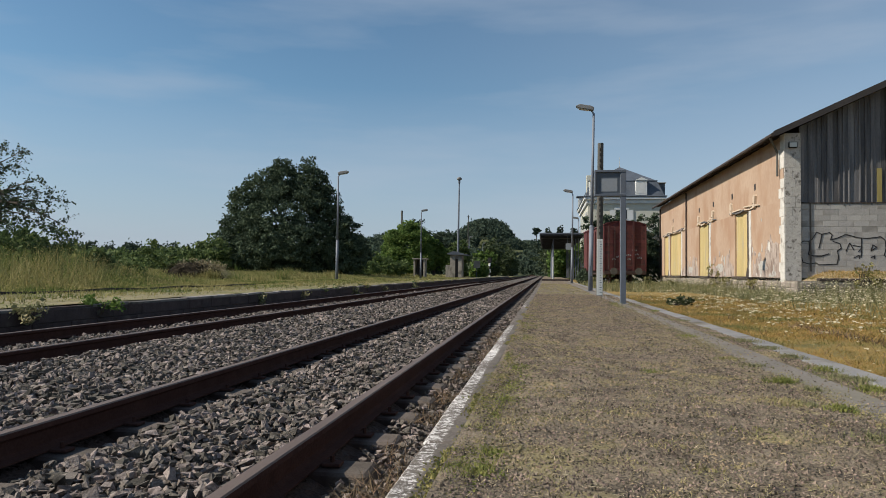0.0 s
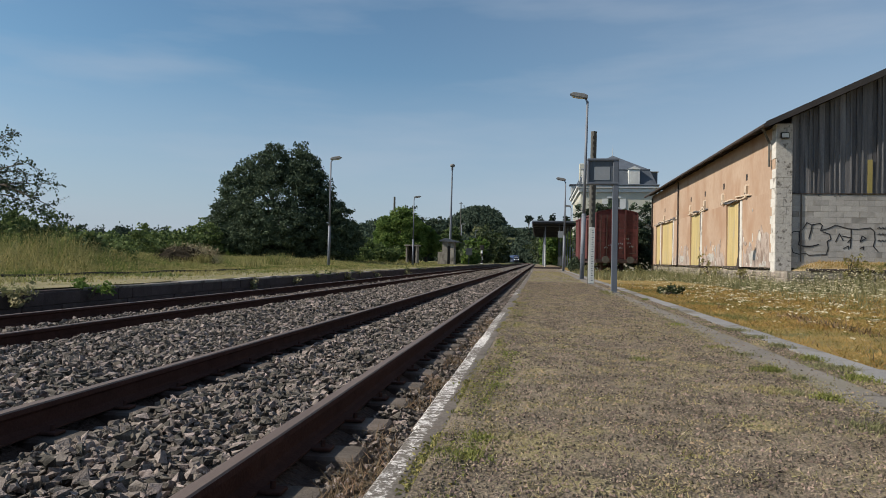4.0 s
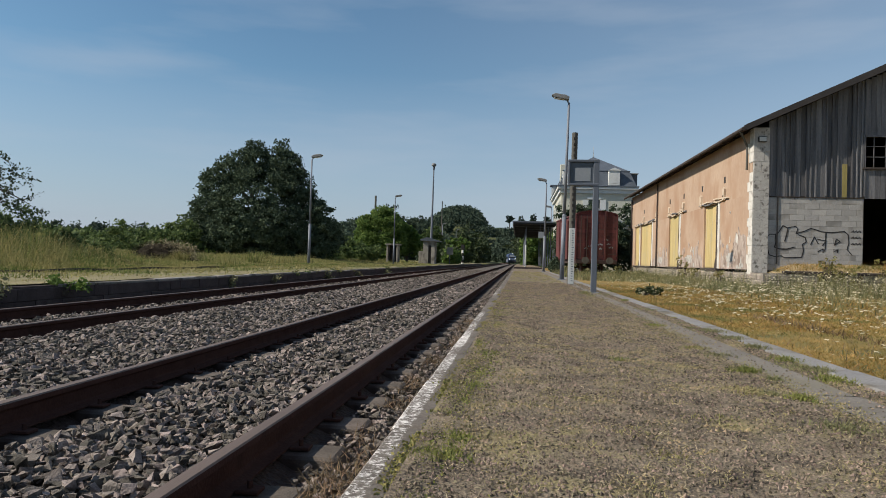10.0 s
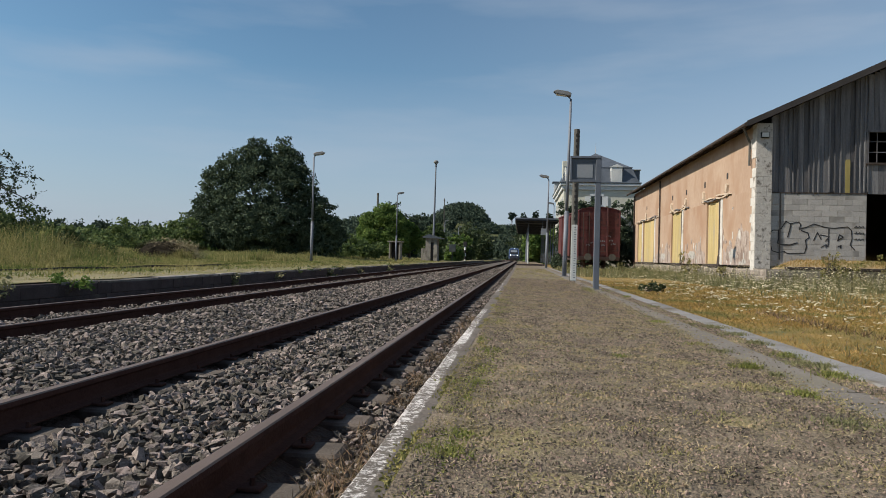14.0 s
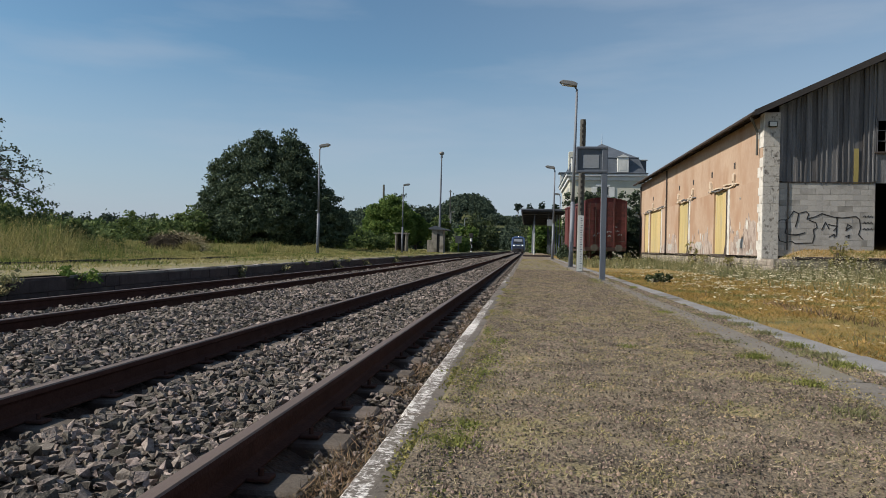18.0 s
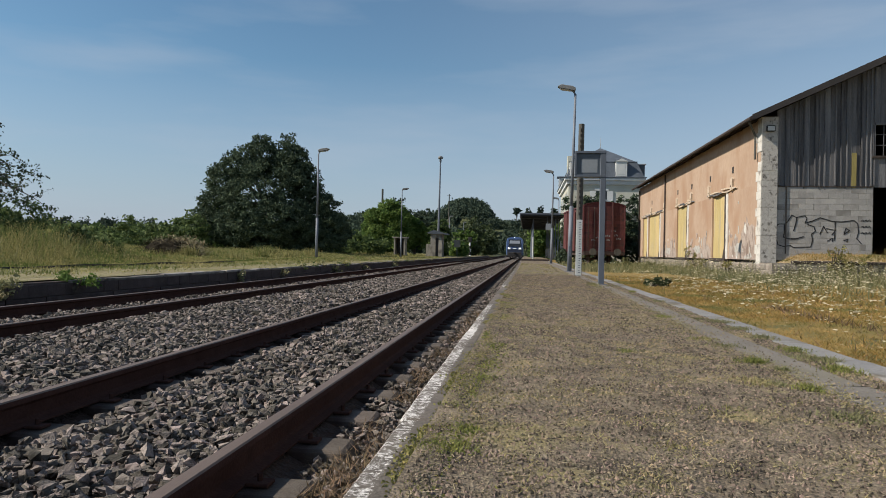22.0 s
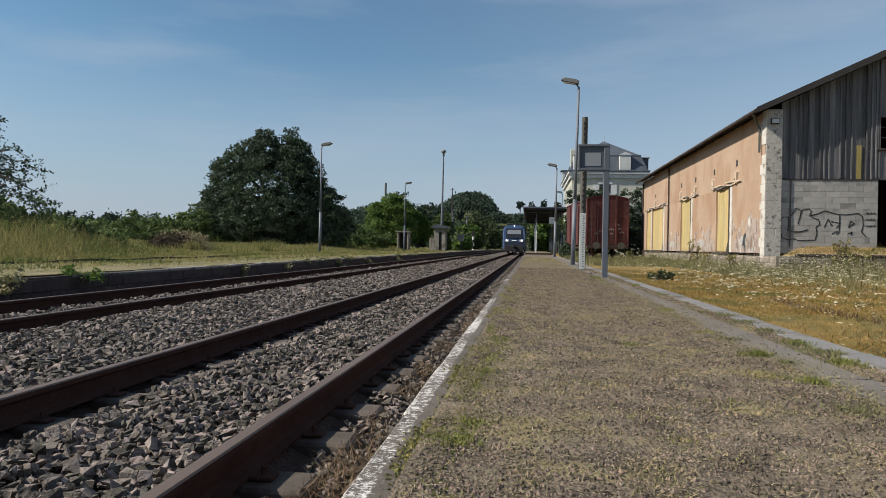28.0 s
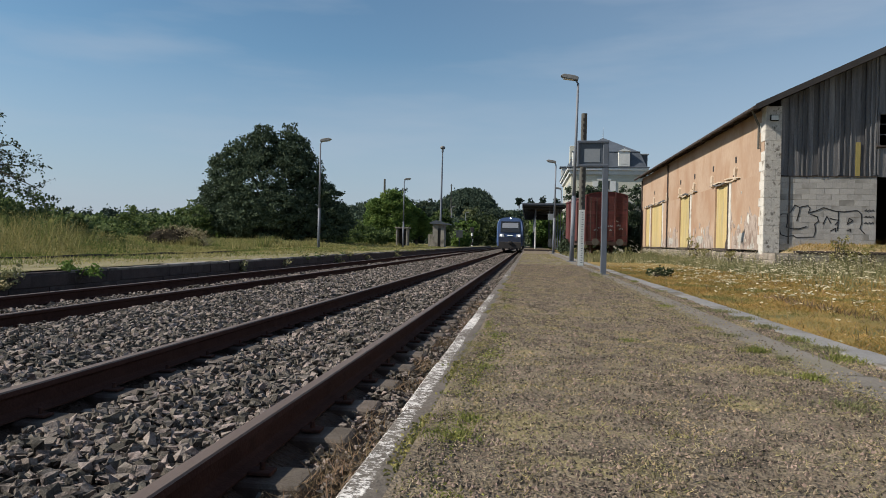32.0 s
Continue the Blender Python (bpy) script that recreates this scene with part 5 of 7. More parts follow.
    for y in (1.6, 3.6):
        d = cube_part("dormer", W - 0.9, W + 0.1, y - 0.45, y + 0.45, z0 + 0.1, z0 + 1.35, SLATE, s, 0.03, "slate-hung side dormer")
        cube_part("dormer_roof", W - 1.0, W + 0.2, y - 0.6, y + 0.6, z0 + 1.35, z0 + 1.47, ZINC, d, 0.03)
    bm = B()
    box(bm, 0.6, 1.3, 7.6, 8.3, z1 - 0.4, z1 + 1.6, 0.03)
    ch = part("chimney", bm, STUCCO, s)
    for y in (1.9, 4.6, 7.8, 11.0, 14.0):
        for z in (1.0, 5.0):
            wd = cube_part("window", 0.3, 0.36, y - 0.5, y + 0.5, z, z + 2.1, DARKGLASS, s)
            cube_part("window_frame", 0.29, 0.34, y - 0.03, y + 0.03, z, z + 2.1, CORNICE, wd)
            cube_part("surround", 0.28, 0.34, y - 0.64, y - 0.5, z - 0.1, z + 2.3, CORNICE, wd)
            cube_part("surround", 0.28, 0.34, y + 0.5, y + 0.64, z - 0.1, z + 2.3, CORNICE, wd)
            cube_part("sill", 0.22, 0.34, y - 0.64, y + 0.64, z - 0.14, z - 0.02, CORNICE, wd)
    wd = cube_part("window", 3.1, 4.2, 0.31, 0.36, 5.0, 7.3, DARKGLASS, s)
    cube_part("shutter", 2.5, 3.08, 0.27, 0.33, 5.0, 7.3, CORNICE, wd)
    cube_part("shutter", 4.22, 4.8, 0.27, 0.33, 5.0, 7.3, CORNICE, wd)
    cube_part("lintel", 2.95, 4.35, 0.25, 0.33, 7.35, 7.6, CORNICE, wd)
    # low lean-to with a pale sloping roof
    bm = B()
    prism(bm, [(3.4, 0), (7.4, 0), (7.4, 3.9), (3.4, 6.1)], -4.0, 0.3)
    part("annex", bm, STUCCO, s)
    bm = B()
    prism(bm, [(3.2, 6.15), (7.7, 3.75), (7.7, 3.87), (3.2, 6.3)], -4.3, 0.33)
    part("annex_roof", bm, ZINC, s, "pale sheet-metal lean-to roof")


build_station()


def build_canopy():
    s = thing("platform_canopy", "long flat dark platform canopy on pale steel posts", "canopy", pose(0, 66.0, 0.35))
    cube_part("roof", 0.62, 4.7, -1.0, 30.0, 4.06, 4.3, DARKSLAB, s, 0.03, "dark flat canopy roof")
    cube_part("fascia", 0.55, 0.62, -1.05, 30.05, 4.02, 4.34, GREYPAINT, s)
    cube_part("fascia", 0.62, 4.75, -1.07, -1.0, 4.2, 4.34, GREYPAINT, s)
    for i in range(7):
        cube_part("cross_beam", 0.7, 4.6, i * 5 - 0.06, i * 5 + 0.06, 3.86, 4.06, DARKSLAB, s, 0.01)
    for i in range(7):
        y = i * 5
        bm = B()
        rod(bm, (1.85, y, 0), (1.85, y, 2.1), 0.075, 0.07, 10)
        part("post", bm, LAMPGLASS if i == 0 else GREYPAINT, s, "pale steel post" if i == 0 else "")
        bm = B()
        rod(bm, (1.85, y, 2.1), (1.85, y, 3.86), 0.05, 0.05, 10)
        part("post_head", bm, GREYPAINT, s)
        cube_part("rear_post", 3.9, 4.0, y - 0.05, y + 0.05, 0, 3.86, GREYPAINT, s)
    cube_part("signboard", 3.0, 3.62, -0.9, -0.8, 2.75, 3.35, PANELPALE, s, 0.01, "small hanging grey sign")
    for x in (3.15, 3.5):
        cube_part("hanger", x - 0.02, x + 0.02, -0.87, -0.83, 3.35, 4.06, GREYPAINT, s)


build_canopy()


def build_hut():
    s = thing("signal_hut", "small grey hut with a dark doorway and wide slate roof", "hut", pose(-8.95, 78.0, 0.2))
    for x0, x1 in ((-0.7, -0.12), (0.22, 0.62)):
        cube_part("front_wall", x0, x1, -0.9, -0.75, 0, 2.75, HUTWALL, s, 0.01, "pale rendered wall")
    cube_part("front_lintel", -0.12, 0.22, -0.895, -0.75, 2.2, 2.75, HUTWALL, s)
    # near-black panel with the doorway's shade in its colour
    cube_part("door", -0.12, 0.22, -0.8, -0.76, 0.0, 2.2, BLACKVOID, s, 0, "near-black panel painted as the shaded doorway")
    cube_part("side_wall", -0.7, -0.56, -0.75, 0.9, 0, 2.75, HUTWALL, s)
    cube_part("side_wall", 0.48, 0.62, -0.75, 0.9, 0, 2.75, HUTWALL, s)
    cube_part("back_wall", -0.56, 0.48, 0.76, 0.9, 0, 2.75, HUTWALL, s)
    bm = B()
    prism(bm, [(-1.05, 2.72), (1.25, 2.62), (1.25, 2.72), (-0.3, 3.12), (-1.05, 2.84)], -1.15, 1.15)
    part("roof", bm, SLATE, s, "wide dark slate roof")
    for x in (-1.25, -0.98):
        cube_part("fence_panel", x, x + 0.24, -0.7, -0.64, 0, 1.5, HUTWALL, s, 0.01)
    # low shelter beside the hedge
    k = thing("shelter", "low grey concrete shelter with an open front", "shelter", pose(-12.6, 74.0, 0.25))
    for x in (-0.6, 0.5):
        cube_part("side_wall", x, x + 0.15, -0.5, 0.8, 0, 2.0, HUTWALL, k, 0.01)
    # shade under the shelter roof is put into this wall's near-black colour
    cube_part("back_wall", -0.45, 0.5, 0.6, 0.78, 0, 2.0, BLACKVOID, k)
    cube_part("roof", -0.75, 0.8, -0.6, 0.95, 2.0, 2.14, HUTWALL, k, 0.02)


build_hut()


def build_striped_post(x, y, h, stripes):
    s = thing("striped_signal_post", "black and white banded signal post beside the line", "signal post", pose(x, y, -0.1))
    for i in range(stripes):
        bm = B()
        rod(bm, (0, 0, i * h / stripes), (0, 0, (i + 1) * h / stripes), 0.17, 0.17, 8)
        part("band", bm, WHITEPAINT if i % 2 == 0 else BLACKPAINT, s)
    cube_part("signal_head", -0.3, 0.3, -0.2, 0.16, h, h + 0.85, BLACKPAINT, s, 0.05, "black signal head")
    return s


build_striped_post(-8.0, 112.0, 2.6, 5)
bm = B()
rod(bm, (0, 0, 0), (0, 0, 2.4), 0.05, n=8)
k = thing("route_board", "small white board on a short post beside the line", "sign", pose(-8.1, 92.0, 0.0))
part("post", bm, GREYPAINT, k)
cube_part("board", -0.45, 0.45, -0.06, -0.02, 1.5, 2.5, HUTWALL, k, 0.02)


def bare_pole(x, y, h, arm):
    s = thing("distant_pole", "distant bare wooden line pole above the trees", "pole", pose(x, y, 0.2))
    bm = B()
    rod(bm, (0, 0, 0), (0, 0, h), 0.2, 0.16, 8)
    part("shaft", bm, OLDWOOD, s)
    if arm:
        cube_part("crossarm", -arm, arm, -0.06, 0.06, h - 0.6, h - 0.48, OLDWOOD, s)


bare_pole(-22.4, 110.0, 10.8, 0)
bare_pole(-26.2, 240.0, 21.2, 0.6)


# ---- trees and bushes ----
def crown_lumps(cx, cy, cz, rx, ry, rz, n, size):
    """Lumps spread through an ellipsoid, most of them at its skin, with an uneven outline."""
    out = []
    for _ in range(n):
        d = Vector((random.gauss(0, 1), random.gauss(0, 1), random.gauss(0, 1))).normalized()
        r = random.uniform(0.25, 0.92) ** 0.6
        s = size * random.uniform(0.65, 1.3)
        out.append((cx + d.x * rx * r, cy + d.y * ry * r, max(cz + d.z * rz * r, s * 0.7), s, s, s * 0.85))
    return out


def tree(name, label, m, trunk_h, trunk_r, lumps, leaves, leaf, material, limbs=6, category="tree", group="", clump=0.0):
    t = thing(name, label, category, m, group)
    bm = B()
    lean = random.uniform(-0.2, 0.2)
    rod(bm, (0, 0, -0.1), (lean * 0.4, 0, trunk_h * 0.5), trunk_r * 1.25, trunk_r * 0.9, 9)
    rod(bm, (lean * 0.4, 0, trunk_h * 0.48), (lean, 0, trunk_h), trunk_r * 0.9, trunk_r * 0.55, 9)
    part("trunk", bm, BARK, t)
    for i in range(limbs):
        L = lumps[(i * 7) % len(lumps)]
        bm = B()
        a = Vector((lean * 0.7, 0, trunk_h * random.uniform(0.5, 0.98)))
        b = Vector(L[:3])
        mid = (a + b) / 2 + Vector((0, 0, 0.15 * (b - a).length))
        rod(bm, a, mid, trunk_r * 0.45, trunk_r * 0.28, 6)
        rod(bm, mid, b, trunk_r * 0.28, trunk_r * 0.08, 6)
        part("limb", bm, BARK, t)
    clump = clump or 0.3 * float(np.median([q[3] for q in lumps]))
    v, f = leaf_cards(in_lumps(clumps(lumps, clump, max(60, leaves // 50)), leaves, 0.3), leaf)
    v[:, 2] = np.maximum(v[:, 2], 0.03)
    part("crown", fast_mesh("crown", v, f, 4, material), None, t, "leafy crown")
    return t


random.seed(11)
big = [(-0.4, 0, 4.4, 4.3, 4.0, 4.0), (-2.5, 0, 7.5, 1.7, 1.7, 1.9), (-0.9, 0, 8.1, 1.4, 1.6, 2.0), (1.2, 0.3, 8.6, 1.0, 1.1, 2.0), (1.9, 0, 7.3, 1.5, 1.5, 1.8), (-4.0, 0, 6.2, 1.6, 1.6, 1.6), (-4.7, 0, 4.3, 1.5, 1.8, 1.5), (-5.2, 0, 2.6, 1.6, 2, 1.7), (-5.9, 0, 1.4, 1.2, 1.6, 1.3),
       (2.9, 0, 5.9, 1.4, 1.7, 1.7), (3.7, 0, 4.7, 1.2, 1.6, 1.3), (4.9, 0, 4.1, 1.1, 1.5, 1.0), (5.2, 0, 2.7, 1.2, 1.6, 1.3), (4.6, 0, 1.6, 1.8, 2, 1.6), (0, -2.5, 2.6, 3.6, 2.2, 2.4), (2.6, -1, 2.0, 2.6, 2, 2.0), (-2.6, -1, 2.0, 2.6, 2, 2.0)]
tree("oak_tree", "broad dark oak standing behind the far platform", pose(-21.3, 58.0, 0.4) @ Matrix.Diagonal((1.05, 1.0, 1.035, 1)), 4.5, 0.45, big, 95000, 0.178, LEAF_DARK, 10, clump=0.42)

lime = [(0, 0, 3.7, 2.5, 2.0, 2.7), (-1.3, -0.5, 2.0, 1.9, 1.6, 1.9), (1.2, -0.4, 1.9, 1.9, 1.5, 1.8), (-1.5, 0, 4.6, 1.3, 1.3, 1.3), (1.3, 0, 4.8, 1.3, 1.3, 1.2), (0.1, 0, 6.0, 1.2, 1.1, 0.9), (-2.2, 0, 3.2, 0.9, 1.0, 1.1), (2.2, 0, 3.1, 0.9, 1.0, 1.1)]
tree("lime_tree", "bright green young tree with a full low crown", pose(-16.0, 84.0, 0.3) @ Matrix.Diagonal((1.06, 1, 1, 1)), 2.5, 0.18, lime, 42000, 0.19, LEAF_LIME, 5, clump=0.42)
tree("hedge_tree", "dark green rounded tree beside the hut", pose(-13.0, 86.0, 0.3), 2.2, 0.18, crown_lumps(0, 0, 2.9, 1.9, 2, 2.4, 20, 0.9) + [(0, 0, 2.7, 1.6, 1.5, 2.3)], 14000, 0.23, LEAF_LIME, 5)
tree("hedge_tree", "dark green rounded tree beside the hut", pose(-10.6, 92.0, 0.2), 2.2, 0.18, crown_lumps(0, 0, 2.6, 1.9, 2, 2.3, 18, 0.9) + [(0, 0, 2.4, 1.6, 1.5, 2.1)], 12000, 0.25, LEAF_MID, 5)
tree("lime_tree", "bright green young tree with a full low crown", pose(-9.6, 122.0, 0.2), 2.0, 0.15, crown_lumps(0, 0, 2.9, 2.2, 2, 2.6, 16, 0.9), 5000, 0.3, LEAF_LIME, 4)

# tree whose boughs hang in from beyond the picture
def build_side_tree():
    t = thing("apple_tree", "old fruit tree with thin drooping leafy boughs", "tree", pose(-19.1, 20.5, 0.05))
    bm = B()
    rod(bm, (0, 0, -0.1), (0.1, 0, 1.6), 0.2, 0.15, 9)
    rod(bm, (0.1, 0, 1.55), (0.4, 0, 2.6), 0.15, 0.1, 9)
    part("trunk", bm, BARK, t)
    pts = []
    random.seed(23)
    tips = ((5.3, 2.05), (5.0, 3.1), (4.6, 3.7), (4.2, 2.9), (3.9, 4.7), (4.6, 2.2), (4.9, 2.6), (4.3, 3.4), (3.3, 4.2), (3.5, 3.2), (3.2, 2.4), (2.4, 5.0), (1.0, 5.0), (-1.8, 4.2), (-1.6, 2.9))
    boughs = [((0.3, 0, random.uniform(1.9, 2.5)), (u * 0.87, random.uniform(-0.9, 0.4), w * 0.97), random.uniform(0.25, 0.7)) for u, w in tips]
    for a, b, sag in boughs:
        a, b = Vector(a), Vector(b)
        bm = B()
        prev = a
        for i in range(1, 8):
            f = i / 7
            p = a.lerp(b, f) + Vector((0, random.uniform(-.08, .08), sag * math.sin(f * math.pi) + random.uniform(-.05, .05)))
            rod(bm, prev, p, 0.06 * (1 - f) + 0.012, 0.06 * (1 - f - 1 / 7) + 0.012 if i < 7 else 0.006, 6)
            for _ in range(4):
                tip = p + Vector((random.uniform(0.05, 0.55), random.uniform(-.3, .3), random.uniform(-0.45, 0.35)))
                rod(bm, p, tip, 0.008, 0.003, 4)
                for _ in range(12 if i > 2 else 4):
                    pts.append(p.lerp(tip, random.uniform(0.2, 1.05)) + Vector((random.gauss(0, .05), random.gauss(0, .05), random.gauss(0, .05))))
            prev = p
        part("bough", bm, BARK, t)
    lum = [(0.6, 0.3, 2.0, 1.6, 1.2, 1.3), (2.2, 0, 1.6, 1.5, 1.0, 1.0), (0.2, 0.4, 3.4, 1.2, 1.0, 1.0), (3.4, 0.2, 1.5, 1.2, 0.9, 0.9)]
    v, f = leaf_cards(np.array([p[:] for p in pts]), 0.08)
    part("crown", fast_mesh("crown", v, f, 4, LEAF_APPLE), None, t, "sparse dull green leaves")
    v, f = leaf_cards(in_lumps(clumps(lum, 0.28, 90), 3800, 0.3), 0.1)
    part("lower_foliage", fast_mesh("lower_foliage", v, f, 4, LEAF_MID), None, t, "fuller green leaves low in the crown")


build_side_tree()


def bush(label, x, y, z, rx, ry, rz, n, leaf, material, category="bush", name="bush"):
    t = thing(name, label, category, pose(x, y, z))
    lumps = [(0, 0, rz * 0.48, rx * 0.8, ry * 0.8, rz * 0.44), (0, 0, rz * 0.3, rx * 0.9, ry * 0.9, rz * 0.3)] if rz > 1 else []
    lumps += crown_lumps(0, 0, rz * 0.5, rx, ry, rz * 0.5, max(9, int(rx * ry * rz * 1.3) if rz > 2 * rx else int(rx * 4)), min(rx, rz) * 0.34)
    bm = B()
    for _ in range(4):
        rod(bm, (0, 0, 0), (random.uniform(-rx, rx) * 0.5, random.uniform(-ry, ry) * 0.5, rz * 0.6), 0.03, 0.01, 5)
    tagged(part("stem", bm, BARK, t), kind="stuff")
    v, f = leaf_cards(in_lumps(clumps(lumps, max(leaf * 1.6, 0.14 * min(rx, rz)), max(24, n // 40)), int(n * 0.7), 0.25), leaf * 1.18)
    v[:, 2] = np.maximum(v[:, 2], 0.02)
    part("foliage", fast_mesh("foliage", v, f, 4, material), None, t)
    return t


bush("deep shaded thicket behind the oak", -19.4, 72.0, 0.3, 2.4, 2, 4.4, 6000, 0.22, LEAF_DARK, "thicket", "thicket")
bush("deep shaded thicket behind the oak", -20.8, 70.0, 0.3, 2.4, 2, 4.0, 6000, 0.22, LEAF_DARK, "thicket", "thicket")
random.seed(5)
MEADOW = [(-17.5, 21.5, 1.9, 1.6, 1.6, LEAF_MID, 2600), (-15.8, 24, 1.6, 1.5, 1.0, LEAF_MID, 1600), (-18.9, 23.2, 1.7, 1.4, 2.1, LEAF_MID, 3200), (-26, 38, 2.4, 2, 1.9, LEAF_MID, 2500), (-31, 47, 3, 2.5, 1.3, LEAF_MID, 2600), (-27.5, 55, 2.4, 2, 3.2, LEAF_MID, 3200),
          (-34, 60, 4, 3, 3.0, LEAF_MID, 3200), (-30, 68, 2.6, 2, 5.0, LEAF_LIME, 3600), (-39, 66, 4, 3, 2.9, LEAF_MID, 3000), (-46, 70, 4.5, 3, 1.6, LEAF_MID, 3000), (-53, 76, 5, 3, 1.5, LEAF_MID, 3000),
          (-40, 84, 4, 3, 5.4, LEAF_MID, 3000), (-47, 90, 5, 3, 4.2, LEAF_MID, 3000), (-35, 88, 4, 3, 5.6, LEAF_MID, 3000), (-58, 88, 6, 4, 1.9, LEAF_MID, 3000), (-14.6, 70, 2, 1.5, 1.9, LEAF_MID, 2200), (-17.5, 66, 2.6, 2, 1.5, LEAF_MID, 2200),
          (-19.5, 86, 2.5, 2, 3.2, LEAF_MID, 2400), (-23.0, 92, 3, 2, 3.4, LEAF_MID, 2400), (-22.5, 80, 3, 2.2, 2.0, LEAF_MID, 2400)]
for i in range(16):
    y = random.uniform(28, 50)
    x = 1.2 - y * random.uniform(0.7, 0.86)
    MEADOW.append((x, y, random.uniform(0.8, 1.7), 1.0, min(random.uniform(0.9, 1.7), 0.35 + 0.02 * y), random.choice((LEAF_MID, GRASS_TALL, LEAF_MID, LEAF_LIME)), 1300))
WEEDS = []
for i in range(14):
    y = random.uniform(22, 36)
    WEEDS.append((1.2 - y * random.uniform(0.5, 0.72), y, random.uniform(0.35, 0.7), random.uniform(0.5, 0.95)))
for x, y, r, h in [w for w in WEEDS if abs(w[0] + 0.5 * w[1] - 0.1) > 2.4]:
    bush("leafy green weed among the tall dry grass", x, y, ground_z(x, y), r, r, h, 700, 0.075, random.choice((LEAF_MID, LEAF_LIME, GRASS_TALL)), "weed", "meadow_weed")
for x, y, rx, ry, rz, m, n in MEADOW:
    bush("dense green bush at the edge of the meadow", x, y, 0.4, rx, ry, rz, n, 0.16 + y * 0.0012, m)
for x, y, rx, rz, m in ((-8.9, 100, 1.5, 2.0, LEAF_DEEP), (-9.5, 108, 1.6, 3.2, LEAF_DEEP), (-12.5, 118, 2.5, 4.2, LEAF_DEEP), (-10.5, 135, 2.5, 5, LEAF_DEEP), (-8.9, 160, 1.6, 4.5, LEAF_DEEP), (-9.2, 185, 1.8, 6, LEAF_DEEP), (-9.6, 205, 2.0, 7, LEAF_DEEP), (-10.2, 228, 2.2, 8, LEAF_DEEP), (-11, 150, 3, 6.5, LEAF_DEEP), (-12, 168, 3, 8.5, LEAF_DEEP),
                        (-13, 188, 4, 10, LEAF_DEEP), (-13, 210, 4, 10, LEAF_DEEP), (-14, 235, 4.5, 11, LEAF_DEEP), (-15.5, 258, 5, 12, LEAF_DEEP), (-18, 280, 5, 12, LEAF_DEEP), (-22, 305, 6, 12, LEAF_DEEP)):
    bush("tall dark thicket along the line", x, y, 0.1, rx, rx, rz, 3000, 0.2 + y * 0.0014, m, "thicket", "thicket")
for x, y, rx, rz, m in ((6.6, 92, 1.6, 5.0, LEAF_LIME), (2.9, 101, 1.5, 5.2, LEAF_LIME), (5.4, 102, 2.0, 5.6, LEAF_LIME), (4.4, 112, 2.2, 6.0, LEAF_LIME), (-8.3, 96, 1.0, 2.4, LEAF_LIME), (7.6, 104, 3, 7.5, LEAF_DEEP), (6.0, 135, 3, 8, LEAF_DEEP), (5.4, 160, 3, 9, LEAF_DEEP), (5, 190, 3.5, 10, LEAF_DEEP), (4.0, 225, 4, 11, LEAF_DEEP), (2.5, 262, 5, 12, LEAF_DEEP), (9.0, 300, 6, 13, LEAF_DEEP), (3.8, 322, 3.5, 8, LEAF_DEEP), (2.0, 345, 3.5, 8, LEAF_DEEP), (-0.8, 362, 4, 9, LEAF_DEEP), (-5.5, 388, 4.5, 9, LEAF_DEEP)):
    bush("tall green thicket beyond the canopy", x, y, ground_z(x, y) - 0.1, rx, rx, rz, 3200, 0.2 + y * 0.0014, m, "thicket", "thicket")
for x, y, rx, rz in ((10.3, 60.5, 1.1, 6.6), (9.4, 60.2, 1.0, 6.4), (10.9, 60.8, 1.3, 6.2), (5.0, 62.6, 0.8, 6.2), (5.7, 63.0, 1.0, 7.2), (6.6, 62.8, 1.1, 7.0), (7.7, 62.8, 1.1, 7.2), (6.2, 62.4, 0.9, 6.8), (7.2, 62.2, 0.8, 6.4), (8.6, 62.0, 1.0, 6.2), (4.3, 58.5, 0.5, 1.2)):
    bush("dark conifer-like shrub behind the wagon", x, y, 0.0, rx, rx, rz, 6000, 0.14, LEAF_DARK, "shrub", "shrub")
for x, y, rx, rz in ((-23.4, 130, 2.6, 11.0), (-20.6, 134, 2.6, 9.4), (-18.4, 132, 2.4, 9.0), (-30.5, 140, 3.0, 8.5), (-16.6, 128, 2.2, 7.4)):
    bush("tall dark tree behind the hedge", x, y, 0.2, rx, rx, rz, 5000, 0.34, LEAF_FAR, "tree", "hedge_tree")
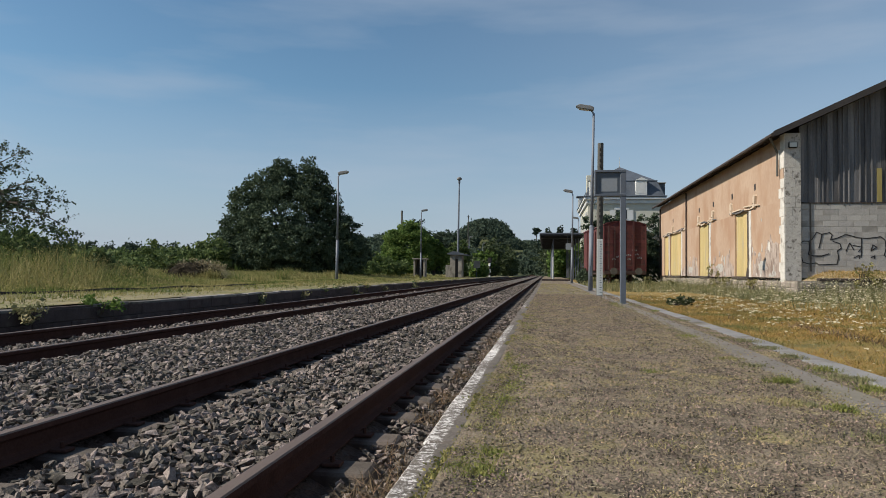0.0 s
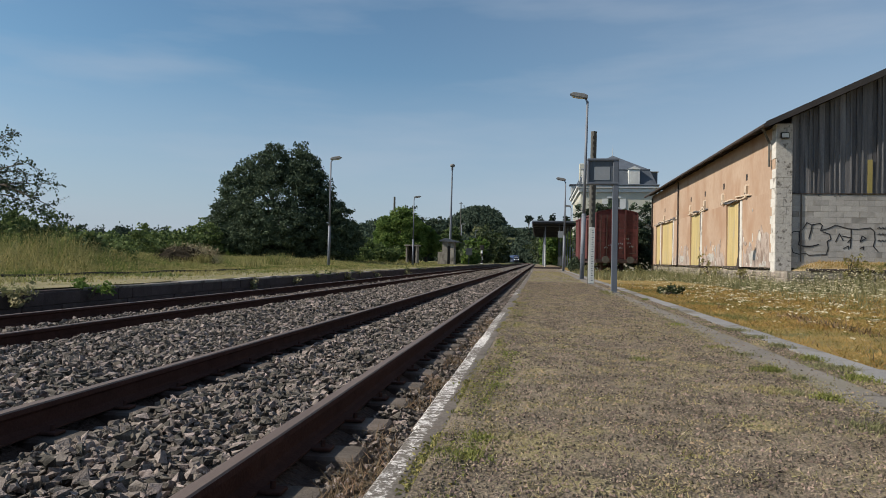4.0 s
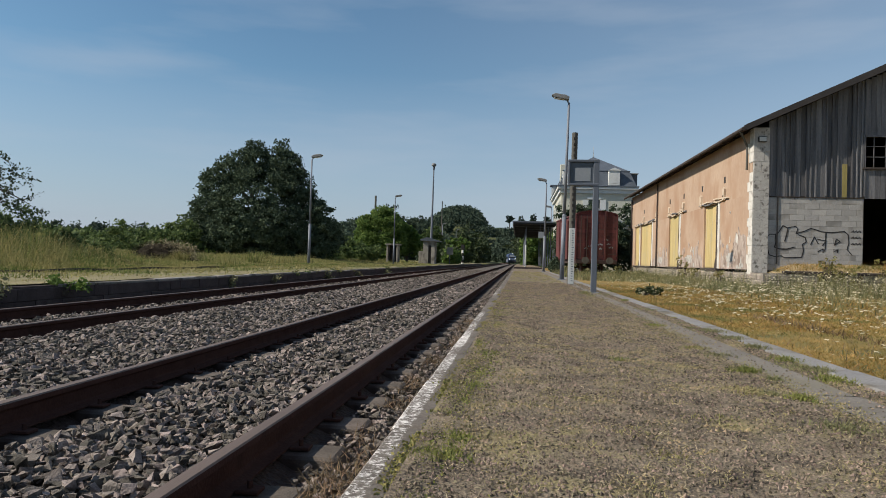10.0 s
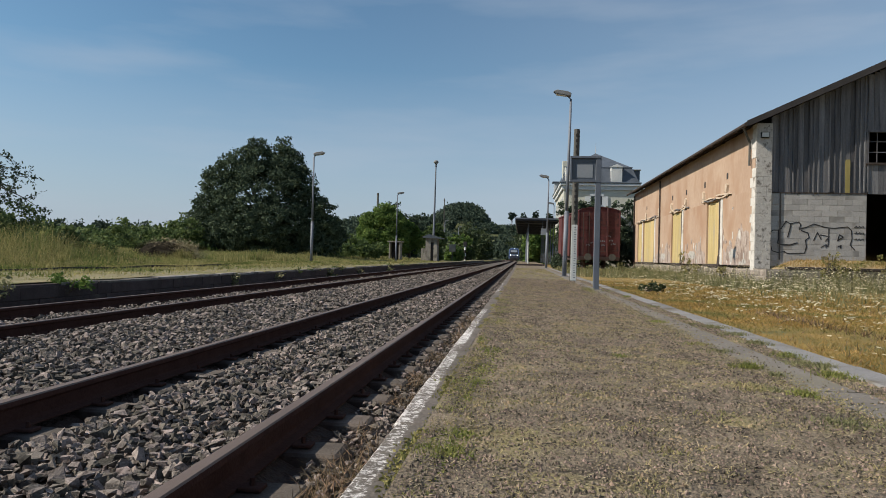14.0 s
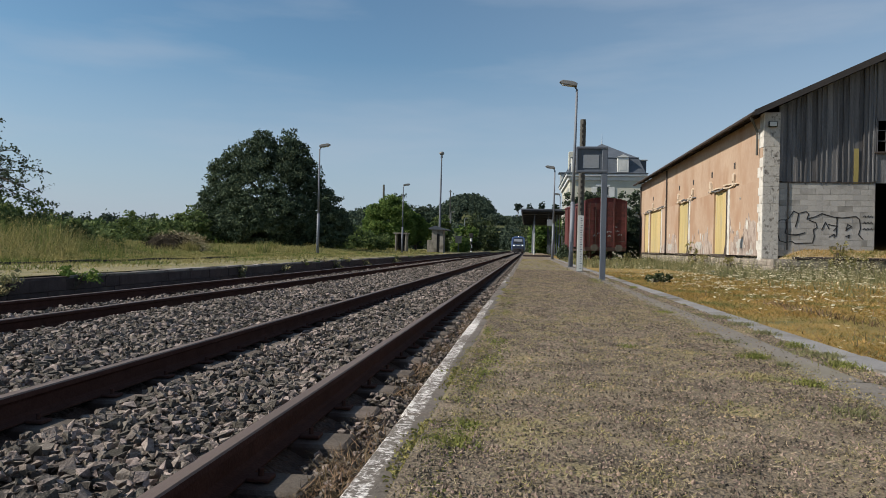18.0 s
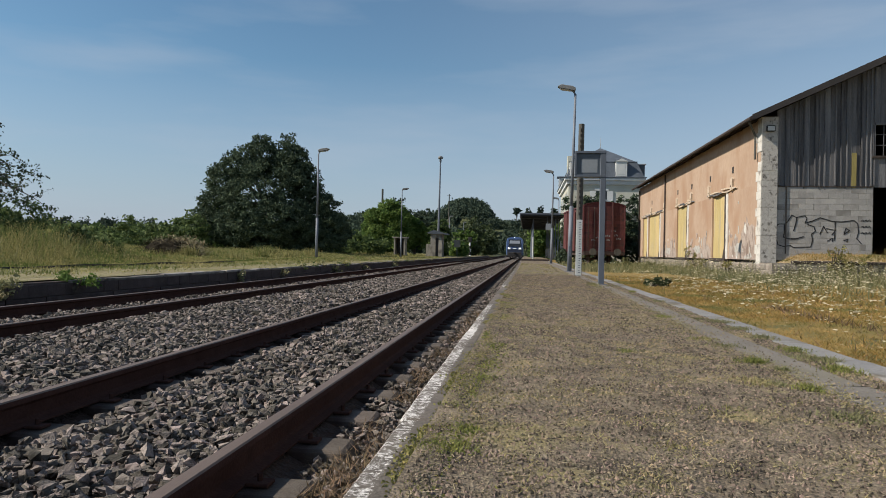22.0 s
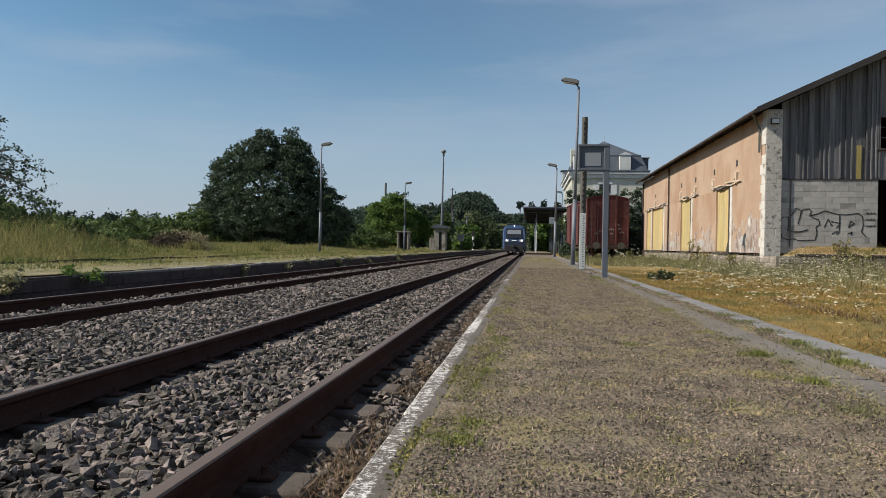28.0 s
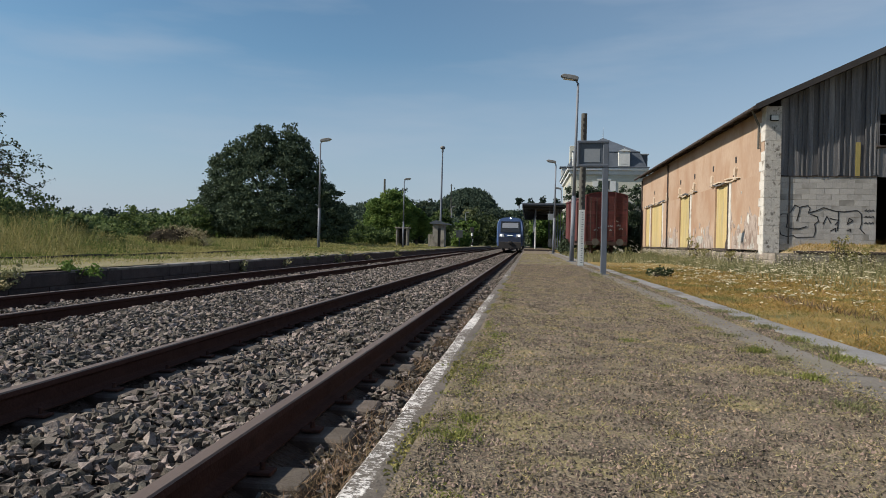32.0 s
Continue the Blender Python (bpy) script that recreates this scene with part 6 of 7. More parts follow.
# mound of cut brush on the meadow
def build_mound():
    t = thing("brush_heap", "low old heap of dark cut brush half thatched with dry grass", "heap", pose(-15.15, 29.9, 0.4))
    bm = B()
    bmesh.ops.create_icosphere(bm, subdivisions=4, radius=1.0, matrix=Matrix.Diagonal((1.3, 1.0, 0.76, 1)))
    for v in bm.verts:
        v.co *= 1 + 0.12 * noise.noise(v.co * 1.7) + 0.1 * noise.noise(v.co * 6)
        v.co.z = max(v.co.z, -0.05)
    part("heap_body", bm, BRUSH, t)
    # pale thatch over the back and the top, hanging down the flank
    p = in_lumps([(0.1, 0.2, 0.12, 1.34, 0.98, 0.7), (0.75, 0.0, 0.05, 0.78, 0.78, 0.66)], 6200, 0.97)
    p = p[(p[:, 2] > 0.56) | ((p[:, 0] > 0.72) & (p[:, 2] > 0.02))]
    v, f = blades(p, rng.uniform(0.03, 0.14, len(p)), 0.012, 3.0)
    part("dry_thatch", fast_mesh("dry_thatch", v, f, 3, STRAW), None, t, "pale matted dry grass")
    q = in_lumps([(-0.1, -0.05, 0.05, 1.3, 1.0, 0.7)], 3600, 0.96)
    q = q[q[:, 2] > 0.02]
    v, f = blades(q, rng.uniform(0.02, 0.16, len(q)), 0.009, 3.0)
    part("brushwood", fast_mesh("brushwood", v, f, 3, BRUSH), None, t)
    q = np.stack([rng.uniform(-1.3, 1.4, 900), -0.9 + rng.normal(0, 0.22, 900), np.zeros(900)], 1)
    v, f = blades(q, rng.uniform(0.08, 0.42, len(q)), 0.011, 0.8)
    part("grass", fast_mesh("grass", v, f, 3, GRASS_TALL), None, t)


build_mound()


# clumps of tall dry grass left standing on the meadow
def grass_clump(x, y, r, h, n):
    t = thing("grass_clump", "clump of tall golden grass on the meadow", "grass", pose(x, y, ground_z(x, y)), "grass clumps on the meadow")
    q = np.stack([rng.normal(0, r * 0.5, n), rng.normal(0, r * 0.5, n), np.zeros(n)], 1)
    v, f = blades(q, rng.uniform(0.4, 1.0, n) * h, 0.018, 0.7)
    tagged(part("grass", fast_mesh("grass", v, f, 3, GRASS_TALL), None, t), kind="stuff")


random.seed(19)
for x, y, r, h, n in [(-13.8, 29.0, 0.3, 0.62, 300), (-13.6, 36.5, 0.4, 0.7, 220), (-14.6, 41.0, 0.4, 0.8, 220), (-13.2, 44.5, 0.5, 0.7, 220)] + [
        (1.2 - y * random.uniform(0.3, 0.5), y, random.uniform(0.3, 0.7), random.uniform(0.35, 0.75), 160) for y in (28, 33, 36, 39, 42, 45, 47, 50, 52, 54, 55, 57, 60, 62, 66, 70)]:
    if x < -10.8:
        grass_clump(x, y, r, h, n)


# ---- distant woods ----
def woods(name, label, spots, per_tree, leaf, material):
    C = []
    for x, y, h, r in spots:
        z = ground_z(x, y)
        k = [(x, y, z + h * 0.45, r, r, h * 0.46), (x + r * 0.4, y, z + h * 0.7, r * 0.6, r * 0.6, h * 0.28), (x - r * 0.4, y, z + h * 0.6, r * 0.65, r * 0.6, h * 0.3)]
        C.append(in_lumps(k, per_tree, 0.6))
    v, f = leaf_cards(np.concatenate(C), leaf)
    tagged(new(name, fast_mesh(name, v, f, 4, material)), label, "woods", kind="stuff")


random.seed(31)
spots = []
while len(spots) < 760:
    y = random.uniform(285, 560)
    x = 1.2 + y * random.uniform(-0.3, 0.16)
    if y < 455 and abs(x - bend_x(y) + 2.6) < 11:
        continue
    spots.append((x, y, random.uniform(9, 13) if x < -24 or y < 400 else random.uniform(6.5, 9.5), random.uniform(3, 4.5)))
for _ in range(260):
    y = random.uniform(240, 450)
    side = random.choice((-1, 1)) * random.uniform(6.2, 11.5)
    if y > 285 or side > 0:
        spots.append((bend_x(y) - 2.6 + side, y, random.uniform(4, 8), random.uniform(1.4, 2.3)))
for _ in range(150):
    y = random.uniform(480, 545)
    spots.append((-42 + random.uniform(-16, 14), y, random.uniform(9, 12), random.uniform(3, 4.5)))
woods("wooded_hill", "wooded hill closing the valley", spots, 140, 1.28, LEAF_FAR)
spots = []
for _ in range(330):
    a = radians(random.uniform(-46, -16))
    d = random.uniform(150, 260)
    spots.append((1.2 + d * math.sin(a), d * math.cos(a), random.uniform(6.5, 9.5) * (0.55 + 0.45 * (d / 260)) * (0.66 if a < radians(-29) else 0.85 if a < radians(-25) else 1.0), random.uniform(2.5, 4)))
woods("meadow_wood", "line of dark trees beyond the meadow", spots, 170, 0.86, LEAF_MID)
spots = []
for i in range(300):
    a = radians(random.uniform(-46, -12))
    d = random.uniform(520, 560)
    spots.append((1.2 + d * math.sin(a), d * math.cos(a), random.uniform(7, 13) if i % 5 else random.uniform(12, 16), random.uniform(2.0, 4.0)))
woods("far_conifers", "far blue-green row of conifers on the skyline", spots, 90, 1.68, LEAF_FAR)
for x, y, h in ((-5.7, 480, 19.2), (2.2, 480, 17.0), (10.6, 480, 19.4), (20.0, 480, 18.2)):
    lum = crown_lumps(0, 0, h * 0.74, 2.2, 2.2, 3.0, 14, 1.5) + [(0, 0, h * 0.72, 2.2, 2.2, 3.2)]
    tree("hilltop_tree", "lone tree with a high round crown on the hill", pose(x, y, ground_z(x, y)), h * 0.7, 0.35, lum, 4200, 0.6, LEAF_FAR, 4)

# ---- grass, weeds, pebbles ----
def stuff(name, label, verts, loops, sides, material, category="grass"):
    return tagged(new(name, fast_mesh(name, verts, loops, sides, material)), label, category, kind="stuff")


def lift(xy):
    return np.concatenate([xy, np.array([[ground_z(x, y)] for x, y in xy])], 1)


xy = np.concatenate([np.stack([-10.2 - 22 * rng.uniform(0, 1, 110000) ** 1.3, 9 + 42 * rng.uniform(0, 1, 110000)], 1), np.stack([rng.uniform(-70, -10.5, 45000), 30 + 60 * rng.uniform(0, 1, 45000)], 1)])
xy = xy[(xy[:, 0] + 14.6) ** 2 + (xy[:, 1] - 29.4) ** 2 > 1.9]
pz = np.array([noise.noise((x * 0.13, y * 0.13, 9)) for x, y in xy])
edge = np.clip((-10.0 - xy[:, 0]) / 3.5, 0.15, 1)
wild = np.clip(((1.2 - xy[:, 0]) / xy[:, 1] - 0.6) / 0.16, 0, 1)
h = (0.62 + 0.55 * pz) * rng.uniform(0.3, 1.2, len(xy)) * edge * (0.45 + 0.75 * wild)
# trodden grass round the brush heap
h *= np.where(((xy[:, 0] + 14.0) / 2.3) ** 2 + ((xy[:, 1] - 27.8) / 3.0) ** 2 < 1, 0.38, 1.0)
v, f = blades(lift(xy), np.maximum(h, 0.08), 0.007 + 0.0004 * xy[:, 1], 0.9)
stuff("meadow_grass", "tall dry yellow-green meadow grass", v, f, 3, GRASS_TALL)
tips = lift(xy)[::3] + np.stack([rng.normal(0, .1, len(xy))[::3], rng.normal(0, .1, len(xy))[::3], np.maximum(h, 0.08)[::3] * rng.uniform(0.7, 1.1, len(h[::3]))], 1)
v, f = leaf_cards(tips, 0.05)
stuff("seed_heads", "feathery dry seed heads over the meadow", v, f, 4, GRASS_TALL)
# brown dry stalks and litter between the ballast and the platform
p = np.stack([rng.uniform(0.3, 0.73, 11000), 1.5 + 10 * rng.uniform(0, 1, 11000) ** 1.9, np.full(11000, -0.2)], 1)
dens = np.array([noise.noise((x * 2.5, y * 1.6, 12)) for x, y, z in p])
p = p[dens + rng.normal(0, 0.12, len(p)) + np.clip((3.6 - p[:, 1]) * 0.25, 0, 0.3) > 0.05]
p[:, 2] += rng.uniform(0, 0.04, len(p))
v, f = blades(p, rng.uniform(0.01, 0.07, len(p)), 0.0028, 3.0)
stuff("dry_litter", "brown dry stalks between ballast and platform", v, f, 3, LITTER)
# moss fringe over the back of the kerb
p = np.stack([0.895 + rng.normal(0, 0.035, 30000), 1.0 + 15 * rng.uniform(0, 1, 30000) ** 1.5, np.full(30000, 0.202)], 1)
dens = np.array([noise.noise((x * 3, y * 2.2, 21)) for x, y, z in p])
p = p[dens + rng.normal(0, 0.1, len(p)) + (p[:, 0] - 0.88) * 5 > 0.05]
v, f = leaf_cards(p, 0.012)
stuff("moss_fringe", "yellow-green moss creeping over the kerb", v, f, 4, FRINGE, "moss")
p = np.stack([0.885 + np.abs(rng.normal(0, 0.085, 26000)), 1.0 + 16 * rng.uniform(0, 1, 26000) ** 1.5, np.full(26000, 0.203)], 1)
dens = np.array([noise.noise((x * 4, y * 1.7, 41)) for x, y, z in p])
p = p[dens + rng.normal(0, 0.08, len(p)) > 0.12]
v, f = leaf_cards(p, 0.011)
stuff("green_moss", "fresh green moss in patches behind the kerb", v, f, 4, GREENMOSS, "moss")
xy = np.stack([rng.uniform(-9.9, -6.5, 30000), 8 + 70 * rng.uniform(0, 1, 30000) ** 1.4], 1)
p = np.concatenate([xy, np.full((len(xy), 1), 0.24)], 1)
keep = rng.uniform(0, 1, len(p)) < np.clip((-7.0 - p[:, 0]) / 2.6, 0.16, 1)
p = p[keep]
v, f = blades(p, rng.uniform(0.02, 0.13, len(p)) * np.clip((-6.2 - p[:, 0]) / 2.5, 0.25, 1), 0.01 + 0.0004 * p[:, 1], 1.3)
stuff("platform_grass", "short dry grass on the far platform", v, f, 3, GRASS_TALL)

xy = near_rows(130000, 3.36, 9.3, 3.6, 26, 1.6)
far_field = np.stack([rng.uniform(9.3, 30, 30000), rng.uniform(8, 24, 30000)], 1)
xy = np.concatenate([xy, far_field, np.stack([rng.uniform(3.36, 9.3, 9000), rng.uniform(-4, 3.6, 9000)], 1)])
v, f = blades(lift(xy), rng.uniform(0.012, 0.055, len(xy)), 0.0018 + 0.00045 * np.abs(xy[:, 1]), 2.4)
stuff("ochre_grass", "short ochre dry grass of the goods yard", v, f, 3, GRASS_OCHRE)
xy = np.concatenate([np.stack([rng.uniform(7.6, 9.4, 14000), rng.uniform(22, 51, 14000)], 1), np.stack([rng.uniform(8.5, 20, 9000), 24.0 - np.abs(rng.normal(0, 1.0, 9000))], 1), np.stack([rng.uniform(3.4, 8, 5000), rng.uniform(32, 46, 5000)], 1),
                     np.stack([rng.uniform(7, 16, 3000), rng.uniform(9, 22, 3000)], 1)])
v, f = blades(lift(xy), 0.06 + 0.36 * rng.uniform(0, 1, len(xy)) ** 2.4, 0.006 + 0.0004 * xy[:, 1], 0.9)
stuff("quay_weeds", "grey-green weeds along the loading quay", v, f, 3, GRASS_GREEN)
xy = np.stack([rng.uniform(10.1, 20, 7000), rng.uniform(24.3, 25.45, 7000)], 1)
p = np.concatenate([xy, 0.66 + np.clip((xy[:, :1] - 9.95) / 0.9, 0, 1) * (0.1 + 0.2 * (xy[:, 1:] - 24.22))], 1)
v, f = blades(p, rng.uniform(0.02, 0.12, len(p)) * (1 + 2 * (rng.uniform(0, 1, len(p)) < 0.05)), 0.008, 1.2)
stuff("quay_grass", "dry grass on top of the quay", v, f, 3, GRASS_OCHRE)
# brown seed stalks standing through the dry grass
xy = np.concatenate([near_rows(1500, 3.4, 9.4, 4.5, 26, 1.3), np.stack([rng.uniform(9.4, 17, 900), rng.uniform(10, 23, 900)], 1), np.stack([rng.normal(5.03, 0.07, 420), rng.uniform(7.4, 11.5, 420)], 1)])
v, f = blades(lift(xy), rng.uniform(0.03, 0.12, len(xy)), 0.004 + 0.0004 * xy[:, 1], 1.4)
stuff("seed_stalks", "brown dead seed stalks in the dry grass", v, f, 3, LITTER)
# white umbels: small flat flower heads on stems
xy = np.concatenate([near_rows(1200, 3.6, 9.4, 5, 26, 1.2), np.stack([rng.uniform(8, 18, 320), 23.8 - np.abs(rng.normal(0, 4.5, 320))], 1)])
hh = rng.uniform(0.1, 0.4, len(xy))
p = lift(xy)
c = np.concatenate([p + np.stack([rng.normal(0, .02, len(p)), rng.normal(0, .02, len(p)), hh], 1) for _ in range(3)])
c += rng.normal(0, 0.014, c.shape)
v, f = flat_cards(c, 0.022)
stuff("wild_carrot_flowers", "flat white flower heads of wild carrot", v, f, 4, UMBEL, "flowers")

# the denser stand of umbels and pale weeds before the quay
xy = np.concatenate([np.stack([9.3 + 9 * rng.uniform(0, 1, 2600), 23.85 - np.abs(rng.normal(0, 1.3, 2600))], 1), np.stack([9.25 - np.abs(rng.normal(0, 0.35, 1500)), rng.uniform(24, 48, 1500)], 1)])
p = lift(xy)
hh = 0.18 + 0.62 * rng.uniform(0, 1, len(p)) ** 1.4
v, f = blades(p, hh, 0.012, 0.5)
stuff("umbel_stems", "pale green stems of wild carrot by the quay", v, f, 3, GRASS_GREEN)
c = np.concatenate([p + np.stack([rng.normal(0, .05, len(p)), rng.normal(0, .05, len(p)), hh * rng.uniform(0.7, 1.0, len(p))], 1) for _ in range(3)])
v, f = flat_cards(c, 0.028)
stuff("quay_umbels", "white flower heads crowding the foot of the quay", v, f, 4, UMBEL, "flowers")
n = 320
xy = near_rows(n, 4.2, 13, 5.5, 23, 1.0)
p = lift(xy) + np.stack([np.zeros(n), np.zeros(n), rng.uniform(0.12, 0.4, n)], 1)
an, rd = rng.uniform(0, 6.3, (n, 24)), 0.095 * rng.uniform(0, 1, (n, 24)) ** 0.5 * rng.uniform(0.35, 1.2, (n, 1))
c = p[:, None, :] + np.stack([rd * np.cos(an), rd * np.sin(an), rng.normal(0, 0.006, an.shape) - rd * 0.15], 2)
v, f = flat_cards(c.reshape(-1, 3), 0.018)
stuff("large_umbels", "a few broad white flower heads", v, f, 4, UMBEL, "flowers")

# small stones, moss and tufts on the platform
def place(n, x0, x1, y0, y1, power):
    q = near_rows(n, x0, x1, y0, y1, power)
    return np.concatenate([q, np.array([[platform_z(x, y)] for x, y in q])], 1)


p = place(66000, 0.88, 3.07, 0.9, 21, 1.9)
p = np.concatenate([p, place(9000, 0.9, 2.95, -4, 0.9, 1.0)])
p = p[(p[:, 0] < 2.6 + rng.normal(0, 0.06, len(p))) | (rng.uniform(0, 1, len(p)) < 0.12) | (p[:, 0] > 2.9)]
n = len(p)
s = (rng.uniform(0.0026, 0.0072, n) * (1 + 0.085 * np.abs(p[:, 1])))[:, None]
s[::90] *= 1.35
octa = np.array([(1, 0, -0.4), (0, 1, -0.4), (-1, 0, -0.4), (0, -1, -0.4), (0, 0, 0.7)], float)
tri8 = np.array([(0, 1, 4), (1, 2, 4), (2, 3, 4), (3, 0, 4)])
a = rng.uniform(0, 6.3, n)
R = np.stack([np.cos(a), -np.sin(a), np.zeros(n), np.sin(a), np.cos(a), np.zeros(n), np.zeros(n), np.zeros(n), np.ones(n)], 1).reshape(n, 3, 3)
v = np.einsum("nij,nvj->nvi", R, octa[None] * rng.uniform(0.5, 1.5, (n, 5, 3))) * s[:, :, None] + p[:, None, :] + np.array([0, 0, 0.003])
f = (tri8[None] + (np.arange(n) * 5)[:, None, None]).ravel()
stuff("platform_pebbles", "small pale pebbles trodden into the platform", v.reshape(-1, 3), f, 3, PEBBLE, "gravel")
p = place(110000, 0.89, 2.62, 0.9, 44, 2.4)
dens = np.array([0.6 * noise.noise((x * 1.1, y * 0.9, 2)) + 0.9 * noise.noise((x * 5.5, y * 4, 7)) for x, y, z in p])
p = p[dens + rng.normal(0, 0.1, len(p)) > 0.1]
v, f = blades(p, rng.uniform(0.002, 0.013, len(p)), 0.0018 + 0.00045 * p[:, 1], 3.0)
stuff("dry_moss", "dry yellow moss and stubble on the platform", v, f, 3, MOSS, "moss")


# loose flakes of straw, leaf and grit lying over everything
p = np.concatenate([place(42000, 0.885, 2.66, 0.9, 19, 1.8), place(9000, 0.89, 2.66, -4, 0.9, 1.0)])
p[:, 2] += 0.006
v, f = flat_cards(p, 0.0034 + 0.0006 * np.abs(p[:, 1]))
stuff("platform_grit", "pale and dark crumbs of straw and grit", v, f, 4, GRIT, "gravel")
p = place(9000, 0.9, 2.7, 1.2, 12, 1.6)
p[:, 2] += 0.006
v, f = blades(p, rng.uniform(0.002, 0.008, len(p)), 0.0012 + 0.0003 * p[:, 1], 9.0)
stuff("loose_straw", "pale bits of straw lying on the platform", v, f, 3, STRAW, "litter")


# moss and grit creeping over the strip and the border stones
q = np.concatenate([np.stack([rng.normal(2.63, 0.07, 12000), 1.5 + 14 * rng.uniform(0, 1, 12000) ** 1.5, np.full(12000, 0.2)], 1), np.stack([rng.normal(2.98, 0.07, 12000), 1.5 + 16 * rng.uniform(0, 1, 12000) ** 1.4, np.full(12000, 0.196)], 1)])
dens = np.array([noise.noise((x * 2, y * 1.3, 31)) for x, y, z in q])
q = q[dens + rng.normal(0, 0.2, len(q)) > 0.0]
v, f = leaf_cards(q, 0.009)
stuff("strip_moss", "dry moss creeping over the strip and border stones", v, f, 4, MOSS, "moss")


def tuft(x, y, z, r, n, h, material, label, w=0.004):
    q = np.stack([x + rng.normal(0, r * 0.5, n), y + rng.normal(0, r * 0.5, n), np.full(n, z)], 1)
    t = thing("weed_tuft", label, "weed", pose(x, y, z), "weeds on the platforms")
    q -= np.array([x, y, z])
    v, f = blades(q, rng.uniform(0.3, 1.0, n) * h, w, 1.2)
    tagged(part("grass", fast_mesh("grass", v, f, 3, material), None, t), kind="stuff")
    q[:, 2] += rng.uniform(0, 0.6, n) * h
    v, f = leaf_cards(q, 0.011)
    tagged(part("foliage", fast_mesh("foliage", v, f, 4, material), None, t), kind="stuff")
    return t


TUFTS = [(0.95, 2.15, 0.1, 420, 0.035, GREENMOSS), (0.98, 2.38, 0.08, 260, 0.03, GREENMOSS), (1.02, 1.62, 0.05, 90, 0.03, GREENMOSS), (0.96, 3.4, 0.12, 320, 0.03, GREENMOSS), (0.97, 4.6, 0.12, 220, 0.03, GREENMOSS), (0.92, 2.75, 0.06, 140, 0.03, GREENMOSS), (0.98, 6.5, 0.16, 260, 0.03, MOSS),
         (2.55, 4.25, 0.07, 240, 0.06, GREENMOSS), (2.63, 4.01, 0.05, 110, 0.045, GRASS_GREEN), (2.38, 3.58, 0.1, 150, 0.035, MOSS), (2.44, 3.54, 0.05, 80, 0.04, GRASS_GREEN), (2.56, 3.46, 0.07, 170, 0.045, GREENMOSS), (2.48, 2.83, 0.11, 220, 0.05, GRASS_GREEN),
         (3.05, 6.84, 0.14, 240, 0.05, GRASS_GREEN), (3.06, 6.25, 0.12, 200, 0.045, GRASS_GREEN), (3.05, 5.6, 0.1, 160, 0.05, GRASS_GREEN), (3.01, 4.9, 0.09, 170, 0.055, GREENMOSS), (2.98, 4.52, 0.12, 220, 0.045, GRASS_GREEN), (3.04, 4.42, 0.09, 160, 0.05, GRASS_GREEN),
         (2.97, 4.08, 0.09, 220, 0.055, GREENMOSS), (2.54, 5.38, 0.12, 140, 0.04, GRASS_TALL), (2.6, 5.0, 0.12, 150, 0.04, GRASS_GREEN), (1.85, 4.5, 0.06, 70, 0.05, GRASS_TALL), (1.5, 3.2, 0.12, 160, 0.025, MOSS), (1.7, 2.3, 0.08, 100, 0.03, MOSS), (2.0, 2.9, 0.1, 90, 0.03, GRASS_TALL)]
random.seed(77)
for _ in range(26):
    y = 7.0 + 10 * random.random()
    TUFTS.append((random.choice((2.56, 2.6, 2.62, 2.98, 3.04, 3.05)) + random.uniform(-.03, .03), y, random.uniform(0.04, 0.12), random.randint(60, 190), random.uniform(0.025, 0.055), random.choice((GRASS_GREEN, GRASS_GREEN, GREENMOSS, GRASS_TALL))))
for x, y, r, n, h, m in TUFTS:
    tuft(x, y, 0.19, r, n, h, m, "small green weed tuft growing in the platform")
for x, y, z, rx, rz, n in ((-6.3, 10.6, 0.05, 0.33, 0.32, 700), (-6.3, 9.0, 0.0, 0.5, 0.3, 500), (-6.28, 17.2, -0.1, 0.22, 0.35, 220), (-6.28, 20.3, -0.1, 0.15, 0.3, 160), (-6.28, 26, -0.1, 0.3, 0.35, 200), (-6.28, 31, -0.1, 0.3, 0.3, 200), (-6.28, 38, -0.1, 0.4, 0.3, 200)):
    bush("small weed hanging from the far platform's edge", x, y, z, rx, rx * 0.6, rz, n, 0.055, LEAF_LIME if n > 600 else GRASS_GREEN, "weed", "edge_weed")
for _ in range(26):
    y = random.uniform(19, 56)
    w = random.uniform(0.12, 0.3)
    bush("low grassy weed on the far platform's edge", -6.42 + bend_x(y), y, 0.1, w, w * 0.6, random.uniform(0.14, 0.3), 90, 0.05, random.choice((GRASS_GREEN, GRASS_TALL, LEAF_MID)), "weed", "edge_weed")
bush("low dark green weed clump in the yard", 4.5, 18.2, 0.03, 0.4, 0.4, 0.24, 700, 0.06, LEAF_DEEP, "weed", "weed_clump")
for x, y, rz in ((9.1, 33.5, 1.1), (9.15, 35.0, 1.5), (9.0, 27.8, 0.7), (9.2, 32.4, 0.8), (11.3, 23.9, 1.5), (11.5, 24.0, 1.8), (11.75, 23.9, 1.3), (12.3, 23.9, 1.1), (13.2, 23.8, 1.0), (13.5, 25.0, 1.3)):
    bush("leggy yellow-green weed beside the quay", x, y, 0.03, 0.22, 0.2, rz, 420, 0.055, FRINGE, "weed", "yard_weed")
for x, y in ((3.9, 44), (4.6, 42.6), (5.6, 42.8), (6.6, 42.7), (7.6, 43.2), (8.3, 42)):
    bush("tall weed growing round the wagon", x, y, 0.03, 0.6, 0.4, random.uniform(0.4, 0.8), 500, 0.08, GRASS_GREEN, "weed", "yard_weed")


# black cable lying along the back of the far platform: one swept tube
bm = B()
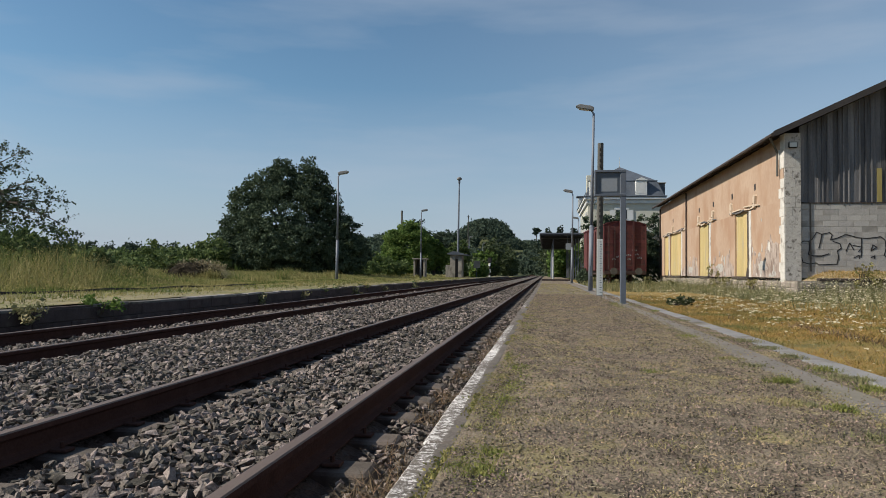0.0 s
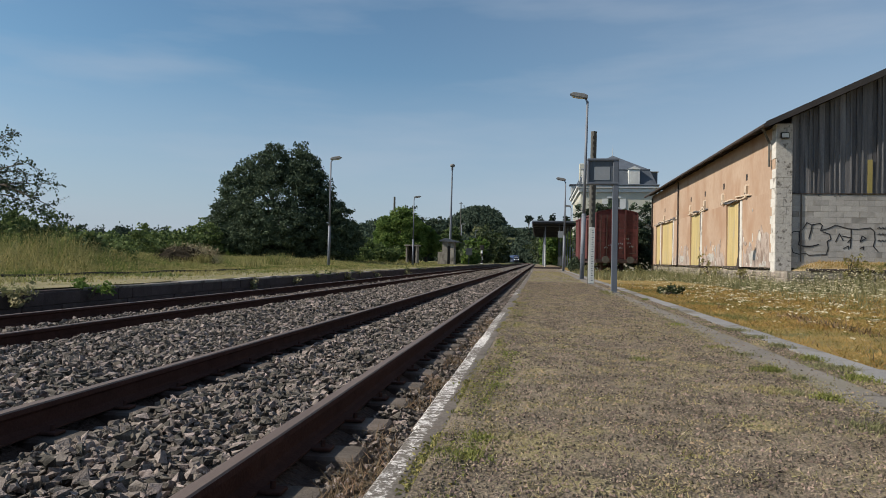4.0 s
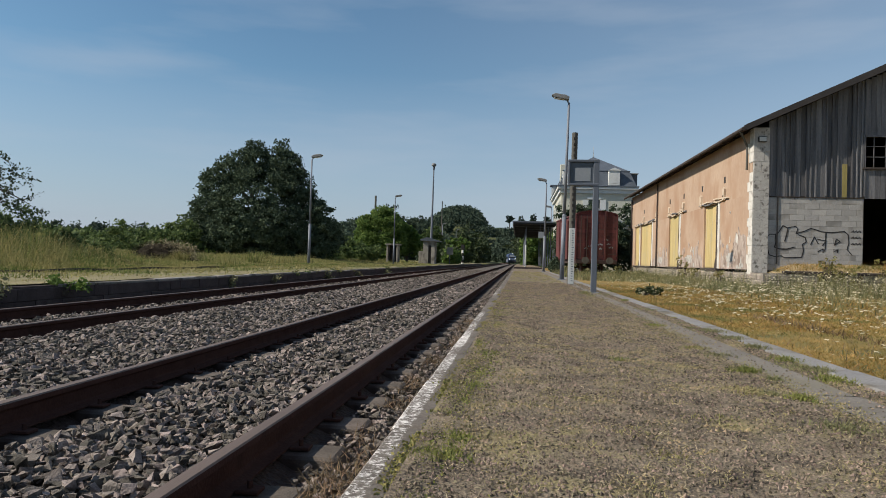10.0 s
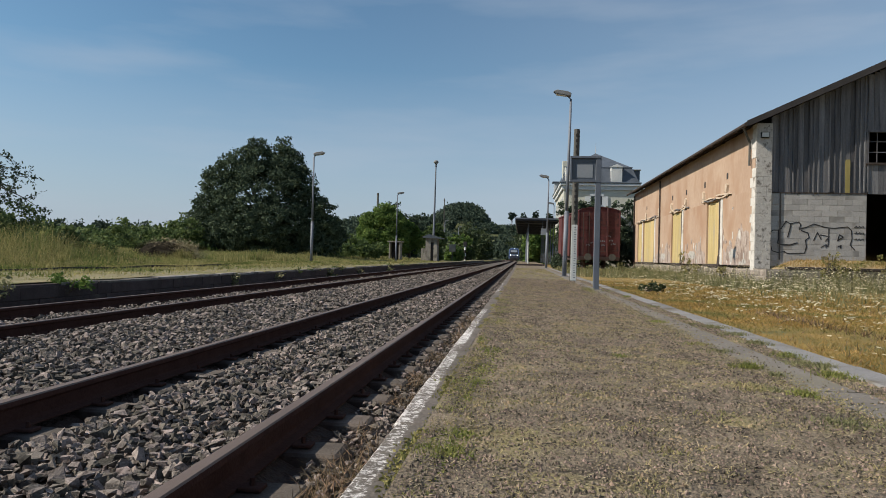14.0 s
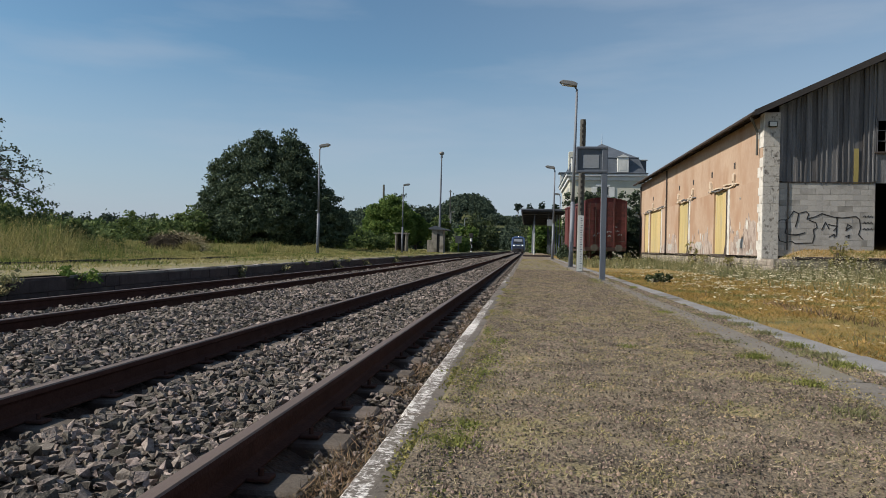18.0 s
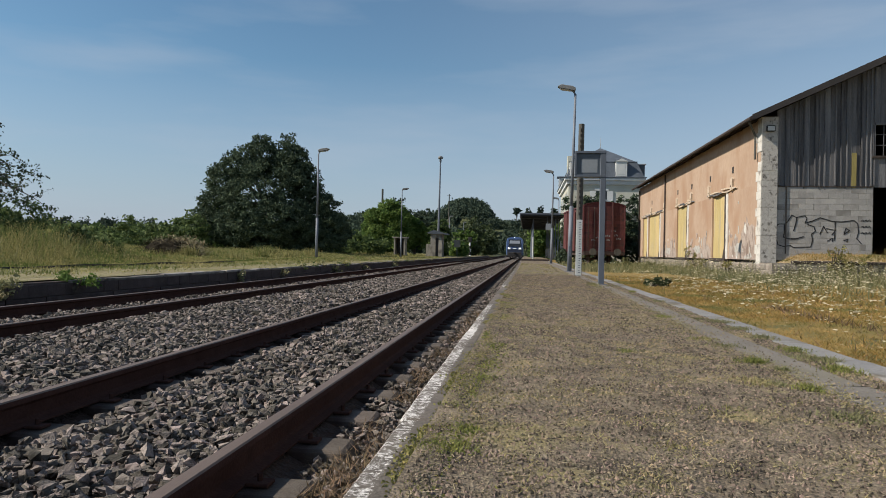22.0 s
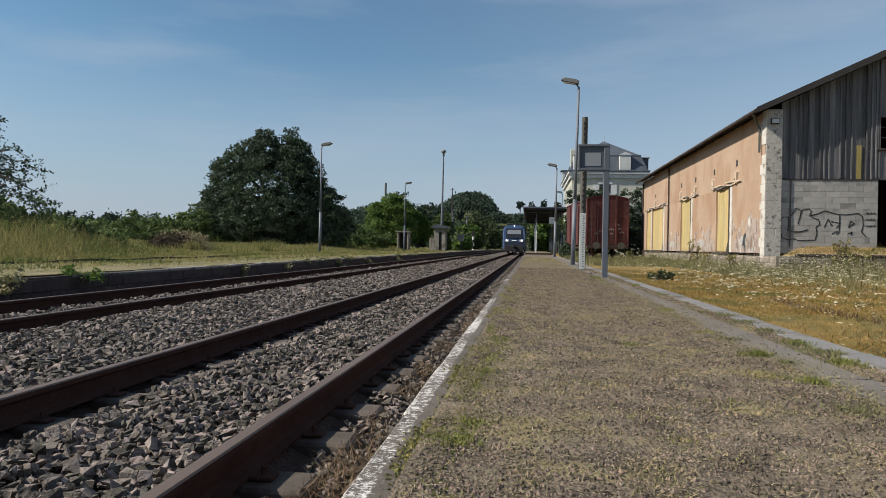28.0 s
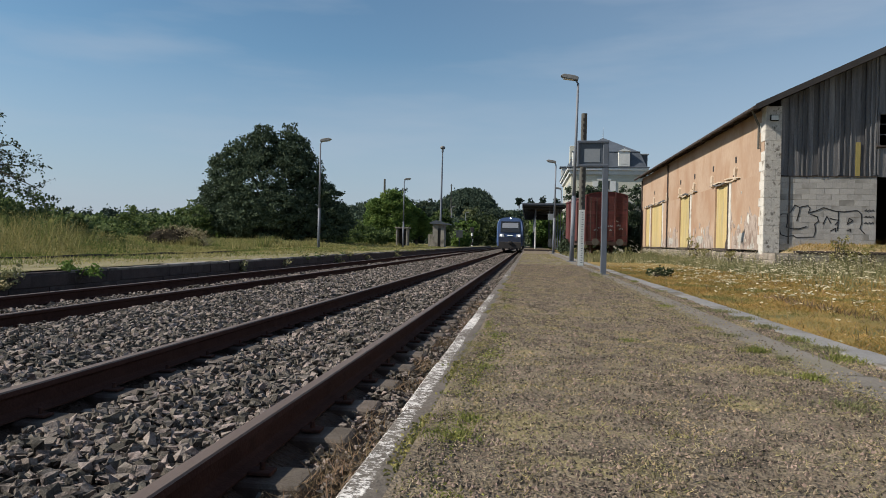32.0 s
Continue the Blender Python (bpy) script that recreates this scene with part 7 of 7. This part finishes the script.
line = [Vector((-9.75 + 0.05 * math.sin(y * 0.9), y, 0.3 + 0.015 * math.sin(y * 1.7))) for y in np.arange(8, 25, 0.4)]
rings = [[bm.verts.new((c.x + 0.035 * math.cos(k * math.pi / 3), c.y, c.z + 0.035 * math.sin(k * math.pi / 3))) for k in range(6)] for c in line]
for a, b in zip(rings, rings[1:]):
    for k in range(6):
        bm.faces.new((a[k], b[k], b[(k + 1) % 6], a[(k + 1) % 6]))
bm.faces.new(rings[0])
bm.faces.new(rings[-1][::-1])
solid("ground_cable", bm, BLACKPAINT, "thick black cable lying in the dry grass", "cable")


# ---- railcar ----
def build_train():
    t = thing("railcar", "blue diesel railcar with lit headlights rolling into the station", "train", pose(-0.75, 80, 0))
    # cross-section and a gently raked nose: (y of the front at this height, half width)
    def ring(y, s=1.0, drop=0.0):
        pts = [(-1.36, 0.55), (-1.45, 0.95), (-1.45, 2.55), (-1.4, 3.1), (-1.2, 3.46), (-0.7, 3.62), (0, 3.66)]
        pts = pts + [(-u, w) for u, w in pts[-2::-1]]
        return [(u * s, y + (max(0.0, w - 1.3) * 0.28 if drop else 0), w - drop * 0.02 * (w > 3)) for u, w in pts]

    L = 28.0
    rows = [ring(0.0, 0.9, 1), ring(0.1, 0.955, 1), ring(0.4, 0.99, 1), ring(1.6, 1.0), ring(L - 1.6, 1.0), ring(L - 0.3, 0.95)]
    bm = B()
    R = [[bm.verts.new(p) for p in r] for r in rows]
    k = len(rows[0])
    for a, b in zip(R, R[1:]):
        for i in range(k - 1):
            bm.faces.new((a[i], b[i], b[i + 1], a[i + 1]))
        bm.faces.new((a[k - 1], b[k - 1], b[0], a[0]))
    bm.faces.new(R[0])
    bm.faces.new(R[-1][::-1])
    bmesh.ops.recalc_face_normals(bm, faces=list(bm.faces))
    body = part("body", bm, TRAINBLUE, t, "glossy blue body with rounded nose")

    def slab(name, pts, material, d=0.03, parent=t, label=""):
        """A plate on the raked nose: pts are (x, z)."""
        bm = B()
        yy = lambda z: max(0.0, z - 1.3) * 0.28
        a = [bm.verts.new((x, yy(z) - d, z)) for x, z in pts]
        b = [bm.verts.new((x, yy(z) + 0.05, z)) for x, z in pts]
        bm.faces.new(a)
        bm.faces.new(b[::-1])
        n = len(pts)
        for i in range(n):
            bm.faces.new((a[i], b[i], b[(i + 1) % n], a[(i + 1) % n]))
        bmesh.ops.recalc_face_normals(bm, faces=list(bm.faces))
        return part(name, bm, material, parent, label)

    ws = slab("windscreen", [(-1.04, 2.0), (1.04, 2.0), (1.0, 3.2), (-1.0, 3.2)], DARKGLASS, 0.02, t, "large dark windscreen")
    # pale plate: the sky's reflection in the windscreen, put into the colour
    slab("sun_blind", [(-0.86, 2.5), (0.86, 2.5), (0.84, 3.02), (-0.84, 3.02)], TRAINGREY, 0.03, ws)
    slab("wiper", [(-0.55, 2.46), (-0.5, 2.5), (0.28, 2.06), (0.24, 2.02)], BLACKPAINT, 0.045, ws)
    slab("front_band", [(-1.2, 0.98), (1.2, 0.98), (1.2, 1.52), (-1.2, 1.52)], TRAINNAVY, 0.012, t, "dark lower front")
    slab("number_plate", [(-0.3, 1.62), (0.3, 1.62), (0.3, 1.74), (-0.3, 1.74)], WHITEPAINT, 0.025, t, "pale bar of unreadable figures")
    for s in (-1, 1):
        slab("corner_panel", [(s * 0.62, 1.5), (s * 1.16, 1.5), (s * 1.14, 1.86), (s * 0.66, 1.86)][::s], TRAINGREY, 0.02, t, "silver lamp surround")
        for x, r in ((0.94, 0.09), (0.68, 0.06)):
            bm = B()
            yy = (1.68 - 1.3) * 0.28
            rod(bm, (s * x, yy - 0.05, 1.68), (s * x, yy + 0.02, 1.68), r * 0.85, r * 0.85, 14)
            part("headlight", bm, HEADLIGHT if x > 0.8 else LAMPGLASS, t, "lit headlight" if x > 0.8 else "")
    bm = B()
    rod(bm, (0, 0.6, 3.52), (0, 0.7, 3.52), 0.06, 0.06, 12)
    part("headlight", bm, HEADLIGHT, t, "lit roof headlight")
    cube_part("lamp_housing", -0.2, 0.2, 0.66, 1.1, 3.4, 3.68, TRAINBLUE, t, 0.04)
    cube_part("front_skirt", -1.2, 1.2, -0.06, 0.6, 0.28, 1.0, TRAINDARK, t, 0.05, "dark front skirt")
    cube_part("coupler", -0.18, 0.18, -0.22, 0.0, 0.8, 1.08, TRAINDARK, t, 0.04, "dark automatic coupler")
    for x in (-0.75, 0.75):
        cube_part("rail_guard", x - 0.1, x + 0.1, 0.1, 0.2, 0.08, 0.4, TRAINDARK, t, 0.02)
    for s in (-1, 1):
        cube_part("side_skirt", s * 1.3 - 0.06, s * 1.3 + 0.06, 1.0, L - 1.0, 0.3, 0.7, TRAINDARK, t, 0.02)
        x = s * 1.452
        for i in range(12):
            y = 2.8 + i * 2.0
            if i in (3, 8):
                d = cube_part("side_door", x - 0.012, x + 0.012, y - 0.65, y + 0.65, 0.6, 2.95, TRAINGREY, t, 0.004, "silver passenger door")
                cube_part("door_pane", x - 0.018, x + 0.018, y - 0.45, y + 0.45, 1.6, 2.7, DARKGLASS, d)
            else:
                cube_part("side_window", x - 0.012, x + 0.012, y - 0.8, y + 0.8, 1.65, 2.5, DARKGLASS, t, 0.004)
        cube_part("waist_stripe", x - 0.008, x + 0.008, 1.7, L - 1.7, 1.0, 1.25, TRAINGREY, t)
    for y in (3.8, L - 3.8):
        b = cube_part("bogie", -1.0, 1.0, y - 1.5, y + 1.5, 0.35, 0.62, TRAINDARK, t, 0.03)
        for yy in (y - 1.1, y + 1.1):
            for x in (-0.75, 0.75):
                bm = B()
                rod(bm, (x - 0.06, yy, 0.43), (x + 0.06, yy, 0.43), 0.43, 0.43, 18)
                part("wheel", bm, RUST, b)
    return t


TRAIN = build_train()
RUN = [(0.0, 405), (1.5, 378), (3.0, 351), (4.5, 326), (6.0, 301), (7.5, 277), (9.0, 253.5), (11.0, 225.5), (13.0, 199.5), (15.0, 176), (17.0, 155), (18.5, 141.5), (20.0, 129.5), (21.5, 119), (23.0, 110), (24.2, 103.5),
       (25.5, 97.3), (27.2, 89.8), (29.0, 82.8), (30.5, 77.6), (32.0, 73)]


def motions():
    rows = []
    for s, y in RUN:
        yb = y + 22.0
        dx = bend_x(yb) - bend_x(y)
        rows.append((s, pose(-0.75 + bend_x(y), y, 0, 0, 0, math.degrees(math.atan2(-dx, 22.0)))))
    walk(TRAIN, rows)


motions()
